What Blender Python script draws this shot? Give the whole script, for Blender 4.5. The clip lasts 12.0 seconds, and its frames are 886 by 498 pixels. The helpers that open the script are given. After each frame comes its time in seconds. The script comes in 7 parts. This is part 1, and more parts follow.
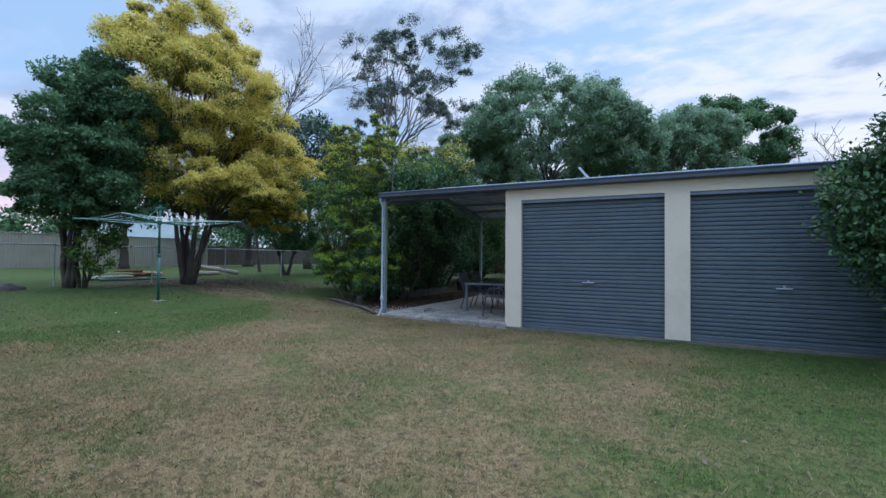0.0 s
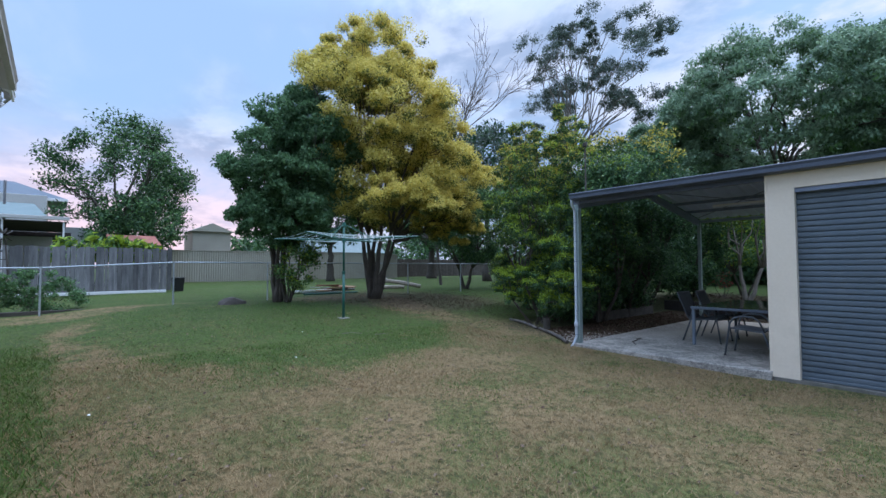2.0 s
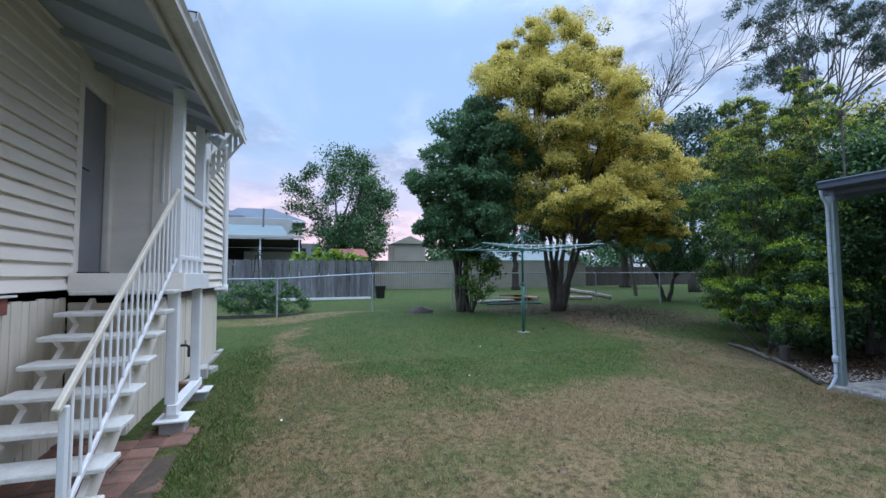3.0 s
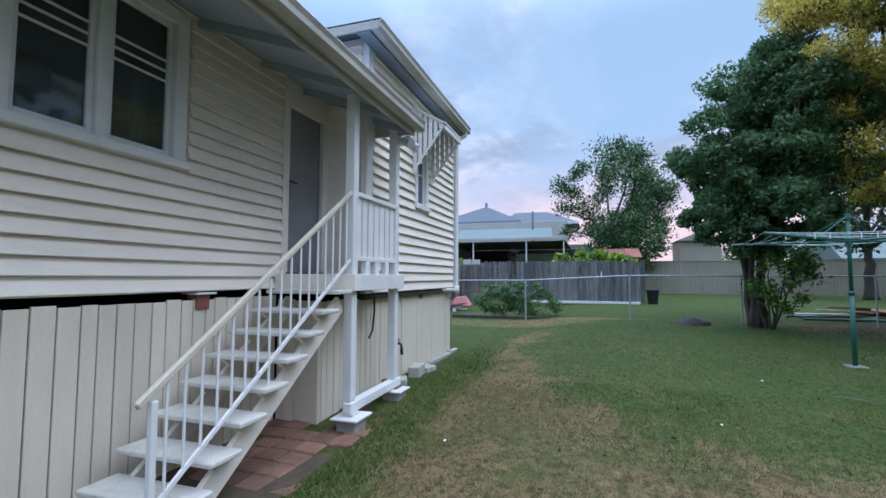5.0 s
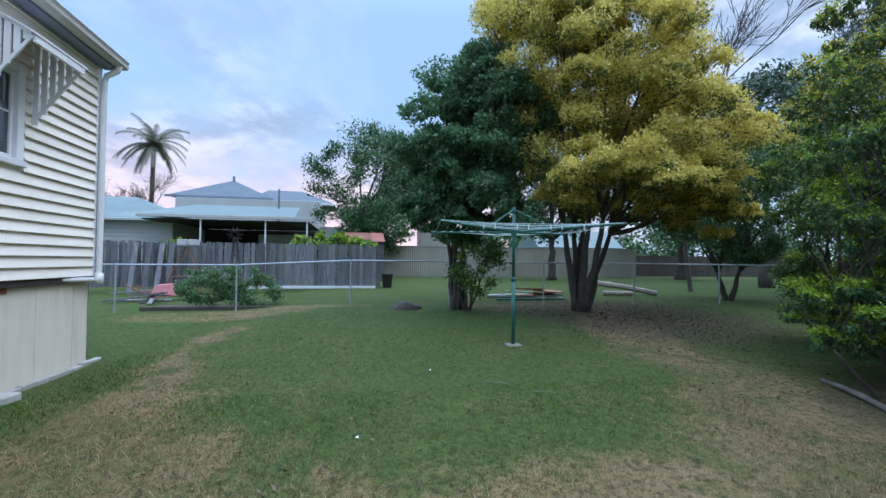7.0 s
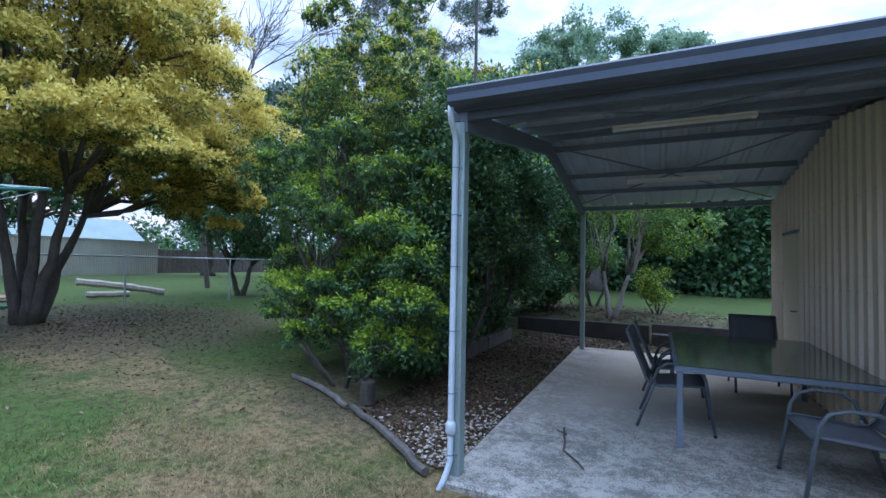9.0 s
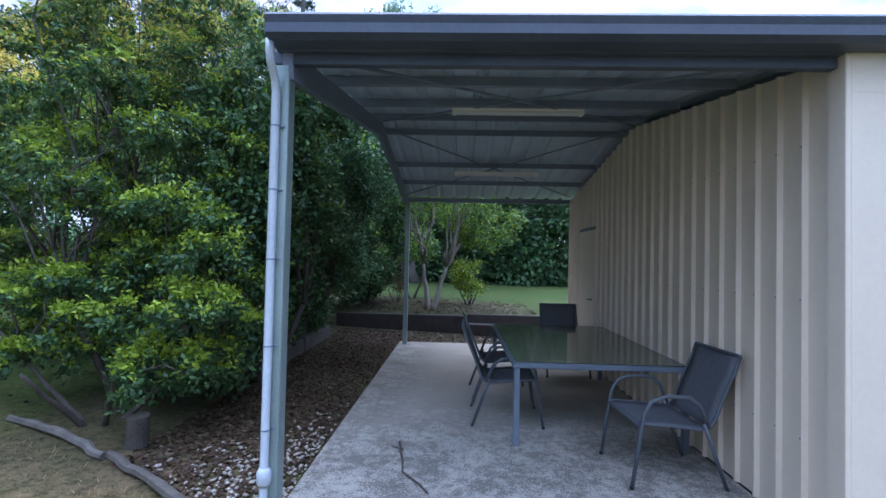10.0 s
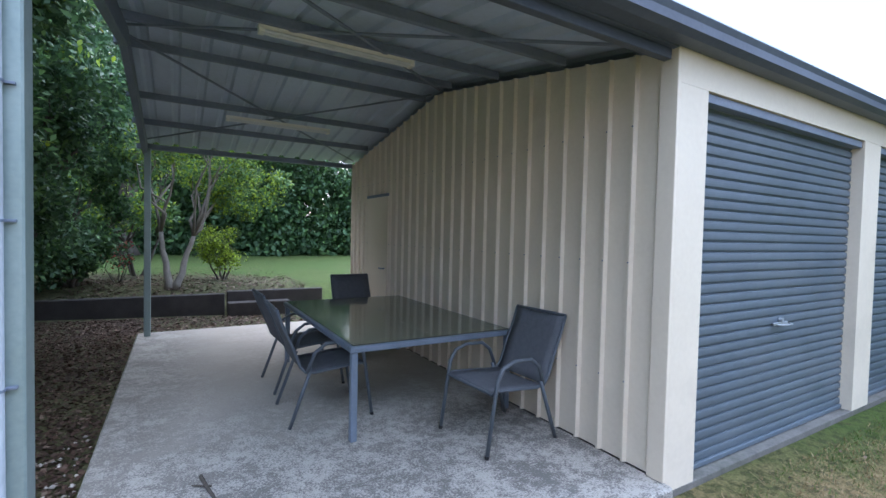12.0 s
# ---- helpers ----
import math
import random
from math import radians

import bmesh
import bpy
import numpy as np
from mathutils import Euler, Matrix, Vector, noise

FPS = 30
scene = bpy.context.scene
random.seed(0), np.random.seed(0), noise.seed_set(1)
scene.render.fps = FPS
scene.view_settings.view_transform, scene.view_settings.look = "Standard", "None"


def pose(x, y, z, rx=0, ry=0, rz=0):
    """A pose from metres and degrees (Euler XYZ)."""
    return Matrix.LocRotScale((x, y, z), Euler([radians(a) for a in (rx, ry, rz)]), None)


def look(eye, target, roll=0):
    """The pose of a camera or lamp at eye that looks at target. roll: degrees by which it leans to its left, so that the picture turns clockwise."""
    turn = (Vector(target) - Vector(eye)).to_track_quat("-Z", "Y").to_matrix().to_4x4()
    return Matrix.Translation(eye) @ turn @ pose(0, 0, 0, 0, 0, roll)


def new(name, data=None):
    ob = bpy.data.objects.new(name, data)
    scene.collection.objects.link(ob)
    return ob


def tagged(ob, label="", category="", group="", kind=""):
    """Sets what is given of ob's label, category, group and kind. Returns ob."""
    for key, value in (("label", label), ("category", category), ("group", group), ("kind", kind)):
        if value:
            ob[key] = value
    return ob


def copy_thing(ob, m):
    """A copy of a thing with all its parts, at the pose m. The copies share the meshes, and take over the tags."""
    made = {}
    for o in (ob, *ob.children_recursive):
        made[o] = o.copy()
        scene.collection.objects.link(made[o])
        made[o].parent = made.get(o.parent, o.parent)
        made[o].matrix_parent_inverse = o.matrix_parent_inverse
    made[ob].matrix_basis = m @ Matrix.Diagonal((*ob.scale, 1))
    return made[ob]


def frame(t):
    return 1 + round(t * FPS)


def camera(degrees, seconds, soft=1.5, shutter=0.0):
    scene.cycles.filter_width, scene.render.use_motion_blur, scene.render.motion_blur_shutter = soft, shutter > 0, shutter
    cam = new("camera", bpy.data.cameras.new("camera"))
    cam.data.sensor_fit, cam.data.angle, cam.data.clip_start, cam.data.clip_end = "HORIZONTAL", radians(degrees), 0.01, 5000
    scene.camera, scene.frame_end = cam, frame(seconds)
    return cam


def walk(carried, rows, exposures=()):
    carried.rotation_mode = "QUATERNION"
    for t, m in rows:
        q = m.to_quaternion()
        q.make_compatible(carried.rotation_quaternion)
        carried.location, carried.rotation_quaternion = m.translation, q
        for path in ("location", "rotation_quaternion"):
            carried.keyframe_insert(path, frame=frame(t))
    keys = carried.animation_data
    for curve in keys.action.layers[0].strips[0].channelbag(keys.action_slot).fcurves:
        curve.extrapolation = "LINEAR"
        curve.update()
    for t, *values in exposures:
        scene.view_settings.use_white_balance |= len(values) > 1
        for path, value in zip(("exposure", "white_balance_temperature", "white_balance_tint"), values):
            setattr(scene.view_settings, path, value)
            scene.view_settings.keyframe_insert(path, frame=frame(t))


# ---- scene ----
cam = camera(88.8, 12.0)
METRES, EYE, TILT, LEAN, TURN = 9.091, 1.5, 0.0, 0.0, 28.1
PATH = [
    (0, (-0.16, -0.166, 1.494), (-1.075, 1.612, 1.534), 0.5),
    (0.5, (-0.51, 0.204, 1.511), (-1.491, 1.946, 1.557), 0.5),
    (1, (-0.845, 0.542, 1.543), (-2.006, 2.169, 1.607), 0.0),
    (1.5, (-1.183, 0.867, 1.578), (-2.515, 2.357, 1.652), -0.1),
    (2, (-1.405, 1.139, 1.624), (-2.922, 2.44, 1.704), -0.2),
    (2.5, (-1.631, 1.369, 1.684), (-3.389, 2.316, 1.79), -0.2),
    (3, (-1.857, 1.622, 1.725), (-3.765, 2.212, 1.84), -0.3),
    (3.5, (-2.15, 1.894, 1.721), (-4.131, 2.139, 1.852), -0.2),
    (3.7, (-2.186, 2.027, 1.708), (-4.179, 2.129, 1.844), -0.5),
    (5.3, (-3.087, 2.961, 1.748), (-4.973, 2.306, 1.869), 0.3),
    (5.5, (-3.213, 3.12, 1.761), (-5.101, 2.469, 1.879), 0.3),
    (6, (-3.519, 3.388, 1.754), (-5.458, 2.909, 1.856), 0.2),
    (6.5, (-3.859, 3.663, 1.75), (-5.854, 3.548, 1.835), 0.3),
    (7, (-4.125, 3.964, 1.799), (-6.09, 4.333, 1.852), 0.6),
    (7.5, (-4.344, 4.277, 1.813), (-6.168, 5.095, 1.858), 0.6),
    (7.7, (-4.484, 4.478, 1.767), (-6.233, 5.447, 1.823), 1.3),
    (9.3, (-4.988, 5.73, 1.732), (-5.611, 7.629, 1.788), 1.1),
    (9.5, (-5.068, 5.853, 1.73), (-5.546, 7.795, 1.781), 1.3),
    (10, (-5.233, 6.149, 1.736), (-5.301, 8.147, 1.785), 1.3),
    (10.5, (-5.378, 6.431, 1.686), (-5.095, 8.41, 1.724), 1.5),
    (11, (-5.51, 6.646, 1.699), (-4.94, 8.563, 1.718), 1.4),
    (11.5, (-5.693, 6.794, 1.68), (-4.864, 8.615, 1.666), 1.3),
    (12, (-5.819, 6.897, 1.709), (-4.805, 8.619, 1.645), 1.3),
]
walk(cam, [(t, look(eye, target, roll)) for t, eye, target, roll in PATH], [(0, 0.95, 5900, 12), (2.5, 1.03, 5950, 14), (3.7, 1.02, 5960, 13), (6, 0.93, 6060, 13), (7.7, 1.28, 5680, 8), (9.3, 1.65, 5560, 16), (10.5, 1.92, 5860, 20), (12, 2.2, 6180, 17)])

# ---- world and light ----
world = bpy.data.worlds.new("dusk_sky")
scene.world = world
world.use_nodes = True
wn, wl = world.node_tree.nodes, world.node_tree.links
wn.clear()
w_out = wn.new("ShaderNodeOutputWorld")
w_bg = wn.new("ShaderNodeBackground")
w_sky = wn.new("ShaderNodeTexSky")
w_sky.sky_type, w_sky.sun_disc = "NISHITA", False
w_sky.sun_elevation, w_sky.sun_rotation = radians(9), radians(14)
w_sky.altitude, w_sky.air_density, w_sky.dust_density, w_sky.ozone_density = 60, 1.0, 1.2, 2.0
SKY_STRENGTH = 0.10


def wnode(kind, **values):
    n = wn.new(kind)
    for k, v in values.items():
        n.inputs[k].default_value = v
    return n


w_tc = wn.new("ShaderNodeTexCoord")
w_sep = wn.new("ShaderNodeSeparateXYZ")
wl.new(w_tc.outputs["Generated"], w_sep.inputs[0])
# clouds on a flat layer: direction divided by height
w_h = wn.new("ShaderNodeMath"); w_h.operation = "MAXIMUM"; w_h.inputs[1].default_value = 0.0
wl.new(w_sep.outputs["Z"], w_h.inputs[0])
w_h2 = wn.new("ShaderNodeMath"); w_h2.operation = "ADD"; w_h2.inputs[1].default_value = 0.16
wl.new(w_h.outputs[0], w_h2.inputs[0])
w_div = wn.new("ShaderNodeVectorMath"); w_div.operation = "DIVIDE"
wl.new(w_tc.outputs["Generated"], w_div.inputs[0]); wl.new(w_h2.outputs[0], w_div.inputs[1])
w_map = wn.new("ShaderNodeMapping")
w_map.inputs["Scale"].default_value = (0.75, 1.0, 0.0)
w_map.inputs["Rotation"].default_value = (0, 0, radians(35))
wl.new(w_div.outputs[0], w_map.inputs[0])
w_n1 = wnode("ShaderNodeTexNoise", Scale=1.25, Detail=7.0, Roughness=0.52, Distortion=0.35)
wl.new(w_map.outputs[0], w_n1.inputs["Vector"])
w_r1 = wn.new("ShaderNodeMapRange"); w_r1.interpolation_type = "SMOOTHSTEP"
w_r1.inputs["From Min"].default_value, w_r1.inputs["From Max"].default_value = 0.38, 0.66
wl.new(w_n1.outputs["Fac"], w_r1.inputs["Value"])
w_n2 = wnode("ShaderNodeTexNoise", Scale=3.0, Detail=7.0, Roughness=0.58, Distortion=0.25)
wl.new(w_map.outputs[0], w_n2.inputs["Vector"])
# warm pink low over the south-west and bright towards the set sun
w_dot = wn.new("ShaderNodeVectorMath"); w_dot.operation = "DOT_PRODUCT"
w_dot.inputs[1].default_value = (0.24, 0.96, 0.12)
wl.new(w_tc.outputs["Generated"], w_dot.inputs[0])
w_br = wn.new("ShaderNodeMapRange"); w_br.interpolation_type = "SMOOTHSTEP"
w_br.inputs["From Min"].default_value, w_br.inputs["From Max"].default_value = 0.62, 1.0
w_br.inputs["To Min"].default_value, w_br.inputs["To Max"].default_value = 0.0, 1.0
wl.new(w_dot.outputs["Value"], w_br.inputs["Value"])
w_low = wn.new("ShaderNodeMapRange"); w_low.interpolation_type = "SMOOTHSTEP"
w_low.inputs["From Min"].default_value, w_low.inputs["From Max"].default_value = 0.30, 0.03
wl.new(w_sep.outputs["Z"], w_low.inputs["Value"])


def wmix(fac, a, b):
    n = wn.new("ShaderNodeMix"); n.data_type = "RGBA"
    for v, i in ((fac, 0), (a, 6), (b, 7)):
        if isinstance(v, (int, float, tuple)):
            n.inputs[i].default_value = v
        else:
            wl.new(v, n.inputs[i])
    return n.outputs[2]


w_skyk = wn.new("ShaderNodeVectorMath"); w_skyk.operation = "SCALE"; w_skyk.inputs["Scale"].default_value = SKY_STRENGTH
wl.new(w_sky.outputs[0], w_skyk.inputs[0])
w_blue = wmix(0.82, w_skyk.outputs[0], (0.265, 0.385, 0.55, 1))
w_r2 = wn.new("ShaderNodeMapRange"); w_r2.interpolation_type = "SMOOTHSTEP"
w_r2.inputs["From Min"].default_value, w_r2.inputs["From Max"].default_value = 0.40, 0.60
wl.new(w_n2.outputs["Fac"], w_r2.inputs["Value"])
w_cloud = wmix(w_r2.outputs[0], (0.225, 0.28, 0.375, 1), (0.42, 0.465, 0.55, 1))
w_c1 = wmix(w_r1.outputs[0], w_blue, w_cloud)
w_pinkf = wn.new("ShaderNodeMath"); w_pinkf.operation = "MULTIPLY"
wl.new(w_low.outputs[0], w_pinkf.inputs[0]); wl.new(w_n2.outputs["Fac"], w_pinkf.inputs[1])
w_west = wn.new("ShaderNodeVectorMath"); w_west.operation = "DOT_PRODUCT"
w_west.inputs[1].default_value = (-0.985, -0.17, 0.0)
wl.new(w_tc.outputs["Generated"], w_west.inputs[0])
w_westf = wn.new("ShaderNodeMapRange"); w_westf.interpolation_type = "SMOOTHSTEP"
w_westf.inputs["From Min"].default_value, w_westf.inputs["From Max"].default_value = 0.66, 0.97
w_westf.inputs["To Min"].default_value, w_westf.inputs["To Max"].default_value = 0.15, 1.35
wl.new(w_west.outputs["Value"], w_westf.inputs["Value"])
w_pink2 = wn.new("ShaderNodeMath"); w_pink2.operation = "MULTIPLY"; w_pink2.use_clamp = True
wl.new(w_pinkf.outputs[0], w_pink2.inputs[0]); wl.new(w_westf.outputs[0], w_pink2.inputs[1])
w_c2 = wmix(w_pink2.outputs[0], w_c1, (0.70, 0.47, 0.45, 1))
w_brf = wn.new("ShaderNodeMath"); w_brf.operation = "MULTIPLY"
wl.new(w_br.outputs[0], w_brf.inputs[0]); wl.new(w_r2.outputs[0], w_brf.inputs[1])
w_c3 = wmix(w_brf.outputs[0], w_c2, (0.50, 0.51, 0.55, 1))
# an overcast sky is brighter overhead than near the horizon
w_zen = wn.new("ShaderNodeMapRange"); w_zen.interpolation_type = "SMOOTHSTEP"
w_zen.inputs["From Min"].default_value, w_zen.inputs["From Max"].default_value = 0.46, 0.78
w_zen.inputs["To Min"].default_value, w_zen.inputs["To Max"].default_value = 1.0, 3.3
wl.new(w_sep.outputs["Z"], w_zen.inputs["Value"])
w_c4 = wn.new("ShaderNodeVectorMath"); w_c4.operation = "SCALE"
wl.new(w_c3, w_c4.inputs[0]); wl.new(w_zen.outputs[0], w_c4.inputs["Scale"])
wl.new(w_c4.outputs[0], w_bg.inputs["Color"])
w_bg.inputs["Strength"].default_value = 0.92
wl.new(w_bg.outputs[0], w_out.inputs[0])

sun_data = bpy.data.lights.new("low_sun", "SUN")
sun_data.energy, sun_data.angle, sun_data.color = 0.78, radians(60), (1.0, 0.97, 0.93)
sun = new("low_sun", sun_data)
sun.matrix_world = look((-2.5, 8.0, 12.0), (-4, 2, 0))


# ---- materials ----
def material(name, c1, c2, rough=0.7, scale=6.0, fine=60.0, bump=0.15, metal=0.0, spec=0.4, stretch=(1, 1, 1), rand=0.0, dirt=None, dirt_amount=0.0, wave=None):
    """Two colours mixed by coarse and fine noise, a bump, an optional stain colour and a variation from piece to piece."""
    m = bpy.data.materials.new(name)
    m.use_nodes = True
    nt = m.node_tree
    N, L = nt.nodes, nt.links
    b = N["Principled BSDF"]
    tc = N.new("ShaderNodeTexCoord")
    mp = N.new("ShaderNodeMapping"); mp.inputs["Scale"].default_value = stretch
    geo = N.new("ShaderNodeNewGeometry")
    L.new(geo.outputs["Position"], mp.inputs[0])
    n1 = N.new("ShaderNodeTexNoise"); n1.inputs["Scale"].default_value = scale; n1.inputs["Detail"].default_value = 5
    n2 = N.new("ShaderNodeTexNoise"); n2.inputs["Scale"].default_value = fine; n2.inputs["Detail"].default_value = 4
    L.new(mp.outputs[0], n1.inputs["Vector"]); L.new(mp.outputs[0], n2.inputs["Vector"])
    add = N.new("ShaderNodeMath"); add.operation = "MULTIPLY_ADD"; add.inputs[1].default_value = 0.45
    L.new(n2.outputs["Fac"], add.inputs[0])
    half = N.new("ShaderNodeMath"); half.operation = "MULTIPLY"; half.inputs[1].default_value = 0.55
    L.new(n1.outputs["Fac"], half.inputs[0]); L.new(half.outputs[0], add.inputs[2])
    rm = N.new("ShaderNodeMapRange"); rm.inputs["From Min"].default_value, rm.inputs["From Max"].default_value = 0.32, 0.68
    L.new(add.outputs[0], rm.inputs["Value"])
    mix = N.new("ShaderNodeMix"); mix.data_type = "RGBA"
    mix.inputs[6].default_value, mix.inputs[7].default_value = (*c1, 1), (*c2, 1)
    L.new(rm.outputs[0], mix.inputs[0])
    out = mix.outputs[2]
    if dirt:
        n3 = N.new("ShaderNodeTexNoise"); n3.inputs["Scale"].default_value = scale * 0.37; n3.inputs["Detail"].default_value = 8; n3.inputs["Roughness"].default_value = 0.7
        L.new(mp.outputs[0], n3.inputs["Vector"])
        r3 = N.new("ShaderNodeMapRange"); r3.interpolation_type = "SMOOTHSTEP"
        r3.inputs["From Min"].default_value, r3.inputs["From Max"].default_value = 0.5, 0.72
        r3.inputs["To Max"].default_value = dirt_amount
        L.new(n3.outputs["Fac"], r3.inputs["Value"])
        md = N.new("ShaderNodeMix"); md.data_type = "RGBA"; md.inputs[7].default_value = (*dirt, 1)
        L.new(r3.outputs[0], md.inputs[0]); L.new(out, md.inputs[6]); out = md.outputs[2]
    if rand:
        oi = N.new("ShaderNodeObjectInfo")
        av = N.new("ShaderNodeMath"); av.operation = "ADD"
        L.new(oi.outputs["Random"], av.inputs[0]); L.new(geo.outputs["Random Per Island"], av.inputs[1])
        fr = N.new("ShaderNodeMath"); fr.operation = "FRACT"
        L.new(av.outputs[0], fr.inputs[0])
        rr = N.new("ShaderNodeMapRange"); rr.inputs["To Min"].default_value, rr.inputs["To Max"].default_value = 1 - rand, 1 + rand
        L.new(fr.outputs[0], rr.inputs["Value"])
        sc = N.new("ShaderNodeVectorMath"); sc.operation = "SCALE"
        L.new(out, sc.inputs[0]); L.new(rr.outputs[0], sc.inputs["Scale"]); out = sc.outputs[0]
    L.new(out, b.inputs["Base Color"])
    b.inputs["Roughness"].default_value, b.inputs["Metallic"].default_value = rough, metal
    b.inputs["Specular IOR Level"].default_value = spec
    if bump:
        bp = N.new("ShaderNodeBump"); bp.inputs["Strength"].default_value = bump; bp.inputs["Distance"].default_value = 0.01
        L.new(add.outputs[0], bp.inputs["Height"]); L.new(bp.outputs[0], b.inputs["Normal"])
    return m


def leaf_material(name, dark, light, rough=0.5, through_light=0.33):
    m = bpy.data.materials.new(name)
    m.use_nodes = True
    N, L = m.node_tree.nodes, m.node_tree.links
    b = N["Principled BSDF"]
    geo = N.new("ShaderNodeNewGeometry")
    n1 = N.new("ShaderNodeTexNoise"); n1.inputs["Scale"].default_value = 0.9; n1.inputs["Detail"].default_value = 3
    L.new(geo.outputs["Position"], n1.inputs["Vector"])
    a = N.new("ShaderNodeMath"); a.operation = "ADD"
    L.new(geo.outputs["Random Per Island"], a.inputs[0]); L.new(n1.outputs["Fac"], a.inputs[1])
    r = N.new("ShaderNodeMapRange"); r.inputs["From Min"].default_value, r.inputs["From Max"].default_value = 0.35, 1.45
    L.new(a.outputs[0], r.inputs["Value"])
    mix = N.new("ShaderNodeMix"); mix.data_type = "RGBA"
    mix.inputs[6].default_value, mix.inputs[7].default_value = (*dark, 1), (*light, 1)
    L.new(r.outputs[0], mix.inputs[0])
    L.new(mix.outputs[2], b.inputs["Base Color"])
    b.inputs["Roughness"].default_value = rough
    b.inputs["Specular IOR Level"].default_value = 0.3
    tr = N.new("ShaderNodeBsdfTranslucent"); L.new(mix.outputs[2], tr.inputs["Color"])
    ms = N.new("ShaderNodeMixShader"); ms.inputs[0].default_value = through_light
    L.new(b.outputs[0], ms.inputs[1]); L.new(tr.outputs[0], ms.inputs[2])
    L.new(ms.outputs[0], N["Material Output"].inputs["Surface"])
    return m


M_CREAM = material("cream_weatherboard_paint", (0.76, 0.70, 0.62), (0.85, 0.79, 0.71), 0.55, 3, 40, 0.12, rand=0.05, stretch=(0.6, 0.6, 3), dirt=(0.45, 0.42, 0.36), dirt_amount=0.25)
M_SKIRT = material("cream_skirting_paint", (0.62, 0.56, 0.46), (0.72, 0.66, 0.56), 0.65, 3, 50, 0.2, rand=0.08, stretch=(3, 3, 0.5), dirt=(0.36, 0.32, 0.25), dirt_amount=0.35)
M_WHITE = material("white_trim_paint", (0.68, 0.69, 0.70), (0.78, 0.78, 0.78), 0.45, 5, 60, 0.1, rand=0.03, dirt=(0.5, 0.48, 0.44), dirt_amount=0.25)
M_TREAD = material("worn_white_tread", (0.52, 0.51, 0.48), (0.68, 0.67, 0.63), 0.6, 6, 50, 0.25, dirt=(0.34, 0.29, 0.22), dirt_amount=0.75)
M_RAIL = material("worn_cream_handrail", (0.52, 0.47, 0.38), (0.64, 0.585, 0.49), 0.6, 6, 60, 0.25, dirt=(0.34, 0.28, 0.2), dirt_amount=0.6)
M_SHEDCREAM = material("cream_steel_cladding", (0.70, 0.60, 0.475), (0.76, 0.66, 0.53), 0.42, 2, 30, 0.05, rand=0.02, dirt=(0.42, 0.37, 0.29), dirt_amount=0.3)
M_BLUESTEEL = material("slate_blue_steel", (0.080, 0.104, 0.128), (0.108, 0.136, 0.162), 0.42, 2, 30, 0.05, rand=0.05, dirt=(0.16, 0.17, 0.18), dirt_amount=0.35)
M_EAVE = material("weathered_cream_gutter", (0.36, 0.345, 0.315), (0.50, 0.48, 0.44), 0.5, 3, 40, 0.06, dirt=(0.22, 0.20, 0.17), dirt_amount=0.45)
M_GUTTER = material("slate_gutter_steel", (0.055, 0.068, 0.095), (0.085, 0.10, 0.135), 0.4, 2, 30, 0.03)
M_DARKSTEEL = material("dark_purlin_steel", (0.16, 0.19, 0.25), (0.22, 0.25, 0.32), 0.5, 3, 40, 0.05, metal=0.2)
M_ZINC = material("zinc_roof_sheet", (0.44, 0.51, 0.63), (0.53, 0.60, 0.73), 0.42, 2, 25, 0.05, metal=0.1, dirt=(0.34, 0.34, 0.35), dirt_amount=0.4)
M_POST = material("galvanised_grey_post", (0.25, 0.32, 0.31), (0.34, 0.41, 0.40), 0.45, 4, 50, 0.06, metal=0.4)
M_PVC = material("white_grey_pipe", (0.42, 0.46, 0.51), (0.54, 0.58, 0.63), 0.4, 4, 40, 0.03)
M_CONCRETE = material("weathered_concrete", (0.16, 0.155, 0.14), (0.26, 0.25, 0.23), 0.85, 1.6, 45, 0.35, dirt=(0.13, 0.125, 0.12), dirt_amount=0.75)
M_TIMBER = material("weathered_grey_timber", (0.075, 0.075, 0.08), (0.22, 0.215, 0.22), 0.85, 4, 50, 0.4, rand=0.4, stretch=(3, 3, 0.4))
M_SLEEPER = material("old_timber_sleeper", (0.036, 0.03, 0.025), (0.10, 0.086, 0.072), 0.9, 5, 60, 0.6, rand=0.15)
M_EDGETIMBER = material("silvered_edging_timber", (0.07, 0.06, 0.052), (0.17, 0.15, 0.13), 0.9, 6, 60, 0.6, rand=0.15)
M_DARKWOOD = material("dark_stained_sleeper", (0.025, 0.02, 0.018), (0.06, 0.05, 0.045), 0.8, 5, 60, 0.4)
M_BARK = material("grey_brown_bark", (0.046, 0.038, 0.031), (0.12, 0.10, 0.082), 0.9, 6, 40, 0.8, stretch=(2, 2, 0.6))
M_TANBARK = material("tan_bark", (0.13, 0.11, 0.09), (0.27, 0.235, 0.195), 0.85, 6, 40, 0.5, stretch=(2, 2, 0.6))
M_PALEBARK = material("pale_bark", (0.26, 0.22, 0.18), (0.45, 0.40, 0.34), 0.85, 6, 40, 0.5, stretch=(2, 2, 0.6))
M_GREENSTEEL = material("dark_green_enamel", (0.02, 0.09, 0.07), (0.03, 0.13, 0.10), 0.4, 5, 40, 0.03)
M_WIRE = material("plastic_line", (0.34, 0.46, 0.45), (0.46, 0.56, 0.55), 0.5, 5, 40, 0)
M_GALV = material("galvanised_pipe", (0.36, 0.39, 0.42), (0.50, 0.53, 0.56), 0.4, 6, 50, 0.05, metal=0.5)
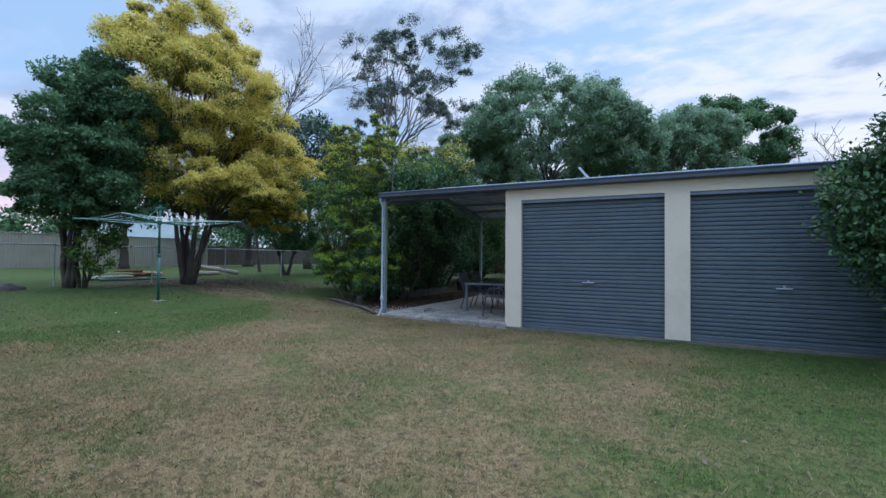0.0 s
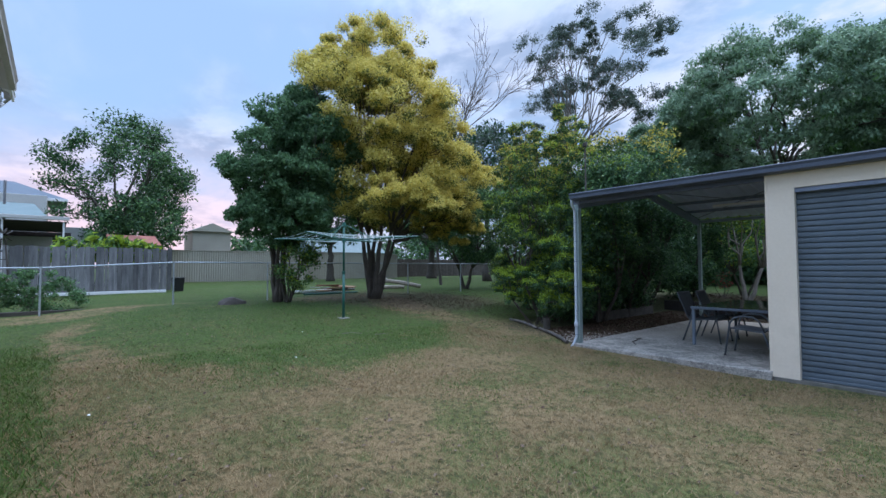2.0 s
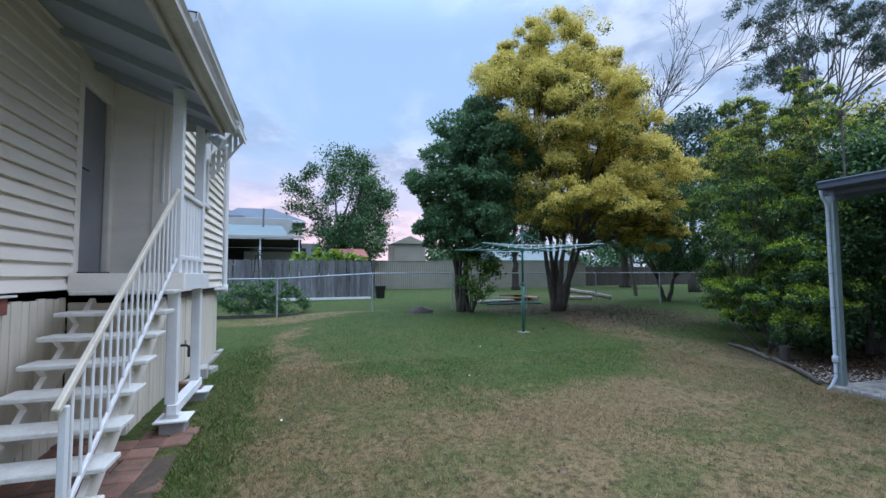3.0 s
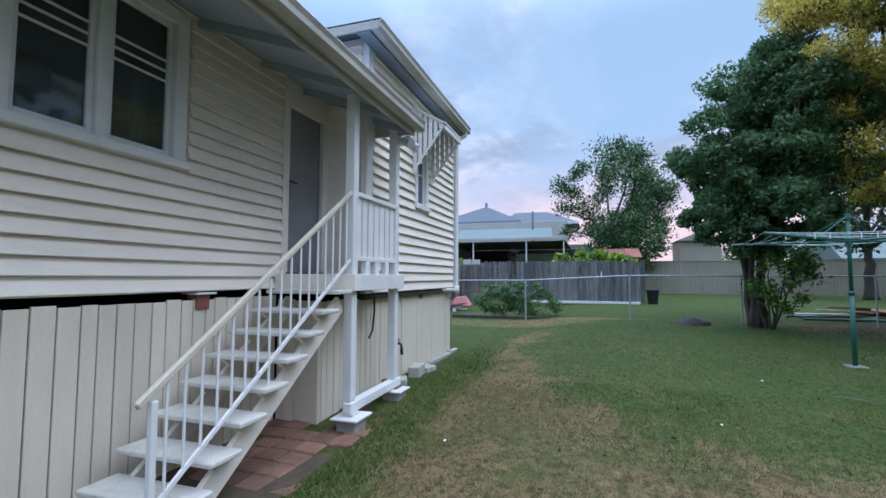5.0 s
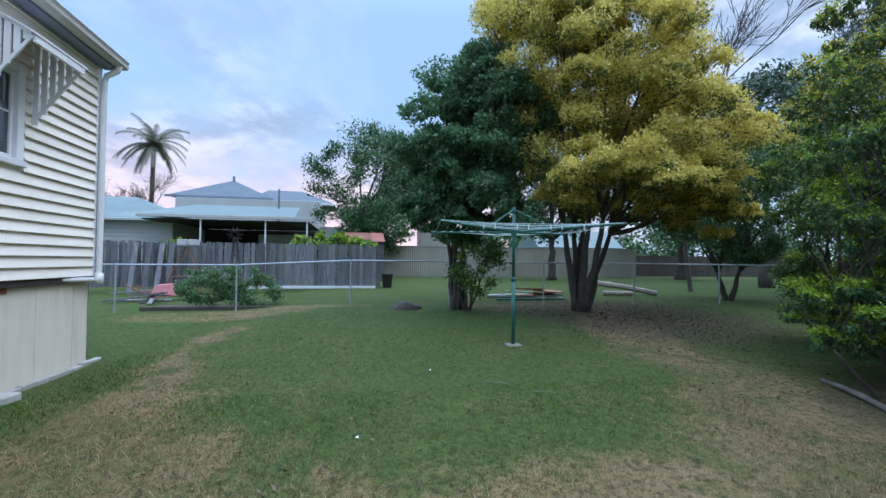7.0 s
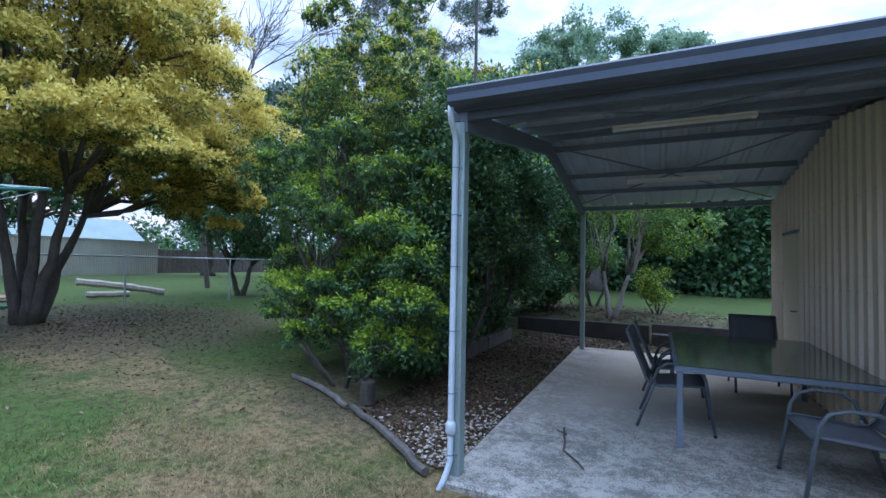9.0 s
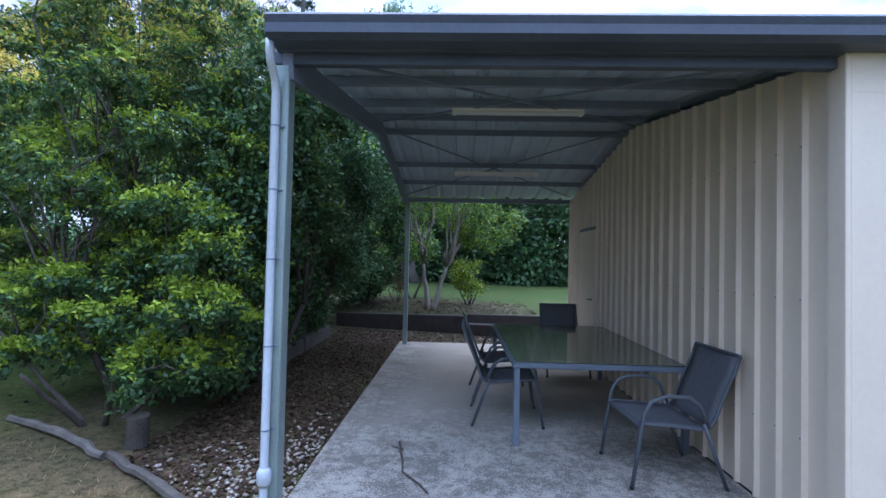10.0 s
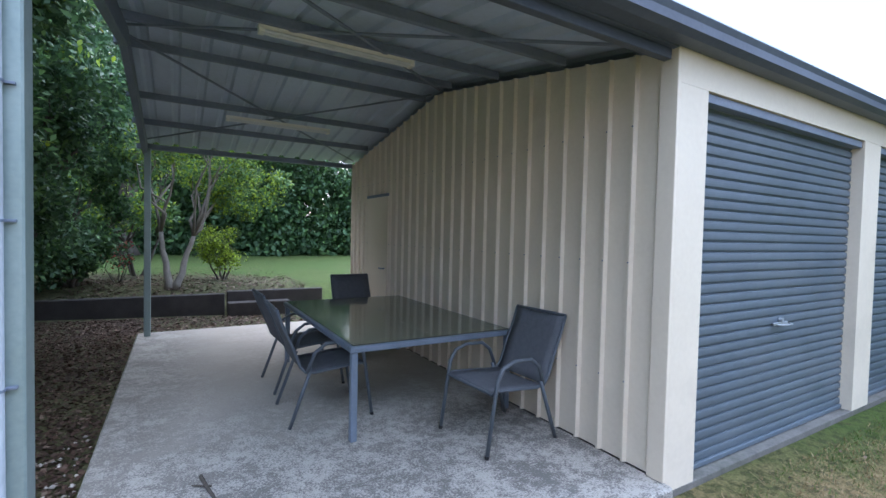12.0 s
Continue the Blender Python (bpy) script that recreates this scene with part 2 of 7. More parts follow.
M_BLACK = material("black_plastic", (0.012, 0.012, 0.013), (0.025, 0.025, 0.026), 0.45, 6, 50, 0.05)
M_UNDERSHADE = material("underfloor_shade", (0.015, 0.014, 0.013), (0.03, 0.028, 0.026), 0.95, 3, 20, 0.1)
M_DOOR = material("grey_screen_door", (0.20, 0.20, 0.22), (0.27, 0.27, 0.29), 0.5, 3, 120, 0.1)
M_ROOFTEAL = material("pale_green_roof_paint", (0.12, 0.17, 0.17), (0.17, 0.225, 0.225), 0.62, 1, 10, 0.05, dirt=(0.30, 0.33, 0.33), dirt_amount=0.4)
M_ROOFGREY = material("blue_grey_roof_sheet", (0.085, 0.108, 0.135), (0.12, 0.148, 0.18), 0.62, 1, 10, 0.05)
M_RUST = material("rusty_red_iron", (0.17, 0.055, 0.04), (0.30, 0.115, 0.085), 0.75, 2, 20, 0.2, rand=0.2)
M_FENCECREAM = material("cream_steel_fence", (0.34, 0.31, 0.25), (0.42, 0.39, 0.32), 0.5, 1, 15, 0.05, rand=0.04)
M_BRICK = material("worn_red_paver", (0.145, 0.076, 0.055), (0.235, 0.13, 0.096), 0.88, 8, 60, 0.5, rand=0.3, dirt=(0.06, 0.065, 0.045), dirt_amount=0.85)
M_SOIL = material("damp_brown_dirt", (0.045, 0.035, 0.024), (0.12, 0.085, 0.06), 0.95, 7, 60, 0.6, dirt=(0.04, 0.06, 0.02), dirt_amount=0.6)
M_BLOCK = material("grey_concrete_block", (0.28, 0.27, 0.25), (0.42, 0.40, 0.37), 0.9, 8, 60, 0.5, rand=0.15)
M_SLING = material("charcoal_sling_fabric", (0.085, 0.09, 0.10), (0.125, 0.13, 0.145), 0.75, 30, 400, 0.15)
M_CHAIRSTEEL = material("charcoal_powder_coat", (0.07, 0.08, 0.095), (0.10, 0.115, 0.13), 0.4, 6, 60, 0.03)
M_TABLESTEEL = material("blue_grey_powder_coat", (0.12, 0.15, 0.19), (0.17, 0.20, 0.25), 0.4, 6, 60, 0.03)
M_STONE = material("pale_pebble", (0.24, 0.20, 0.165), (0.50, 0.45, 0.39), 0.8, 20, 90, 0.2, rand=0.35)
M_ROCK = material("dark_field_stone", (0.055, 0.046, 0.038), (0.12, 0.10, 0.085), 0.9, 5, 40, 0.5)
M_LAMPWHITE = material("white_enamel_batten", (0.80, 0.77, 0.70), (0.86, 0.83, 0.76), 0.4, 5, 40, 0.02)
M_PALEWALL = material("pale_render_wall", (0.44, 0.43, 0.41), (0.54, 0.53, 0.51), 0.7, 1, 12, 0.1)

def slab_material():
    """Concrete, pitted and blackened where the rain reaches it, smooth and pale under the roof."""
    m = bpy.data.materials.new("pitted_slab_concrete")
    m.use_nodes = True
    N, L = m.node_tree.nodes, m.node_tree.links
    b = N["Principled BSDF"]
    geo = N.new("ShaderNodeNewGeometry")
    sep = N.new("ShaderNodeSeparateXYZ"); L.new(geo.outputs["Position"], sep.inputs[0])

    def nz(scale, detail, rough=0.6):
        n = N.new("ShaderNodeTexNoise"); n.inputs["Scale"].default_value, n.inputs["Detail"].default_value, n.inputs["Roughness"].default_value = scale, detail, rough
        L.new(geo.outputs["Position"], n.inputs["Vector"])
        return n.outputs["Fac"]

    def rng_(v, a, c, lo=0.0, hi=1.0):
        n = N.new("ShaderNodeMapRange"); n.interpolation_type = "SMOOTHSTEP"
        n.inputs["From Min"].default_value, n.inputs["From Max"].default_value, n.inputs["To Min"].default_value, n.inputs["To Max"].default_value = a, c, lo, hi
        L.new(v, n.inputs["Value"])
        return n.outputs[0]

    def two(op, a, c):
        n = N.new("ShaderNodeMath"); n.operation = op
        for i, v in enumerate((a, c)):
            if isinstance(v, (int, float)):
                n.inputs[i].default_value = v
            else:
                L.new(v, n.inputs[i])
        return n.outputs[0]

    def mix(f, a, c):
        n = N.new("ShaderNodeMix"); n.data_type = "RGBA"
        for v, i in ((f, 0), (a, 6), (c, 7)):
            if isinstance(v, tuple):
                n.inputs[i].default_value = v
            else:
                L.new(v, n.inputs[i])
        return n.outputs[2]
    big, mid, fine, grit = nz(0.9, 5), nz(3.5, 7, 0.7), nz(16, 6, 0.7), nz(70, 4, 0.75)
    weather = rng_(two("ADD", sep.outputs["Y"], two("MULTIPLY", two("SUBTRACT", mid, 0.5), 2.6)), 12.2, 9.6)
    edge = rng_(two("ADD", sep.outputs["X"], two("MULTIPLY", two("SUBTRACT", mid, 0.5), 1.4)), -5.0, -6.1)
    wet = two("MAXIMUM", weather, two("MULTIPLY", edge, 0.8))
    base = mix(rng_(two("ADD", two("MULTIPLY", big, 0.6), two("MULTIPLY", fine, 0.4)), 0.35, 0.65), (0.37, 0.325, 0.27, 1), (0.48, 0.425, 0.36, 1))
    pale = mix(fine, (0.33, 0.30, 0.26, 1), (0.50, 0.46, 0.41, 1))
    black = rng_(two("ADD", two("MULTIPLY", mid, 0.30), two("ADD", two("MULTIPLY", grit, 0.42), two("MULTIPLY", fine, 0.28))), 0.445, 0.545)
    worn = mix(two("MULTIPLY", black, 0.85), pale, (0.075, 0.07, 0.064, 1))
    L.new(mix(two("MULTIPLY", wet, 0.95), base, worn), b.inputs["Base Color"])
    b.inputs["Roughness"].default_value = 0.88
    bp = N.new("ShaderNodeBump"); bp.inputs["Distance"].default_value = 0.006; bp.inputs["Strength"].default_value = 0.6
    L.new(two("MULTIPLY", two("ADD", grit, fine), two("ADD", wet, 0.2)), bp.inputs["Height"]); L.new(bp.outputs[0], b.inputs["Normal"])
    return m


M_SLAB = slab_material()
M_EDGE = material("dirty_slab_edge", (0.10, 0.095, 0.085), (0.20, 0.185, 0.165), 0.9, 5, 50, 0.4, dirt=(0.05, 0.06, 0.03), dirt_amount=0.6)
M_LINING = material("blue_grey_porch_lining", (0.30, 0.34, 0.40), (0.38, 0.42, 0.48), 0.6, 3, 40, 0.05, rand=0.05)
M_GLASS = bpy.data.materials.new("dark_window_glass")
M_GLASS.use_nodes = True
_b = M_GLASS.node_tree.nodes["Principled BSDF"]
_b.inputs["Base Color"].default_value = (0.30, 0.38, 0.38, 1)
_b.inputs["Roughness"].default_value = 0.04
_b.inputs["Transmission Weight"].default_value = 0.9
M_TABLEGLASS = bpy.data.materials.new("tinted_table_glass")
M_TABLEGLASS.use_nodes = True
_n, _l = M_TABLEGLASS.node_tree.nodes, M_TABLEGLASS.node_tree.links
_b = _n["Principled BSDF"]
_b.inputs["Base Color"].default_value = (0.34, 0.37, 0.30, 1)
_b.inputs["Transmission Weight"].default_value = 0.8
_t = _n.new("ShaderNodeTexNoise"); _t.inputs["Scale"].default_value = 9; _t.inputs["Detail"].default_value = 6
_r = _n.new("ShaderNodeMapRange"); _r.inputs["To Min"].default_value, _r.inputs["To Max"].default_value = 0.03, 0.14
_l.new(_t.outputs["Fac"], _r.inputs["Value"]); _l.new(_r.outputs[0], _b.inputs["Roughness"])

L_SHADED = leaf_material("shaded_olive_leaf", (0.10, 0.12, 0.028), (0.26, 0.26, 0.065))
L_DARK = leaf_material("dark_green_leaf", (0.022, 0.056, 0.024), (0.070, 0.140, 0.058), through_light=0.22)
L_TEAL = leaf_material("blue_green_leaf", (0.056, 0.125, 0.056), (0.165, 0.285, 0.130), through_light=0.45)
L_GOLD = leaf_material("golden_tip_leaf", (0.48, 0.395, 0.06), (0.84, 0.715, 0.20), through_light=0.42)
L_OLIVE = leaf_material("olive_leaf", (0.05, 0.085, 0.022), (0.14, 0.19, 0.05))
L_LIME = leaf_material("bright_lime_leaf", (0.13, 0.22, 0.018), (0.36, 0.47, 0.045), through_light=0.35)
L_MID = leaf_material("mid_green_leaf", (0.048, 0.115, 0.036), (0.15, 0.27, 0.09))
L_GUM = leaf_material("grey_green_gum_leaf", (0.085, 0.115, 0.095), (0.20, 0.245, 0.205))
L_FEATHER = leaf_material("feathery_blue_green_leaf", (0.12, 0.20, 0.13), (0.30, 0.42, 0.26), through_light=0.42)
L_FROND = leaf_material("pale_grey_frond", (0.16, 0.165, 0.13), (0.32, 0.31, 0.25), through_light=0.4)
L_PETAL = leaf_material("pale_pink_petal", (0.50, 0.34, 0.36), (0.75, 0.62, 0.62), through_light=0.3)
L_AUTUMN = leaf_material("yellow_orange_leaf", (0.34, 0.28, 0.03), (0.62, 0.52, 0.09), through_light=0.35)


# ---- mesh helpers ----
def mesh_object(name, verts, faces, mat, parent=None, label="", smooth=False, mats=None, face_mat=None):
    me = bpy.data.meshes.new(name)
    me.from_pydata(verts, [], faces)
    for m in (mats or [mat]):
        me.materials.append(m)
    if face_mat is not None:
        me.polygons.foreach_set("material_index", np.asarray(face_mat, dtype=np.int32))
    if smooth:
        me.polygons.foreach_set("use_smooth", np.ones(len(me.polygons), dtype=bool))
    me.update()
    ob = new(name, me)
    if parent is not None:
        ob.parent = parent
    if label:
        ob["label"] = label
    return ob


class Shape:
    """Gathers boxes, tubes and slabs into one mesh."""

    def __init__(self):
        self.v, self.f = [], []

    def add(self, verts, faces):
        n = len(self.v)
        self.v += [tuple(v) for v in verts]
        self.f += [tuple(i + n for i in f) for f in faces]
        return self

    def box(self, x0, x1, y0, y1, z0, z1, bevel=0.004, m=None):
        cx, cy, cz = (x0 + x1) / 2, (y0 + y1) / 2, (z0 + z1) / 2
        h = (abs(x1 - x0) / 2, abs(y1 - y0) / 2, abs(z1 - z0) / 2)
        b = min(bevel, min(h) * 0.45)
        bm = bmesh.new()
        bmesh.ops.create_cube(bm, size=1.0)
        for v in bm.verts:
            v.co = Vector((v.co.x * 2 * h[0], v.co.y * 2 * h[1], v.co.z * 2 * h[2]))
        if b > 0.0005:
            bmesh.ops.bevel(bm, geom=list(bm.edges), offset=b, segments=1, affect="EDGES")
        c = Vector((cx, cy, cz))
        bm.verts.index_update()
        vs = [(v.co + c) if m is None else m @ (v.co + c) for v in bm.verts]
        self.add(vs, [[v.index for v in f.verts] for f in bm.faces])
        bm.free()
        return self

    def beam(self, a, b, w, h, bevel=0.003, up=(0, 0, 1)):
        """A squared bar from a to b, w across and h along up."""
        a, b = Vector(a), Vector(b)
        d = b - a
        ln = d.length
        z = d.normalized()
        x = Vector(up).cross(z)
        if x.length < 1e-4:
            x = Vector((1, 0, 0)).cross(z)
        x.normalize()
        y = z.cross(x)
        m = Matrix((x, y, z)).transposed().to_4x4()
        m.translation = (a + b) / 2
        return self.box(-w / 2, w / 2, -h / 2, h / 2, -ln / 2, ln / 2, bevel, m)

    def tube(self, pts, radii, sides=8, cap=True):
        pts = [Vector(p) for p in pts]
        if isinstance(radii, (int, float)):
            radii = [radii] * len(pts)
        vs, fs = [], []
        ref = None
        for i, p in enumerate(pts):
            d = (pts[min(i + 1, len(pts) - 1)] - pts[max(i - 1, 0)]).normalized()
            if ref is None:
                ref = Vector((0, 0, 1)) if abs(d.z) < 0.9 else Vector((1, 0, 0))
            x = (ref - d * ref.dot(d)).normalized()
            ref = x
            y = d.cross(x)
            for k in range(sides):
                an = 2 * math.pi * k / sides
                vs.append(p + (x * math.cos(an) + y * math.sin(an)) * radii[i])
        for i in range(len(pts) - 1):
            for k in range(sides):
                k2 = (k + 1) % sides
                fs.append((i * sides + k, i * sides + k2, (i + 1) * sides + k2, (i + 1) * sides + k))
        if cap:
            fs.append(tuple(reversed(range(sides))))
            fs.append(tuple(range((len(pts) - 1) * sides, len(pts) * sides)))
        return self.add(vs, fs)

    def prism(self, profile, axis, a0, a1):
        """A closed outline drawn out along x, y or z. Outline pairs are the two other axes in order."""
        n = len(profile)

        def at(p, a):
            return {"x": (a, p[0], p[1]), "y": (p[0], a, p[1]), "z": (p[0], p[1], a)}[axis]
        vs = [at(p, a0) for p in profile] + [at(p, a1) for p in profile]
        fs = [(i, (i + 1) % n, n + (i + 1) % n, n + i) for i in range(n)]
        fs += [tuple(reversed(range(n))), tuple(range(n, 2 * n))]
        return self.add(vs, fs)

    def done(self, name, mat, parent=None, label="", smooth=False):
        ob = mesh_object(name, self.v, self.f, mat, parent, label, smooth)
        bm = bmesh.new(); bm.from_mesh(ob.data)
        bmesh.ops.recalc_face_normals(bm, faces=bm.faces)
        bm.to_mesh(ob.data); bm.free()
        return ob


def thing(name, label, category, at=(0, 0, 0), group="", kind=""):
    ob = new(name)
    ob.empty_display_size = 0.2
    ob.location = at
    return tagged(ob, label, category, group, kind)


def box_part(name, x0, x1, y0, y1, z0, z1, mat, parent=None, label="", bevel=0.004):
    return Shape().box(x0, x1, y0, y1, z0, z1, bevel).done(name, mat, parent, label)


def smooth01(a, b, x):
    t = np.clip((x - a) / (b - a), 0, 1)
    return t * t * (3 - 2 * t)


def ground_z(x, y):
    """Height of the lawn: it rises gently away from the garage and behind it."""
    z = 0.08 + 0.54 * smooth01(-2.0, -20.0, x)
    z = z - 0.17 * smooth01(3.0, 0.3, y) * smooth01(-8.0, -12.0, x)
    z = z + 0.42 * smooth01(16.1, 17.5, y) * smooth01(-13.0, -7.5, x)
    return z


# ---- plants ----
def leaf_cloud(rng, clumps, per, size, aspect=0.45, shell=0.55, droop=0.0, up=0.35):
    """Verts and faces of single leaves scattered over clumps (x, y, z, rx, ry, rz)."""
    c = np.repeat(np.asarray(clumps, dtype=float), per, axis=0)
    n = len(c)
    d = rng.normal(size=(n, 3)); d /= np.linalg.norm(d, axis=1)[:, None]
    r = shell + (1 - shell) * rng.random(n)
    r *= np.where(rng.random(n) < 0.12, 1.18, 1.0)
    p = c[:, :3] + d * r[:, None] * c[:, 3:6]
    along = d * 0.55 + rng.normal(size=(n, 3)) * 0.6
    along[:, 2] -= droop
    along /= np.linalg.norm(along, axis=1)[:, None]
    nrm = d * 1.0 + rng.normal(size=(n, 3)) * 0.42
    nrm[:, 2] += up
    side = np.cross(along, nrm); side /= np.linalg.norm(side, axis=1)[:, None] + 1e-9
    nn = np.cross(side, along)
    s = size * (0.6 + 0.8 * rng.random(n))[:, None]
    w = s * aspect * 0.5
    v = np.empty((n, 4, 3))
    v[:, 0] = p - along * s * 0.5
    v[:, 1] = p + side * w + nn * s * 0.10
    v[:, 2] = p + along * s * 0.5
    v[:, 3] = p - side * w + nn * s * 0.10
    return v.reshape(-1, 3), d


def leaf_object(name, v, mats, face_mat, parent, label=""):
    n = len(v) // 4
    me = bpy.data.meshes.new(name)
    me.vertices.add(n * 4); me.loops.add(n * 4); me.polygons.add(n)
    me.vertices.foreach_set("co", v.astype(np.float32).ravel())
    me.loops.foreach_set("vertex_index", np.arange(n * 4, dtype=np.int32))
    me.polygons.foreach_set("loop_start", np.arange(0, n * 4, 4, dtype=np.int32))
    for m in mats:
        me.materials.append(m)
    if face_mat is not None:
        me.polygons.foreach_set("material_index", np.asarray(face_mat, dtype=np.int32))
    me.update(calc_edges=True)
    ob = new(name, me)
    ob.parent = parent
    if label:
        ob["label"] = label
    return ob


def ellipsoid_clumps(rng, cx, cy, cz, rx, ry, rz, count, rad, taper=0.0, floor=-1.0, inner=0.5):
    """Clumps spread over an ellipsoid's outer part; taper narrows it towards the top."""
    out = []
    while len(out) < count:
        d = rng.normal(size=3); d /= np.linalg.norm(d)
        if d[2] < floor:
            continue
        k = rng.uniform(inner, 1.0) ** 0.6
        nar = 1 - taper * max(0.0, d[2] * k)
        r = rad * rng.uniform(0.65, 1.35)
        out.append((cx + d[0] * rx * k * nar, cy + d[1] * ry * k * nar, cz + d[2] * rz * k, r, r, r * 0.8))
    return out


def bent(rng, a, b, n=5, wob=0.12, sag=0.0):
    a, b = np.asarray(a, float), np.asarray(b, float)
    ln = np.linalg.norm(b - a)
    pts = []
    for i in range(n + 1):
        t = i / n
        p = a + (b - a) * t
        if 0 < i < n:
            p = p + rng.normal(size=3) * wob * ln * 0.25
        p[2] += sag * ln * math.sin(math.pi * t)
        pts.append(tuple(p))
    return pts


def limbs(rng, base, fork, clumps, r0, mat, parent, count=9, stems=1, spread=0.25, name="trunk", twigs=True, limb=0.5):
    """Trunk stems and limbs from the base through the fork to some of the clumps."""
    s = Shape()
    tops = []
    for i in range(stems):
        an = 2 * math.pi * i / max(stems, 1) + rng.uniform(0, 0.8)
        off = spread if stems > 1 else 0.0
        top = (fork[0] + math.cos(an) * off * 2.2, fork[1] + math.sin(an) * off * 2.2, fork[2] * rng.uniform(0.9, 1.1))
        b = (base[0] + math.cos(an) * off * 0.35, base[1] + math.sin(an) * off * 0.35, base[2] - 0.08)
        pts = bent(rng, b, top, 6, 0.08 if stems == 1 else 0.045)
        rs = [r0 * (1.25 if k == 0 else 1 - 0.5 * k / 6) / (1 if stems == 1 else 1.35) for k in range(7)]
        s.tube(pts, rs, 9)
        tops.append(top)
    pick = rng.permutation(len(clumps))[:count]
    for j in pick:
        c = clumps[j]
        t = min(tops, key=lambda q: (q[0] - c[0]) ** 2 + (q[1] - c[1]) ** 2)
        pts = bent(rng, t, c[:3], 5, 0.16, 0.06)
        s.tube(pts, [r0 * limb * (1 - 0.85 * k / 5) for k in range(6)], 6)
        if twigs:
            for _ in range(2):
                k = pts[int(rng.integers(2, 5))]
                e = np.array(c[:3]) + rng.normal(size=3) * c[3] * 0.45
                s.tube(bent(rng, k, e, 3, 0.2), [r0 * 0.16, r0 * 0.1, r0 * 0.06, r0 * 0.02], 4)
    ob = s.done(name, mat, parent, smooth=True)
    return ob


# ---- ground ----
def lawn_material():
    m = bpy.data.materials.new("patchy_dry_lawn")
    m.use_nodes = True
    N, L = m.node_tree.nodes, m.node_tree.links
    b = N["Principled BSDF"]
    geo = N.new("ShaderNodeNewGeometry")

    def noise_at(scale, detail=5.0, rough=0.55):
        n = N.new("ShaderNodeTexNoise")
        n.inputs["Scale"].default_value, n.inputs["Detail"].default_value, n.inputs["Roughness"].default_value = scale, detail, rough
        L.new(geo.outputs["Position"], n.inputs["Vector"])
        return n.outputs["Fac"]

    def math2(op, a, c):
        n = N.new("ShaderNodeMath"); n.operation = op
        for i, v in enumerate((a, c)):
            if isinstance(v, (int, float)):
                n.inputs[i].default_value = v
            else:
                L.new(v, n.inputs[i])
        return n.outputs[0]

    def ramp(v, a, c, lo=0.0, hi=1.0):
        n = N.new("ShaderNodeMapRange"); n.interpolation_type = "SMOOTHSTEP"
        n.inputs["From Min"].default_value, n.inputs["From Max"].default_value = a, c
        n.inputs["To Min"].default_value, n.inputs["To Max"].default_value = lo, hi
        L.new(v, n.inputs["Value"])
        return n.outputs[0]

    def mix(f, a, c):
        n = N.new("ShaderNodeMix"); n.data_type = "RGBA"
        for v, i in ((f, 0), (a, 6), (c, 7)):
            if isinstance(v, (int, float, tuple)):
                n.inputs[i].default_value = v
            else:
                L.new(v, n.inputs[i])
        return n.outputs[2]

    sep = N.new("ShaderNodeSeparateXYZ"); L.new(geo.outputs["Position"], sep.inputs[0])
    big, mid, small, blade = noise_at(0.35, 4), noise_at(1.3, 6, 0.65), noise_at(7, 6, 0.7), noise_at(55, 4, 0.7)

    def patch(cx, cy, rx, ry, turn, edge=0.35, wob=0.5, power=3.0):
        """A soft-edged rounded patch of other grass."""
        dx, dy = math2("SUBTRACT", sep.outputs["X"], cx), math2("SUBTRACT", sep.outputs["Y"], cy)
        c, s = math.cos(radians(turn)), math.sin(radians(turn))
        u = math2("ADD", math2("MULTIPLY", dx, c / rx), math2("MULTIPLY", dy, s / rx))
        v = math2("ADD", math2("MULTIPLY", dx, -s / ry), math2("MULTIPLY", dy, c / ry))
        q = math2("ADD", math2("POWER", math2("ABSOLUTE", u, 0), power), math2("POWER", math2("ABSOLUTE", v, 0), power))
        q = math2("ADD", q, math2("MULTIPLY", math2("SUBTRACT", mid, 0.5), wob * 2))
        return ramp(q, 1.0 + edge, 1.0 - edge)

    green = mix(small, (0.031, 0.070, 0.010, 1), (0.080, 0.150, 0.028, 1))
    dry = mix(small, (0.165, 0.108, 0.050, 1), (0.35, 0.25, 0.13, 1))
    dryish = ramp(math2("ADD", math2("MULTIPLY", big, 0.4), math2("MULTIPLY", mid, 0.6)), 0.43, 0.57)
    speck = ramp(math2("ADD", math2("MULTIPLY", small, 0.6), math2("MULTIPLY", blade, 0.4)), 0.40, 0.60)
    dry_f = math2("MULTIPLY", math2("ADD", math2("MULTIPLY", dryish, 0.75), 0.42), math2("ADD", math2("MULTIPLY", speck, 0.5), 0.65))
    # dry open yard, greener round the line, along the house, by the garage end and far off
    yard = patch(-4.6, 4.5, 8.0, 4.6, -16, 0.5, 1.0)
    band_g = patch(-7.0, 0.6, 6.5, 0.55, 0, 0.6, 1.6)
    east_g = patch(2.5, 5.0, 2.7, 6.5, -10, 0.6, 1.2)
    path2 = math2("MULTIPLY", patch(-11.0, 8.7, 5.4, 0.85, -20, 0.5, 0.7), 0.8)
    path3 = patch(-16.0, 4.6, 0.9, 6.0, 0, 0.5, 0.5)
    path4 = patch(-9.4, 2.2, 5.2, 1.7, -4, 0.4, 0.6)
    line_g = patch(-12.2, 5.0, 4.9, 3.6, 0, 0.2, 0.6, 2.0)
    dry_zone = math2("MAXIMUM", math2("MAXIMUM", yard, path2), math2("MAXIMUM", path3, path4))
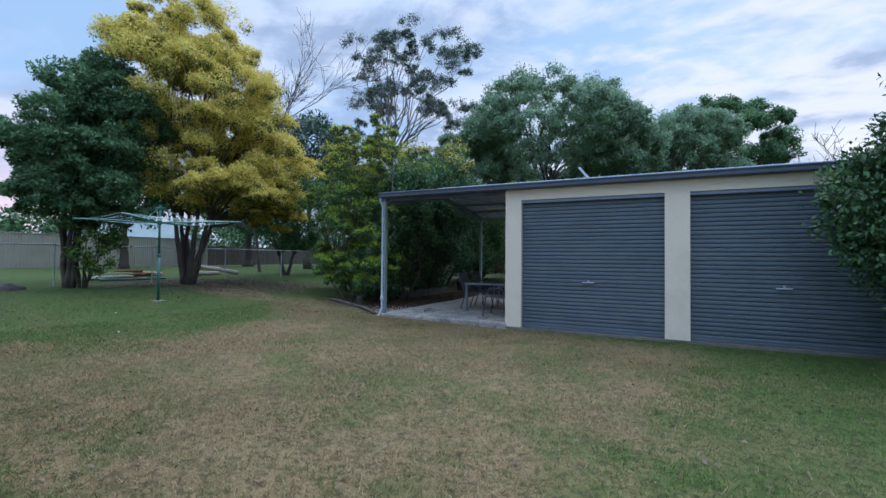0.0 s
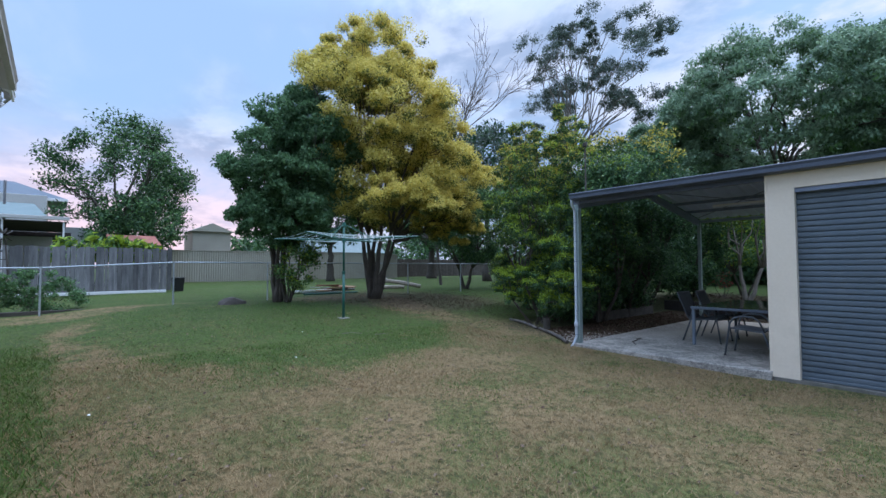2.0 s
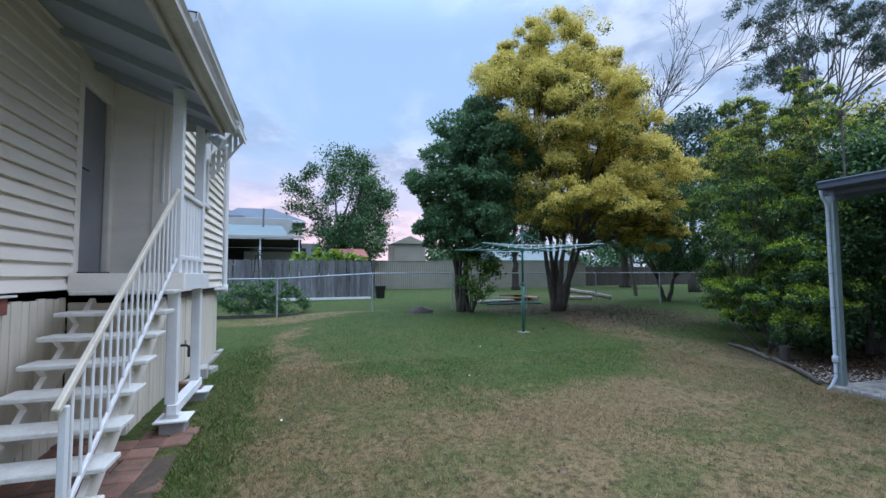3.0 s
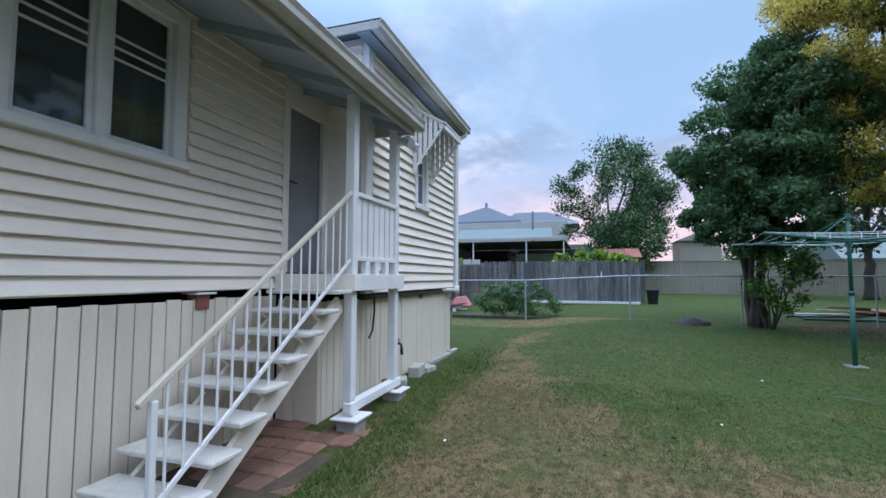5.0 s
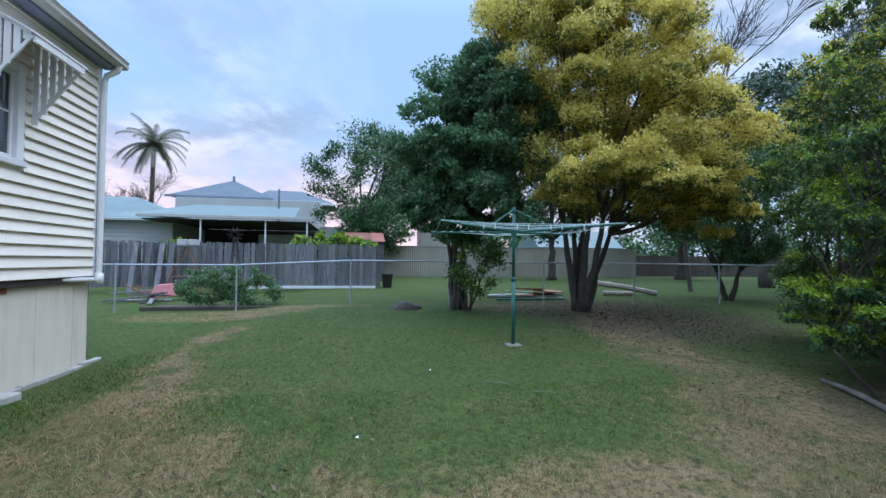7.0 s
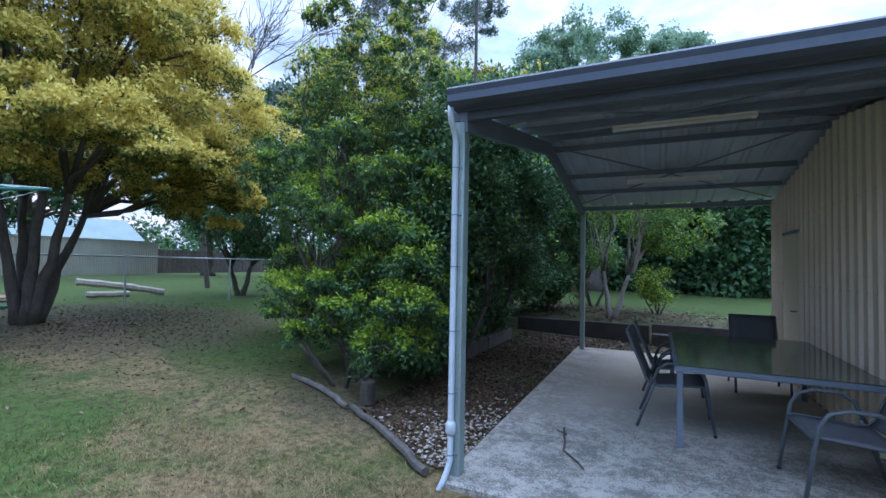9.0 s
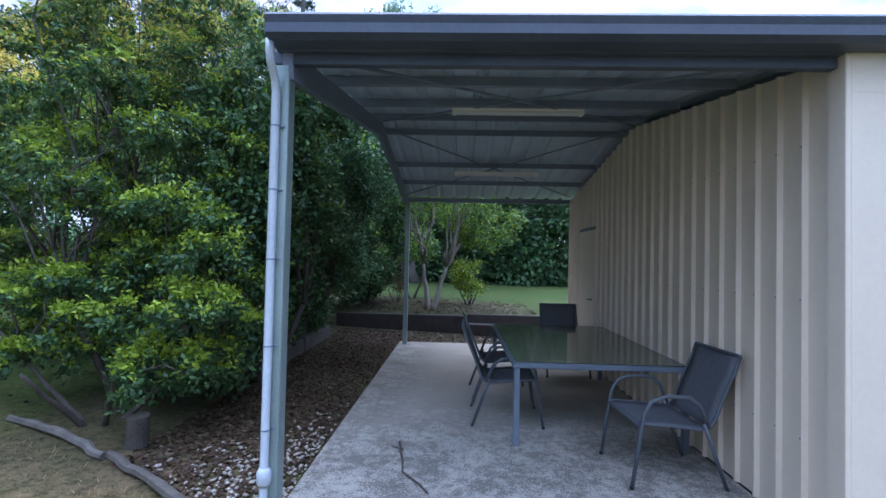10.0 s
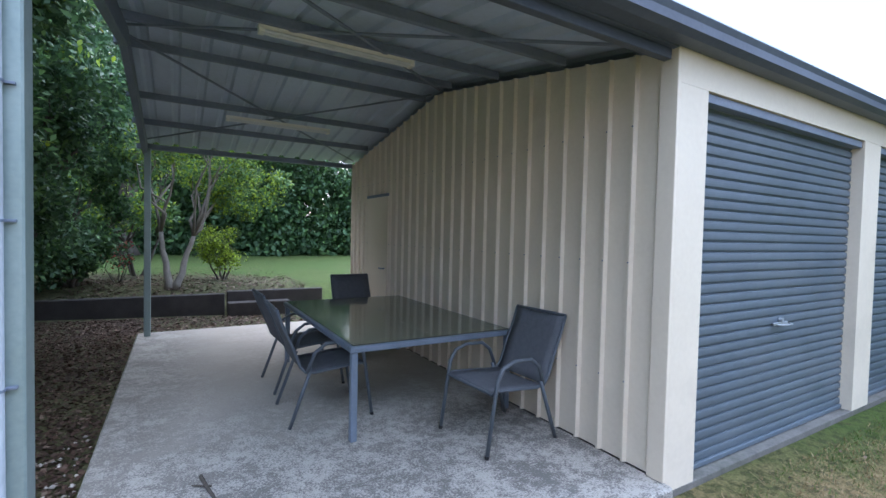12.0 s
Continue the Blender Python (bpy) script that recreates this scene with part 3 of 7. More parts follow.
    dry_zone = math2("MULTIPLY", dry_zone, math2("SUBTRACT", 1.0, math2("MULTIPLY", math2("MAXIMUM", math2("MAXIMUM", line_g, math2("MULTIPLY", east_g, 0.85)), math2("MULTIPLY", band_g, 0.8)), 0.92)))
    dry_all = math2("MULTIPLY", dry_f, math2("ADD", math2("MULTIPLY", dry_zone, 0.92), 0.14))
    col = mix(dry_all, green, dry)
    # bare, littered soil under the trees and in the garden bed
    bare = math2("MAXIMUM", patch(-14.6, 10.6, 3.2, 2.6, 20, 0.45, 0.7), math2("MAXIMUM", patch(-7.0, 17.4, 3.6, 2.6, 0, 0.4, 0.5), patch(-7.6, 12.2, 1.45, 3.3, 0, 0.25, 0.3)))
    soil = mix(small, (0.07, 0.05, 0.033, 1), (0.18, 0.13, 0.09, 1))
    col = mix(math2("MULTIPLY", bare, 0.6), col, soil)
    tuft = noise_at(14, 5, 0.75)
    col = mix(math2("MULTIPLY", ramp(tuft, 0.54, 0.38), 0.68), col, (0.038, 0.035, 0.017, 1))
    col = mix(math2("MULTIPLY", math2("MULTIPLY", ramp(noise_at(4.2, 6, 0.7), 0.5, 0.68), 0.6), dry_zone), col, dry)
    col = mix(ramp(blade, 0.3, 0.75), mix(0.45, col, (0.02, 0.025, 0.01, 1)), col)
    L.new(col, b.inputs["Base Color"])
    b.inputs["Roughness"].default_value, b.inputs["Specular IOR Level"].default_value = 0.9, 0.15
    bp = N.new("ShaderNodeBump"); bp.inputs["Strength"].default_value, bp.inputs["Distance"].default_value = 0.8, 0.03
    L.new(math2("ADD", math2("MULTIPLY", blade, 0.6), small), bp.inputs["Height"]); L.new(bp.outputs[0], b.inputs["Normal"])
    return m


M_LAWN = lawn_material()


def build_ground():
    near = np.arange(-36, 24.01, 0.5)
    far = np.array([-900, -500, -300, -180, -120, -80, -55, -44])
    xs = np.concatenate([far, near, [30, 40, 60, 100, 180, 400, 900]])
    near_y = np.arange(-16, 34.01, 0.5)
    ys = np.concatenate([[-900, -400, -180, -100, -60, -35, -22], near_y, [40, 50, 70, 110, 180, 400, 900]])
    X, Y = np.meshgrid(xs, ys, indexing="ij")
    Z = ground_z(X, Y)
    for (i, j), z in np.ndenumerate(Z):
        if -30 < X[i, j] < 20 and -14 < Y[i, j] < 30:
            Z[i, j] = z + 0.018 * noise.noise((X[i, j] * 0.7, Y[i, j] * 0.7, 0.0))
    v = np.stack([X, Y, Z], -1).reshape(-1, 3)
    ny = len(ys)
    f = [(i * ny + j, (i + 1) * ny + j, (i + 1) * ny + j + 1, i * ny + j + 1) for i in range(len(xs) - 1) for j in range(ny - 1)]
    ob = mesh_object("ground", v.tolist(), f, M_LAWN, smooth=True)
    tagged(ob, "patchy green and dry brown mown backyard lawn", "lawn", kind="structure")


build_ground()

# ---- garage with open carport ----
GX0, GX1, GY0, GY1, GZ = -3.2, 3.0, 8.56, 14.45, 0.10
EAVE_Z, RIDGE_Y, RIDGE_Z = 2.88, 11.5, 3.38
garage = thing("garage", "cream steel double garage with slate-blue roller doors and open carport", "garage", (-1, 11, 0))
garage.location = (0, 0, 0)


def roof_z(y):
    return EAVE_Z + (RIDGE_Z - EAVE_Z) * (1 - abs(y - RIDGE_Y) / (RIDGE_Y - 8.4))


slab = box_part("carport_slab", -6.3, GX0 + 0.0, 8.5, 14.62, -0.1, 0.20, M_SLAB, None, bevel=0.015)
tagged(slab, "stained pale concrete carport slab with dark weathering", "slab", kind="structure")
floor_in = box_part("garage_floor", GX0 + 0.003, GX1, GY0 + 0.0, GY1, -0.1, 0.13, M_EDGE, None)
tagged(floor_in, "concrete garage floor slab edge under roller doors", "slab", kind="structure")

WT = 0.12
for x0, x1 in ((GX0, -2.90), (-0.33, 0.06), (2.65, GX1)):
    Shape().box(x0, x1, GY0, GY0 + WT, 0.13, 2.6615, 0.001).done("pier", M_SHEDCREAM, garage)
Shape().box(GX0, GX1, GY0, GY0 + WT, 2.662, 2.88, 0.001).done("lintel", M_SHEDCREAM, garage)


def ribbed(y0, y1, x, z_top, parent, name):
    """A strip of trapezoid-ribbed steel cladding standing along y, ribs towards -x."""
    prof = []
    pitch = 0.208
    y = y0
    while y < y1 - 0.01:
        e = min(y + pitch, y1)
        prof += [(x, y), (x, e - 0.040)]
        if e - y > 0.15:
            prof += [(x - 0.031, e - 0.030), (x - 0.031, e - 0.014), (x, e - 0.004)]
        y = e
    prof.append((x, y1))
    v, f = [], []
    for px, py in prof:
        v += [(px, py, 0.205), (px, py, z_top(py))]
    n = len(prof)
    for i in range(n - 1):
        f.append((2 * i, 2 * i + 1, 2 * i + 3, 2 * i + 2))
    off = len(v)
    for px, py in prof:
        v += [(x + 0.03, py, 0.205), (x + 0.03, py, z_top(py))]
    for i in range(n - 1):
        f.append((off + 2 * i, off + 2 * i + 2, off + 2 * i + 3, off + 2 * i + 1))
    return mesh_object(name, v, f, M_SHEDCREAM, parent)


for k in range(7):
    a = 8.678 + k * 0.832
    ribbed(a, min(a + 0.832, GY1), GX0, lambda y: roof_z(y) - 0.04, garage, "cladding_sheet")
screw = Shape()
for z in (0.75, 1.55, 2.45):
    y = 8.678 + 0.186
    while y < GY1:
        screw.tube([(GX0 - 0.034, y, z), (GX0 - 0.02, y, z)], 0.006, 6)
        y += 0.208
tagged(screw.done("cladding_screws", M_DARKSTEEL, garage), kind="stuff")
Shape().box(GX0 - 0.03, GX0 + 0.0, GY0 - 0.002, 8.677, 0.2, 2.87, 0.004).done("corner_flashing", M_SHEDCREAM, garage)
Shape().box(GX0 + 0.035, GX1, GY1 - 0.1, GY1, 0.13, 2.9, 0.004).done("rear_wall", M_SHEDCREAM, garage)
Shape().box(GX1 - 0.1, GX1, GY0 + WT, GY1 - 0.1, 0.13, 2.9, 0.004).done("end_wall", M_SHEDCREAM, garage)
# personnel door in the side wall
pd = Shape().box(GX0 - 0.036, GX0 - 0.002, 12.86, 13.62, 0.22, 2.24, 0.004).done("side_door", M_SHEDCREAM, garage, "cream steel side door")
Shape().box(GX0 - 0.05, GX0 - 0.02, 12.84, 13.64, 2.24, 2.28, 0.003).done("drip_strip", M_DARKSTEEL, pd)
Shape().tube([(GX0 - 0.04, 12.94, 1.2), (GX0 - 0.09, 12.94, 1.2), (GX0 - 0.09, 13.02, 1.2)], 0.011, 8).done("door_handle", M_DARKSTEEL, pd)


def roller_door(x0, x1, hx):
    d = new("roller_door"); d.parent = garage; d["label"] = "slate-blue ribbed steel roller door"
    y = GY0 + 0.105
    z0, z1 = 0.17, 2.66
    n = 34
    p = (z1 - z0) / n
    me = None
    for i in range(n):
        if me is None:
            pr = [(0, 0), (-0.008, 0.004), (-0.012, p * 0.12), (-0.0135, p * 0.35), (-0.013, p * 0.6), (-0.010, p * 0.8), (-0.004, p - 0.012), (0.004, p - 0.008), (0.0, p), (0.012, p), (0.012, 0)]
            s = Shape().prism([(a, b) for a, b in pr], "x", 0, x1 - x0)
            ob = s.done("slat", M_BLUESTEEL, d)
            me = ob.data
        else:
            ob = new("slat", me); ob.parent = d
        ob.location = (x0, y, z0 + i * p)
    Shape().box(x0, x1, y - 0.03, y + 0.02, 0.135, 0.172, 0.005).done("bottom_rail", M_BLUESTEEL, d)
    h = Shape()
    h.box(hx - 0.11, hx + 0.11, y - 0.035, y - 0.018, 1.042, 1.066, 0.004)
    h.tube([(hx, y - 0.018, 1.085), (hx, y - 0.045, 1.085)], 0.018, 10)
    h.tube([(hx - 0.1, y - 0.05, 1.055), (hx - 0.06, y - 0.085, 1.055), (hx + 0.06, y - 0.085, 1.055), (hx + 0.1, y - 0.05, 1.055)], 0.007, 8)
    h.done("handle", M_GALV, d, "pale metal lift handle")
    return d


roller_door(-2.90, -0.33, -1.62)
roller_door(0.06, 2.65, 1.36)
Shape().box(-2.90, -0.33, GY0 + 0.02, GY0 + 0.1, 2.6, 2.66, 0.003).done("door_head", M_DARKSTEEL, garage)
Shape().box(0.06, 2.65, GY0 + 0.02, GY0 + 0.1, 2.6, 2.66, 0.003).done("door_head", M_DARKSTEEL, garage)


def roof_sheets(x0, x1, ya, yb, za, zb, mat, parent, pitch=0.25, name="roof_sheet", h=0.028, width=1.5):
    """Ribbed sheets laid from the eave at ya to the ridge at yb."""
    x = x0
    while x < x1 - 0.01:
        xe = min(x + width, x1)
        prof = []
        k = x
        while k < xe - 0.01:
            e = min(k + pitch, xe)
            prof += [(k, 0), (e - 0.10, 0), (e - 0.075, h), (e - 0.03, h), (e - 0.005, 0)]
            k = e
        prof.append((xe, 0))
        v, f = [], []
        for px, pz in prof:
            v += [(px, ya, za + pz), (px, yb, zb + pz)]
        for i in range(len(prof) - 1):
            f.append((2 * i, 2 * i + 2, 2 * i + 3, 2 * i + 1))
        mesh_object(name, v, f, mat, parent)
        x = xe


roof_sheets(-6.28, 3.2, 8.50, RIDGE_Y, EAVE_Z + 0.07, RIDGE_Z + 0.07, M_ZINC, garage)
roof_sheets(-6.28, 3.2, 14.75, RIDGE_Y, EAVE_Z + 0.05, RIDGE_Z + 0.07, M_ZINC, garage)
rc = Shape().beam((-6.29, RIDGE_Y, RIDGE_Z + 0.12), (3.2, RIDGE_Y, RIDGE_Z + 0.12), 0.3, 0.02)
rc.done("ridge_cap", M_ZINC, garage)
# front quad gutter
gp = [(8.552, 2.866), (8.455, 2.866), (8.405, 2.885), (8.405, 2.935), (8.39, 2.97), (8.40, 2.985), (8.417, 2.98), (8.423, 2.94), (8.423, 2.897), (8.46, 2.882), (8.537, 2.882), (8.537, 2.98), (8.552, 2.98)]
Shape().prism(gp, "x", -6.25, 3.2).done("gutter", M_GUTTER, garage, "slate-grey quad gutter")
Shape().box(-6.25, GX0 - 0.035, 8.554, 8.596, 2.86, 2.95, 0.003).done("fascia", M_GUTTER, garage)
Shape().box(-6.3, GX0 - 0.035, 8.60, 8.655, 2.803, 2.88, 0.004).done("front_beam", M_GUTTER, garage)
Shape().box(-6.3, GX0 - 0.035, 14.4, 14.48, 2.80, 2.87, 0.004).done("rear_beam", M_DARKSTEEL, garage)
for y in (9.5, 10.35, 11.2, 11.8, 12.9, 13.7):
    z = roof_z(y)
    Shape().box(-6.3, GX0 - 0.03, y - 0.02, y + 0.02, z - 0.025, z + 0.045, 0.004).done("purlin", M_DARKSTEEL, garage)
for a, b in (((-6.2, 8.6, 2.80), (-6.2, RIDGE_Y, 3.28)), ((-6.2, RIDGE_Y, 3.28), (-6.2, 14.44, 2.80))):
    Shape().beam(a, b, 0.06, 0.16).done("side_rafter", M_DARKSTEEL, garage)
for a, b in (((-6.2, 8.7, 2.91), (-3.25, 11.4, 3.34)), ((-3.25, 8.7, 2.91), (-6.2, 11.4, 3.34)), ((-6.2, 11.6, 3.34), (-3.25, 14.3, 2.91)), ((-3.25, 11.6, 3.34), (-6.2, 14.3, 2.91))):
    Shape().beam(a, b, 0.03, 0.015).done("strap_brace", M_DARKSTEEL, garage)
post = Shape().box(-6.29, -6.19, 8.60, 8.70, 0.2, 2.80, 0.006).done("front_post", M_POST, garage, "square grey-green steel post")
Shape().box(-6.21, -6.13, 14.34, 14.42, 0.2, 2.80, 0.006).done("rear_post", M_POST, garage)
DPX, DPY = -6.250, 8.576
dp = Shape().tube([(DPX, 8.475, 2.88), (DPX, 8.475, 2.82), (DPX, 8.49, 2.77), (DPX, 8.53, 2.73), (DPX, 8.56, 2.69), (DPX, DPY, 2.63), (DPX, DPY, 0.32), (DPX - 0.02, 8.52, 0.20), (DPX - 0.05, 8.45, 0.11)], 0.022, 12)
dp.tube([(DPX, DPY, 0.50), (DPX, DPY, 0.52), (DPX, DPY, 0.58), (DPX, DPY, 0.60)], [0.026, 0.038, 0.038, 0.026], 14)
dp.done("downpipe", M_PVC, garage, "pale round plastic downpipe", smooth=True)
for z in (0.36, 0.80, 1.25, 1.72, 2.1, 2.45):
    Shape().tube([(DPX, DPY, z - 0.004), (DPX, DPY, z + 0.004)], 0.0245, 12).box(DPX + 0.02, DPX + 0.045, DPY + 0.01, DPY + 0.036, z - 0.004, z + 0.004, 0.001).done("pipe_bracket", M_DARKSTEEL, garage)
mast = Shape().tube([(-6.27, 9.0, 3.0), (-6.27, 9.0, 4.0)], 0.014, 8).box(-6.31, -6.23, 8.97, 9.03, 3.98, 4.06, 0.008)
tagged(mast.done("mast", M_SLEEPER), "thin dark metal mast pipe fixed above the carport edge", "mast")
vent = Shape().beam((-1.9, 10.6, 3.3), (-2.15, 10.6, 3.62), 0.09, 0.05)
tagged(vent.done("roof_bracket", M_GALV), "slanted galvanised bracket on the garage roof", "bracket")


def light_batten(y, drop, x0=-5.32, x1=-4.08):
    z = roof_z(y) - drop
    t = thing("light_batten", "unlit white twin fluorescent batten under the carport roof", "light fitting", (0, 0, 0), "carport lights")
    Shape().prism([(y - 0.045, z), (y - 0.03, z - 0.03), (y + 0.03, z - 0.03), (y + 0.045, z)], "x", x0, x1).done("housing", M_LAMPWHITE, t)
    for s in (-0.028, 0.028):
        Shape().tube([(x0 + 0.03, y + s, z - 0.044), (x1 - 0.03, y + s, z - 0.044)], 0.012, 8).done("tube", M_WHITE, t)
    for x in (x0 + 0.02, x1 - 0.02):
        Shape().box(x - 0.02, x + 0.02, y - 0.042, y + 0.042, z - 0.058, z - 0.028, 0.003).done("end_cap", M_LAMPWHITE, t)


light_batten(10.43, 0.02)
light_batten(12.9, 0.09)

# ---- patio table and chairs on the slab ----
def patio_table():
    t = thing("patio_table", "rectangular glass-topped patio table with blue-grey metal frame", "table")
    x0, x1, y0, y1, z = -4.76, -3.29, 9.95, 12.28, 0.895
    fr = Shape()
    w = 0.055
    fr.box(x0, x1, y0, y0 + w, z - 0.045, z, 0.008).box(x0, x1, y1 - w, y1, z - 0.045, z, 0.008)
    fr.box(x0, x0 + w, y0 + w, y1 - w, z - 0.045, z, 0.008).box(x1 - w, x1, y0 + w, y1 - w, z - 0.045, z, 0.008)
    fr.done("frame", M_TABLESTEEL, t)
    Shape().box(x0 + 0.03, x1 - 0.03, y0 + 0.03, y1 - 0.03, z + 0.001, z + 0.008, 0.002).done("glass_top", M_TABLEGLASS, t, "dark tinted glass top").visible_shadow = False
    for x, y in ((x0 + 0.04, y0 + 0.04), (x1 - 0.04, y0 + 0.04), (x0 + 0.04, y1 - 0.04), (x1 - 0.04, y1 - 0.04)):
        Shape().box(x - 0.025, x + 0.025, y - 0.025, y + 0.025, 0.2, z - 0.04, 0.006).done("leg", M_TABLESTEEL, t)
    Shape().box((x0 + x1) / 2 - 0.02, (x0 + x1) / 2 + 0.02, y0 + w, y1 - w, z - 0.04, z - 0.01, 0.004).done("cross_bar", M_TABLESTEEL, t)


patio_table()


def patio_chair():
    """Faces +y; its origin is on the floor under the seat's middle."""
    c = thing("patio_chair", "charcoal sling-fabric metal patio armchair on the carport slab", "chair", group="patio chairs")
    w = 0.265
    # seat and back in one sling, curved
    prof = [(0.27, 0.425), (0.24, 0.44), (0.05, 0.425), (-0.14, 0.405), (-0.21, 0.415), (-0.25, 0.46), (-0.31, 0.62), (-0.385, 0.79), (-0.428, 0.912)]

    def sling(a, b, name):
        v, f = [], []
        pr = prof[a:b]
        m = 6
        for i, (y, z) in enumerate(pr):
            for k in range(m + 1):
                u = -1 + 2 * k / m
                dip = (1 - u * u) * 0.014
                v.append((u * (w - 0.012), y - dip * (1 if a else 0), z - dip * (0 if a else 1)))
        n = len(pr)
        for i in range(n - 1):
            for k in range(m):
                f.append((i * (m + 1) + k, i * (m + 1) + k + 1, (i + 1) * (m + 1) + k + 1, (i + 1) * (m + 1) + k))
        ob = mesh_object(name, v, f, M_SLING, c, smooth=True)
        sol = ob.modifiers.new("thick", "SOLIDIFY"); sol.thickness = 0.006
        return ob
    sling(0, 5, "seat")
    sling(4, 9, "backrest")
    for s in (-1, 1):
        Shape().tube([(s * w, y, z) for y, z in prof], 0.012, 8).done("side_rail", M_CHAIRSTEEL, c, smooth=True)
        Shape().tube([(s * (w + 0.02), 0.33, 0.0), (s * (w + 0.02), 0.27, 0.40), (s * (w + 0.022), 0.25, 0.52), (s * (w + 0.022), 0.20, 0.60), (s * (w + 0.022), 0.10, 0.635), (s * (w + 0.02), -0.06, 0.63), (s * (w + 0.015), -0.14, 0.57), (s * (w + 0.012), -0.20, 0.42)], 0.0145, 8).done("arm", M_CHAIRSTEEL, c, smooth=True)
        Shape().tube([(s * (w + 0.012), -0.17, 0.45), (s * (w + 0.015), -0.24, 0.25), (s * (w + 0.02), -0.33, 0.0)], 0.0145, 8).done("rear_leg", M_CHAIRSTEEL, c, smooth=True)
        Shape().tube([(s * (w + 0.02), 0.331, 0.0), (s * (w + 0.02), 0.327, 0.022)], 0.016, 8).done("foot_cap", M_BLACK, c)
    Shape().tube([(-w, 0.275, 0.42), (w, 0.275, 0.42)], 0.011, 8).done("front_rail", M_CHAIRSTEEL, c)
    Shape().tube([(-w, -0.428, 0.912), (w, -0.428, 0.912)], 0.012, 8).done("top_rail", M_CHAIRSTEEL, c)
    return c


chair = patio_chair()
chair.matrix_basis = pose(-3.70, 9.62, 0.2, 0, 0, 93)
copy_thing(chair, pose(-4.74, 10.68, 0.2, 0, 0, -91))
copy_thing(chair, pose(-4.72, 11.52, 0.2, 0, 0, -88))
copy_thing(chair, pose(-3.72, 12.62, 0.2, 0, 0, 180))

# ---- house ----
house = thing("house", "cream weatherboard raised house with white trim and skirting boards", "house")
MY, WY = -0.53, 0.05            # faces of the main wall and of the wing
RX, WX = -8.02, -11.80          # return wall and far corner of the wing
FLOOR_Z, BOARD_Z = 1.76, 1.60
HX1 = -3.0                      # end of the house by the yard entrance
HY0 = -9.0


def wall_panel(name, x0, x1, y, z0, z1, holes, mat, parent, thick=0.1):
    """A wall in the x-z plane with its face at y, built from blocks round its openings."""
    s = Shape()
    cuts = sorted({x0, x1, *[h[0] for h in holes], *[h[1] for h in holes]})
    for a, b in zip(cuts, cuts[1:]):
        spans = sorted((h[2], h[3]) for h in holes if h[0] <= a + 1e-6 and h[1] >= b - 1e-6)
        z = z0
        for lo, hi in spans:
            if lo > z:
                s.box(a, b, y - thick, y, z, lo, 0)
            z = hi
        if z < z1:
            s.box(a, b, y - thick, y, z, z1, 0)
    return s.done(name, mat, parent)


def weatherboards(x0, x1, y, z0, z1, holes, parent, pitch=0.158, mat=None):
    """Lapped boards: each leans out at its foot."""
    z = z0
    while z < z1 - 0.03:
        zt = min(z + pitch, z1)
        blocked = sorted((h[0], h[1]) for h in holes if h[2] < zt - 0.02 and h[3] > z + 0.02)
        x = x0
        runs = []
        for a, b in blocked:
            if a > x:
                runs.append((x, a))
            x = max(x, b)
        if x < x1:
            runs.append((x, x1))
        for a, b in runs:
            pr = [(y + 0.001, z + 0.014), (y + 0.046, z + 0.004), (y + 0.050, z + 0.010), (y + 0.008, zt + 0.002), (y + 0.001, zt + 0.002)]
            Shape().prism(pr, "x", a, b).done("weatherboard", mat or M_CREAM, parent)
        z = zt


WIN = (-5.70, -3.4, 2.715, 3.865)
DOOR = (-7.90, -7.16, 1.78, 3.74)
main_wall = wall_panel("main_wall", RX, HX1, MY, BOARD_Z, 4.15, [WIN, DOOR], M_CREAM, house)
weatherboards(DOOR[1] + 0.09, HX1, MY, BOARD_Z, 4.02, [(WIN[0] - 0.13, WIN[1] + 0.13, WIN[2] - 0.09, WIN[3] + 0.12)], main_wall, 0.125)
SWIN = (-10.14, -9.68, 2.93, 3.95)
wing_wall = wall_panel("wing_wall", WX, RX, WY, BOARD_Z - 0.08, 4.80, [SWIN], M_CREAM, house)
weatherboards(WX + 0.09, RX - 0.09, WY, BOARD_Z - 0.08, 4.72, [(SWIN[0] - 0.09, SWIN[1] + 0.09, SWIN[2] - 0.07, SWIN[3] + 0.1)], wing_wall, 0.141)
Shape().box(RX, RX + 0.06, MY + 0.002, WY - 0.001, BOARD_Z, 4.80, 0).done("return_wall", M_CREAM, house, "smooth cream sheeted return wall")
Shape().box(WX, WX + 0.1, HY0, WY - 0.101, BOARD_Z - 0.08, 4.80, 0).done("end_wall", M_CREAM, house)
Shape().box(HX1 - 0.1, HX1, HY0, MY - 0.101, BOARD_Z, 4.12, 0).done("end_wall", M_CREAM, house)
Shape().box(WX + 0.1, HX1 - 0.1, HY0, HY0 + 0.1, BOARD_Z, 4.80, 0).done("street_wall", M_CREAM, house)
Shape().box(WX + 0.1, HX1 - 0.1, HY0 + 0.1, MY - 0.11, BOARD_Z + 0.05, FLOOR_Z, 0).done("floor_deck", M_DARKWOOD, house)
for x0, x1, y in ((RX - 0.09, RX + 0.065, WY), (WX - 0.02, WX + 0.09, WY)):
    Shape().box(x0, x1, y - 0.04, y + 0.035, BOARD_Z - 0.08, 4.72, 0.004).done("corner_board", M_WHITE, house)
Shape().box(RX + 0.062, RX + 0.085, WY - 0.14, WY + 0.03, FLOOR_Z, 4.0, 0.003).done("corner_board", M_CREAM, house)


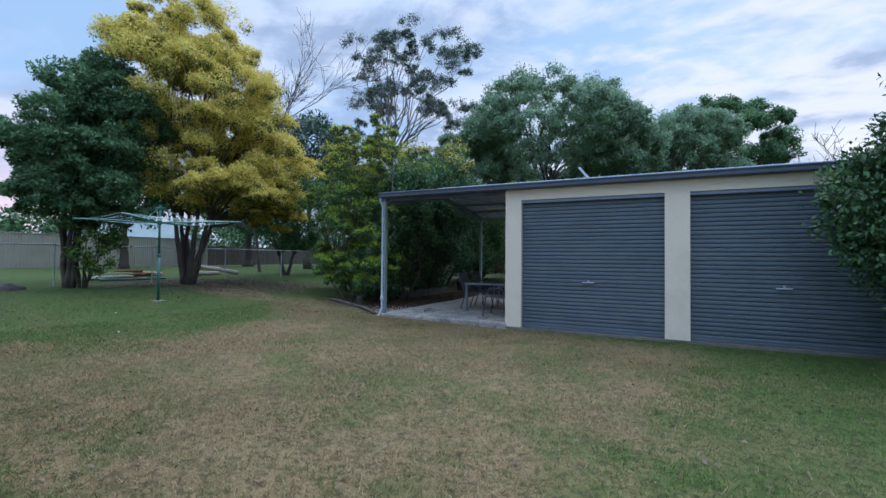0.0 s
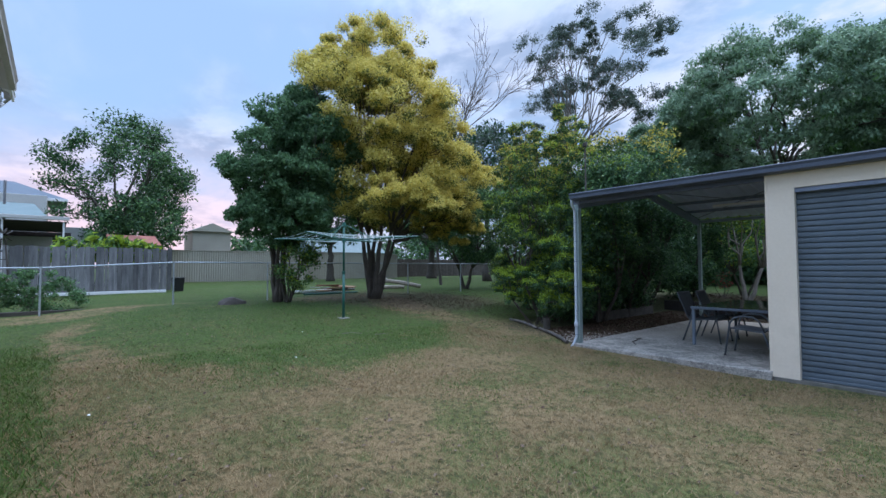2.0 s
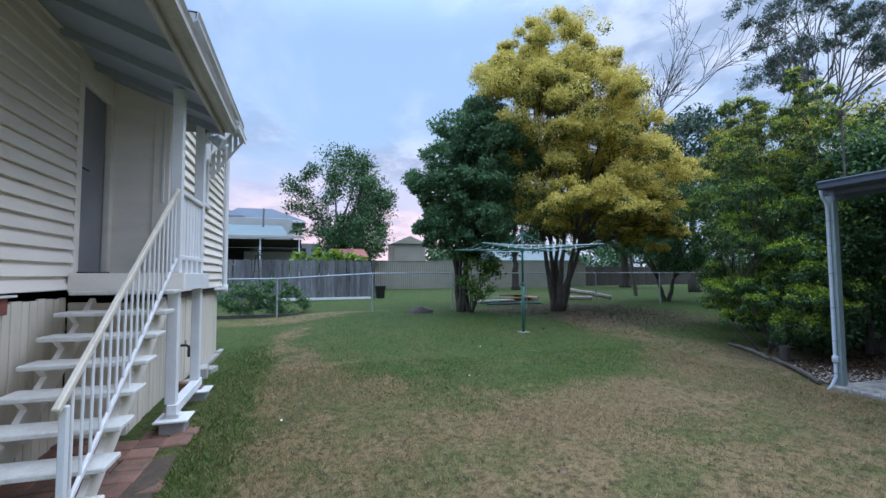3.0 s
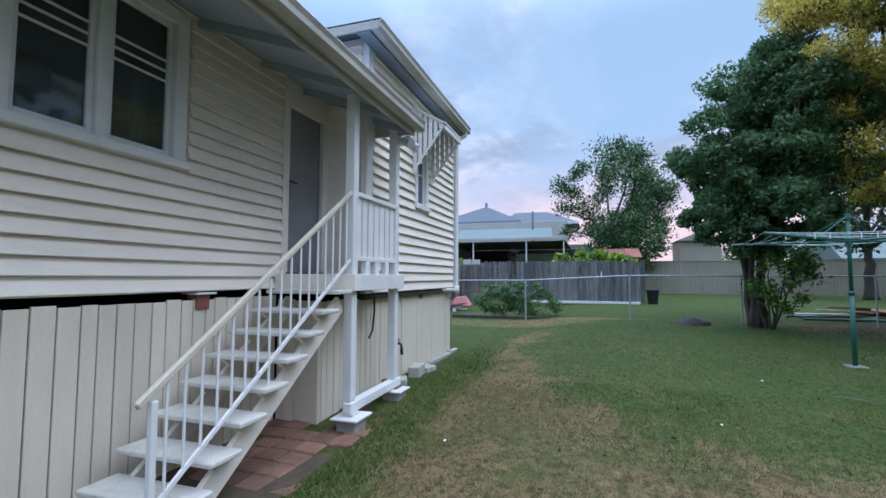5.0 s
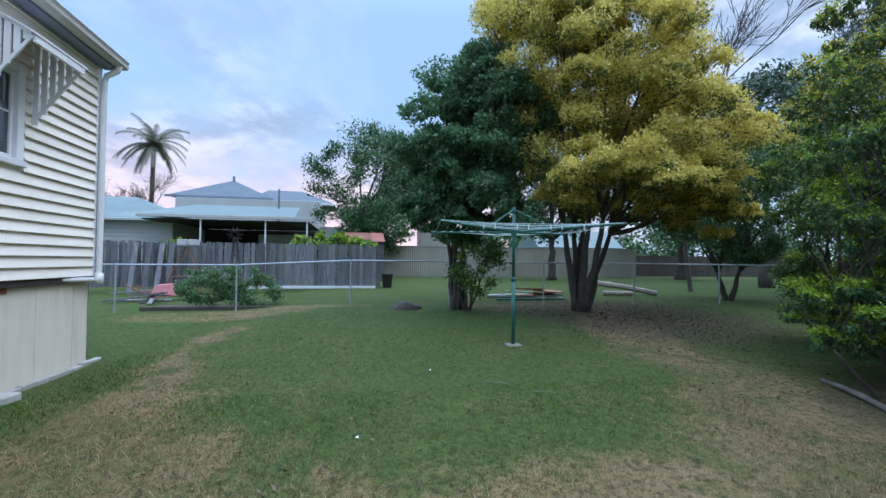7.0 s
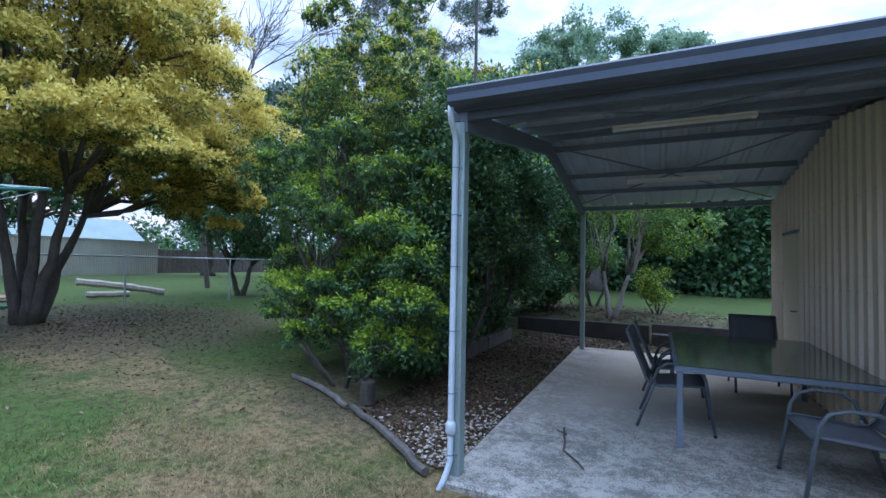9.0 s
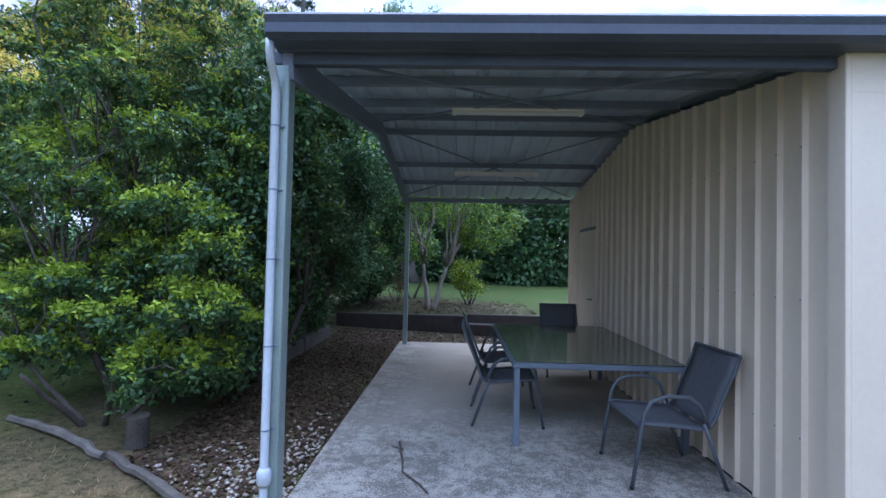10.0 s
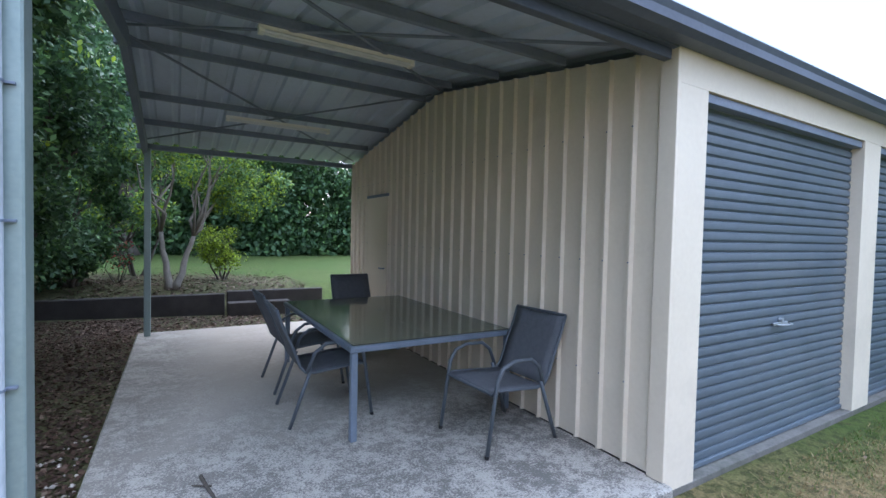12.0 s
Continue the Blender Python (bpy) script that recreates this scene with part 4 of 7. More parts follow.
def window_unit(name, x0, x1, z0, z1, y, mull, rails, parent, trim=0.11):
    w = new(name); w.parent = parent; w["label"] = "white-framed timber window with dark glass"
    fr = Shape()
    fr.box(x0 - trim, x0 + 0.03, y - 0.03, y + 0.045, z0 - 0.02, z1 + trim, 0.004)
    fr.box(x1 - 0.03, x1 + trim, y - 0.03, y + 0.045, z0 - 0.02, z1 + trim, 0.004)
    fr.box(x0 + 0.03, x1 - 0.03, y - 0.03, y + 0.045, z1 - 0.03, z1 + trim, 0.004)
    fr.done("frame", M_WHITE, w)
    Shape().box(x0 - trim - 0.02, x1 + trim + 0.02, y - 0.03, y + 0.075, z0 - 0.09, z0 - 0.02, 0.006).done("sill", M_WHITE, w)
    edges = [x0 + 0.03, *mull, x1 - 0.03]
    for m in mull:
        Shape().box(m - 0.045, m + 0.045, y - 0.03, y + 0.035, z0 - 0.018, z1 - 0.03, 0.004).done("mullion", M_WHITE, w)
    for a, b in zip(edges, edges[1:]):
        s = Shape()
        a2, b2 = a + (0.047 if a in mull else 0.002), b - (0.047 if b in mull else 0.002)
        s.box(a2, a2 + 0.04, y - 0.05, y - 0.005, z0 - 0.018, z1 - 0.032, 0.003).box(b2 - 0.04, b2, y - 0.05, y - 0.005, z0 - 0.018, z1 - 0.032, 0.003)
        s.box(a2 + 0.04, b2 - 0.04, y - 0.05, y - 0.005, z0 - 0.018, z0 + 0.035, 0.003).box(a2 + 0.04, b2 - 0.04, y - 0.05, y - 0.005, z1 - 0.075, z1 - 0.032, 0.003)
        s.done("sash", M_WHITE, w)
        for rz in rails:
            Shape().box(a2 + 0.04, b2 - 0.04, y - 0.04, y - 0.018, rz - 0.009, rz + 0.009, 0.002).done("glazing_bar", M_WHITE, w)
        g = Shape().box(a2 + 0.035, b2 - 0.035, y - 0.033, y - 0.027, z0 + 0.03, z1 - 0.07, 0).done("pane", M_GLASS, w)
        g.visible_shadow = False
    return w


window_unit("window", *WIN, MY, [-5.105, -4.52, -3.93], (3.33, 3.415, 3.50), house, trim=0.085)
window_unit("small_window", *SWIN, WY, [], (3.45,), house, trim=0.08)
# rooms behind the panes stay dark
Shape().box(-6.2, -2.8, -3.0, -2.95, FLOOR_Z, 4.6, 0).done("room_wall", M_DARKWOOD, house)
cur = Shape()
for k in range(5):
    x = -5.62 + k * 0.03
    cur.tube([(x, MY - 0.22 - 0.02 * (k % 2), 2.5), (x + 0.005, MY - 0.2 - 0.02 * (k % 2), 2.9), (x, MY - 0.22, 3.4)], 0.016, 6)
tagged(cur.done("curtain", material("pale_teal_curtain", (0.24, 0.32, 0.30), (0.34, 0.42, 0.40), 0.8, 8, 60, 0.1), None, smooth=True), "pale teal gathered curtain hanging inside the window", "curtain")

# door
dr = new("door"); dr.parent = house; dr["label"] = "grey security screen door with black lever handle"
Shape().box(DOOR[0] + 0.03, DOOR[1] - 0.03, MY - 0.08, MY - 0.035, DOOR[2], DOOR[3] - 0.03, 0.004).done("screen", M_DOOR, dr)
Shape().box(DOOR[0] - 0.08, DOOR[0] + 0.03, MY - 0.03, MY + 0.03, DOOR[2] - 0.02, DOOR[3] + 0.08, 0.004).box(DOOR[1] - 0.03, DOOR[1] + 0.08, MY - 0.03, MY + 0.03, DOOR[2] - 0.02, DOOR[3] + 0.08, 0.004).box(DOOR[0] + 0.03, DOOR[1] - 0.03, MY - 0.03, MY + 0.03, DOOR[3] - 0.03, DOOR[3] + 0.08, 0.004).done("door_frame", M_CREAM, dr)
hd = Shape().box(DOOR[1] - 0.10, DOOR[1] - 0.045, MY - 0.035, MY - 0.015, 2.68, 2.94, 0.004)
hd.tube([(DOOR[1] - 0.068, MY - 0.03, 2.82), (DOOR[1] - 0.068, MY + 0.025, 2.82), (DOOR[1] - 0.17, MY + 0.03, 2.815)], 0.01, 8)
hd.done("handle", M_BLACK, dr, "black lever handle")
Shape().box(DOOR[0], DOOR[1], MY - 0.09, MY + 0.05, DOOR[2] - 0.03, DOOR[2] - 0.002, 0.004).done("threshold", M_DARKWOOD, dr)

# skirting boards under the main wall and the wing
def skirt(x0, x1, y, top, seed):
    rng = np.random.default_rng(seed)
    x = x0
    while x < x1 - 0.02:
        w = rng.uniform(0.105, 0.15)
        e = min(x + w, x1)
        xm = (x + e) / 2
        z0 = float(ground_z(xm, y)) - 0.03 + rng.uniform(0, 0.04)
        Shape().box(x + 0.005, e - 0.005, y - 0.022, y + rng.uniform(-0.003, 0.003), z0, top + rng.uniform(-0.012, 0.008), 0.003).done("skirting_board", M_SKIRT, skirting)
        x = e


skirting = Shape().box(WX + 0.15, HX1 - 0.2, MY - 0.12, MY - 0.07, 1.2, 1.26, 0.003).done("skirting_rail", M_SKIRT, house)
skirt(-7.05, HX1, MY + 0.0, 1.53, 3)
Shape().box(HX1 - 0.03, HX1, HY0, MY - 0.03, 0.0, 1.53, 0.003).done("skirting_panel", M_SKIRT, house)
skirt(-9.3, -7.10, -0.01, 1.46, 5)
Shape().box(-7.10, -7.078, MY + 0.002, -0.30, 0.1, 1.48, 0.002).done("skirting_return", M_SKIRT, house)
Shape().box(-7.10, -7.078, -0.295, -0.01, 0.1, 1.47, 0.002).done("skirting_return", M_SKIRT, house)
x = -9.3
for wdt in (0.62, 0.75, 0.75, 0.38):
    z0 = float(ground_z(x - wdt / 2, 0)) - 0.02
    Shape().box(x - wdt + 0.004, x - 0.004, -0.025, 0.0, z0 + 0.03, 1.44, 0.003).done("skirting_panel", M_SKIRT, house, "cream sheet skirting panel")
    x -= wdt
Shape().box(WX, WX + 0.03, -9, 0.0, 0.1, 1.44, 0.003).done("skirting_panel", M_SKIRT, house)
# added near-black sheet: its colour stands in for the shade under the floor
Shape().box(WX + 0.05, HX1 - 0.2, -1.6, -1.55, -0.1, 1.55, 0).done("underfloor_shade_sheet", M_UNDERSHADE, house)
Shape().box(WX + 0.03, -8.45, -0.10, -0.06, 1.30, 1.42, 0.003).done("bearer", M_DARKWOOD, house)
Shape().box(-11.7, -7.95, WY - 0.14, WY + 0.018, 1.44, 1.515, 0.004).done("bottom_bearer", M_DARKWOOD, house)


def stump(x, y, top):
    Shape().box(x - 0.07, x + 0.07, y - 0.1, y + 0.02, top - 0.16, top - 0.03, 0.006).done("stump", M_RUST, house)
    Shape().box(x - 0.11, x + 0.11, y - 0.13, y + 0.06, top - 0.03, top - 0.012, 0.004).done("stump_cap", M_WHITE, house)


stump(-6.05, MY + 0.0, 1.60)
stump(-10.08, 0.0, 1.53)
stump(-3.9, MY, 1.60)

# porch roof with its gutter
PR0, PR1 = -8.17, -2.8
Shape().prism([(MY, 4.125), (0.70, 3.695), (0.70, 3.675), (MY, 4.105)], "x", PR0, PR1).done("porch_roof", M_ZINC, house)
Shape().prism([(MY + 0.02, 4.025), (0.62, 3.615), (0.62, 3.600), (MY + 0.02, 4.010)], "x", PR0 + 0.04, PR1).done("porch_lining", M_LINING, house, "pale blue-white porch ceiling lining")
for x in (-8.1, -7.45, -6.7, -5.9, -5.1, -4.3, -3.4):
    Shape().beam((x, MY + 0.02, 3.975), (x, 0.63, 3.560), 0.045, 0.09).done("rafter", M_LINING, house)
gq = [(0.64, 3.585), (0.72, 3.575), (0.765, 3.605), (0.765, 3.655), (0.785, 3.695), (0.775, 3.710), (0.76, 3.705), (0.745, 3.655), (0.745, 3.615), (0.715, 3.593), (0.655, 3.603), (0.655, 3.695), (0.64, 3.695)]
Shape().prism(gq, "x", PR0 - 0.02, PR1).box(PR0 - 0.024, PR0 - 0.012, 0.642, 0.772, 3.58, 3.70, 0.002).done("porch_gutter", M_EAVE, house, "cream quad gutter")
Shape().box(PR0, PR1, 0.605, 0.638, 3.525, 3.695, 0.003).done("porch_fascia", M_EAVE, house)
Shape().box(PR0, PR0 + 0.03, WY + 0.04, 0.6, 3.545, 3.805, 0.003).done("barge", M_EAVE, house)

# upper roof of the wing and body
gu = [(0.27, 4.710), (0.36, 4.700), (0.405, 4.730), (0.405, 4.780), (0.425, 4.820), (0.415, 4.835), (0.40, 4.830), (0.388, 4.780), (0.388, 4.740), (0.355, 4.718), (0.285, 4.728), (0.285, 4.820), (0.27, 4.820)]
Shape().prism(gu, "x", WX - 0.08, -7.62).box(WX - 0.084, WX - 0.072, 0.272, 0.41, 4.706, 4.82, 0.002).done("upper_gutter", M_EAVE, house, "cream quad gutter")
Shape().box(WX - 0.06, -7.64, WY + 0.04, 0.268, 4.680, 4.720, 0.003).done("soffit", M_DARKSTEEL, house)
Shape().box(-7.66, -7.625, -4.2, 0.38, 4.710, 4.815, 0.003).done("upper_gutter", M_EAVE, house)
hip = Shape()
X0, X1, Y1 = WX - 0.09, -7.62, 0.40
cx, cy, hz = (X0 + X1) / 2, Y1 - (X1 - X0) / 2, 6.2
hip.add([(X0, Y1, 4.830), (X1, Y1, 4.830), (cx, cy, hz), (X0, HY0, 4.830), (X1, HY0, 4.830), (cx, HY0, hz)], [(0, 1, 2), (1, 4, 5, 2), (3, 0, 2, 5), (3, 4, 1, 0)])
hip.done("wing_roof", M_ROOFGREY, house)
body = Shape()
body.add([(-7.61, MY - 0.01, 4.13), (HX1, MY - 0.01, 4.13), (HX1, HY0, 4.13), (-7.61, HY0, 4.13), (-7.61, -4.8, 5.4), (HX1, -4.8, 5.4)], [(0, 1, 5, 4), (2, 3, 4, 5), (0, 3, 2, 1), (1, 2, 5), (0, 4, 3)])
body.done("body_roof", M_ROOFGREY, house)
upper = Shape().box(RX + 0.005, RX + 0.06, -4.0, MY, 4.13, 4.820, 0).done("upper_return", M_CREAM, house)
for k in range(6):
    z = 4.06 + 0.125 * k
    if z < 4.70:
        Shape().prism([(RX + 0.0605, z + 0.014), (RX + 0.106, z + 0.004), (RX + 0.110, z + 0.010), (RX + 0.068, z + 0.127), (RX + 0.0605, z + 0.127)], "y", -4.0, WY - 0.05).done("weatherboard", M_CREAM, upper)
# downpipe at the far corner
Shape().tube([(-11.76, 0.34, 4.72), (-11.76, 0.32, 4.64), (-11.78, 0.16, 4.56), (-11.78, 0.135, 4.46), (-11.78, 0.135, 1.62), (-11.77, 0.135, 1.5), (-11.70, 0.12, 1.44)], 0.042, 10).tube([(-11.78, 0.135, 1.40), (-11.78, 0.135, 1.56)], 0.06, 12).tube([(-11.66, 0.12, 1.47), (-10.8, 0.0, 1.5)], 0.035, 10).done("downpipe", M_WHITE, house, smooth=True)

# slatted timber sun hood over the small window
def sun_hood():
    h = new("window_hood"); h.parent = house; h["label"] = "white slatted timber window awning"
    x0, x1 = -10.34, -9.48
    y_top, z_top, y_low, z_low = WY + 0.04, 4.42, WY + 0.55, 3.92
    n = 8
    for side in (x1, x0):
        for i in range(6):
            y = WY + 0.045 + i * 0.086
            zt = z_top - 0.02 - (y - WY) * 0.55
            zb = 3.38 + i * 0.135
            if zt > zb + 0.05:
                Shape().box(side - 0.012, side + 0.012, y, y + 0.062, zb, zt, 0.002).done("side_slat", M_WHITE, h)
        Shape().beam((side, WY + 0.04, 4.42), (side, WY + 0.56, 4.12), 0.028, 0.05).done("side_rail", M_WHITE, h)
        Shape().beam((side, WY + 0.04, 3.40), (side, WY + 0.56, 4.10), 0.026, 0.035).done("side_rail", M_WHITE, h)
    Shape().prism([(WY + 0.03, 4.45), (WY + 0.60, 4.13), (WY + 0.60, 4.11), (WY + 0.03, 4.43)], "x", x0 - 0.04, x1 + 0.04).done("hood_top", M_WHITE, h)
    Shape().box(x0, x1, WY + 0.56, WY + 0.59, 4.03, 4.12, 0.003).done("hood_valance", M_WHITE, h)


sun_hood()

# ---- landing and stairs ----
landing = thing("porch_landing", "white-painted timber landing with posts and slatted balustrade", "porch")
LX0, LX1, LY = -8.22, -7.0, 0.45
Shape().box(LX0, LX1, MY + 0.04, LY, FLOOR_Z - 0.03, FLOOR_Z - 0.004, 0.003).done("deck", M_TREAD, landing)
Shape().box(LX0, LX1, LY, LY + 0.035, 1.585, FLOOR_Z, 0.005).done("fascia_board", M_WHITE, landing)
Shape().box(LX1, LX1 + 0.035, MY + 0.04, LY + 0.035, 1.585, FLOOR_Z, 0.005).done("fascia_board", M_CREAM, landing)
for x, y in ((-7.06, 0.38), (-8.15, 0.37)):
    Shape().box(x - 0.052, x + 0.052, y - 0.052, y + 0.052, FLOOR_Z, 3.66, 0.006).done("post", M_WHITE, landing)
    Shape().box(x - 0.052, x + 0.052, y - 0.052, y + 0.048, 0.46, 1.583, 0.006).done("lower_post", M_WHITE, landing)
Shape().beam((-6.98, 0.40, 0.41), (-8.30, 0.37, 0.41), 0.10, 0.10, 0.008).done("sole_plate", M_WHITE, landing)
Shape().box(-8.10, -7.11, 0.345, 0.43, 2.58, 2.63, 0.006).done("top_rail", M_WHITE, landing)
Shape().box(-8.10, -7.11, 0.355, 0.42, 1.90, 1.945, 0.004).done("bottom_rail", M_WHITE, landing)
for i in range(7):
    x = -8.03 + i * 0.142
    Shape().box(x - 0.055, x + 0.055, 0.376, 0.398, 1.945, 2.58, 0.003).done("baluster_board", M_WHITE, landing)
for x in (-7.86, -7.6, -7.36):
    Shape().box(x - 0.045, x + 0.045, 0.36, 0.42, FLOOR_Z, 1.90, 0.003).done("spacer_block", M_WHITE, landing)
Shape().box(RX + 0.07, RX + 0.1, 0.0, 0.03, 2.6, 3.72, 0.003).done("conduit", M_WHITE, landing)
for x, y, wd in ((-7.06, 0.41, 0.17), (-8.14, 0.40, 0.16)):
    g = float(ground_z(x, y))
    Shape().box(x - wd, x + wd, y - 0.15, y + 0.15, 0.305 if wd > 0.165 else 0.325, 0.325 if wd > 0.165 else 0.345, 0.004).done("ant_cap", M_WHITE, landing)
    Shape().box(x - 0.12, x + 0.12, y - 0.11, y + 0.11, g - 0.06, 0.304 if wd > 0.165 else 0.324, 0.012).done("pier_block", M_BLOCK, landing)
Shape().box(-7.13, -6.99, 0.34, 0.46, 0.326, 0.359, 0.004).done("packer", M_TREAD, landing)
Shape().box(-8.28, -8.1, 0.33, 0.45, 0.346, 0.36, 0.004).done("packer", M_BRICK, landing)

stairs = thing("staircase", "white-painted open timber stairs with thin metal balusters", "stairs")
RUN, RISE = 0.245, 0.174
for k in range(-1, 7):
    xr = -6.70 + RUN * k
    zt = 1.425 - RISE * k
    if k == 6:
        zt = 0.385
    Shape().box(xr, xr + 0.275, -0.36, 0.47, zt - 0.038, zt, 0.008).done("tread", M_TREAD, stairs)
sl = RISE / RUN
for y in (0.33, -0.25):
    s = Shape().beam((-6.92, y, 1.46), (-4.85, y, 1.46 - 2.07 * sl), 0.045, 0.17)
    s.done("stringer", M_CREAM, stairs)
    for k in range(0, 7):
        xr = -6.70 + RUN * k
        zt = 1.425 - RISE * k
        if k < 6:
            Shape().prism([(xr + 0.01, zt - 0.04), (xr + 0.22, zt - 0.04), (xr + 0.01, zt - 0.2)], "y", y - 0.022, y + 0.022).done("tread_bracket", M_CREAM, stairs)
hr_a, hr_b = Vector((-4.74, 0.40, 1.02)), Vector((-7.01, 0.40, 2.60))
Shape().beam(hr_a, hr_b, 0.036, 0.046, 0.008).done("handrail", M_RAIL, stairs, "worn cream timber handrail")
lo_a, lo_b = Vector((-4.84, 0.40, 0.42)), Vector((-7.01, 0.40, 1.90))
Shape().beam(lo_a, lo_b, 0.022, 0.032, 0.003).done("lower_rail", M_WHITE, stairs)
Shape().box(-4.86, -4.82, 0.38, 0.42, 0.0, 1.03, 0.005).done("newel", M_WHITE, stairs)
for i in range(17):
    t = (i + 0.7) / 17.4
    a, b = lo_a.lerp(lo_b, t), hr_a.lerp(hr_b, t)
    x = lo_a.x + (lo_b.x - lo_a.x) * t
    zb = hr_a.z + (hr_b.z - hr_a.z) * (x - hr_a.x) / (hr_b.x - hr_a.x)
    Shape().tube([(x, 0.40, a.z - (0.17 if i in (7,) else 0.0)), (x, 0.40, zb - 0.04)], 0.0095, 8).done("baluster", M_WHITE, stairs)


# ---- trees ----
def tree(name, label, base, fork_h, r0, lobes, leaf_mats, per, size, bark, seed, weights=None, outer=0, stems=1, spread=0.25, count=12, droop=0.0, shell=0.5, aspect=0.45, category="tree", kind="", up=0.35, limb=0.42, puff=0, crest=None, inner=0.5):
    """lobes: (dx, dy, z, rx, ry, rz, clumps, clump radius, taper) round the base."""
    rng = np.random.default_rng(seed)
    bz = float(ground_z(base[0], base[1]))
    t = thing(name, label, category, (0, 0, 0), kind=kind)
    clumps = []
    for dx, dy, z, rx, ry, rz, cnt, rad, taper in lobes:
        clumps += ellipsoid_clumps(rng, base[0] + dx, base[1] + dy, bz + z, rx, ry, rz, cnt, rad, taper, inner=inner)
    lift = None
    if puff:
        # each rounded bough carries smaller tufts over its upper side
        big, clumps, lift = clumps, [], []
        for c in big:
            for _ in range(puff):
                e = rng.normal(size=3); e /= np.linalg.norm(e)
                if e[2] < -0.35:
                    e[2] = -e[2]
                r = c[3] * rng.uniform(0.36, 0.56)
                clumps.append((c[0] + e[0] * c[3] * 0.8, c[1] + e[1] * c[3] * 0.8, c[2] + e[2] * c[3] * 0.62, r, r, r * 0.85))
                lift.append(e[2])
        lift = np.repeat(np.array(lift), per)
    limbs(rng, (base[0], base[1], bz), (base[0] + lobes[0][0] * 0.3, base[1] + lobes[0][1] * 0.3, bz + fork_h), clumps, r0, bark, t, count, stems, spread, limb=limb)
    v, d = leaf_cloud(rng, clumps, per, size, aspect, shell, droop, up)
    n = len(v) // 4
    fm = None
    if len(leaf_mats) > 1:
        u = rng.random(n)
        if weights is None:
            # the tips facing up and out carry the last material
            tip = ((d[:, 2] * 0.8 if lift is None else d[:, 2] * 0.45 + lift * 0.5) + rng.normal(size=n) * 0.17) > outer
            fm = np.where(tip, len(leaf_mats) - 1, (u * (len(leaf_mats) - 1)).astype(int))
        else:
            fm = np.searchsorted(np.cumsum(weights), u).clip(0, len(leaf_mats) - 1)
    if crest:
        # the high tips turn another colour
        crest_mat, crest_z, share = crest
        zc = v.reshape(-1, 4, 3)[:, :, 2].mean(1) - bz
        high = (zc + rng.normal(size=n) * 0.25 > crest_z) & (d[:, 2] + rng.normal(size=n) * 0.3 > -0.1) & (rng.random(n) < share)
        fm = np.where(high, len(leaf_mats), 0 if fm is None else fm)
        leaf_mats = [*leaf_mats, crest_mat]
    leaf_object("crown", v, leaf_mats, fm, t)
    return t


# golden-tipped tree behind the line; shade under its tufts coloured into olive leaves
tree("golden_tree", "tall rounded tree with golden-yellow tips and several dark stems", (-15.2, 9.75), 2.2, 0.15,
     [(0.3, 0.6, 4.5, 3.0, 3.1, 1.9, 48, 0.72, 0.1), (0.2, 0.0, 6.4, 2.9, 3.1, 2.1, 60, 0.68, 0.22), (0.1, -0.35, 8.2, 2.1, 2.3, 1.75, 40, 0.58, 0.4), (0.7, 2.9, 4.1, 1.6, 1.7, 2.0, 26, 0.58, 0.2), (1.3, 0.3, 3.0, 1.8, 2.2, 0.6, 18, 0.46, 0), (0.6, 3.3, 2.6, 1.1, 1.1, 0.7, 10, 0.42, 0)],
     [L_OLIVE, L_SHADED, L_GOLD], 210, 0.078, M_BARK, 11, outer=-0.12, stems=6, spread=0.3, count=34, shell=0.4, limb=0.36, up=0.3, puff=9)
tree("dark_green_tree", "dense dark green rounded tree with multiple thin stems", (-15.7, 6.5), 2.2, 0.11,
     [(0.2, 0.1, 4.3, 1.6, 1.65, 1.85, 56, 0.54, 0.25), (0.4, 0.1, 2.55, 1.35, 1.4, 1.0, 34, 0.46, 0.0), (0.2, 1.0, 5.0, 1.3, 1.2, 1.9, 34, 0.54, 0.3), (0.2, 0.3, 4.0, 0.9, 1.1, 1.5, 18, 0.6, 0.3)],
     [L_TEAL, L_TEAL, L_DARK, L_TEAL], 120, 0.108, M_BARK, 12, outer=0.25, stems=6, spread=0.13, count=18, shell=0.3, puff=8, aspect=0.5)
tree("understorey_shrub", "leafy green shrub with upright thin stems", (-15.5, 6.75), 0.9, 0.045,
     [(0.35, 0.1, 1.25, 0.5, 0.65, 0.85, 24, 0.26, 0.0)], [L_MID, L_OLIVE, L_LIME], 120, 0.10, M_BARK, 13, weights=[0.5, 0.35, 0.15], stems=7, spread=0.16, count=12, shell=0.1, category="shrub")

# garden bed shrubs by the carport
tree("carport_shrub", "tall loose green shrub with yellow-lime tips beside the carport", (-8.6, 10.8), 1.0, 0.07,
     [(-0.1, 0.3, 2.3, 1.4, 1.3, 1.5, 44, 0.36, 0.1), (-0.3, 0.6, 4.0, 1.5, 1.5, 1.1, 30, 0.34, 0.2), (0.1, 0.4, 1.0, 1.3, 1.0, 0.8, 30, 0.34, 0), (-0.2, 0.5, 5.1, 1.2, 1.2, 0.5, 12, 0.22, 0.2)],
     [L_DARK, L_MID, L_OLIVE, L_DARK, L_LIME], 105, 0.056, M_BARK, 14, outer=0.4, stems=5, spread=0.3, count=34, shell=0.0, puff=7, crest=(L_AUTUMN, 3.6, 0.35), inner=0.25, limb=0.26, aspect=0.42, droop=0.4)
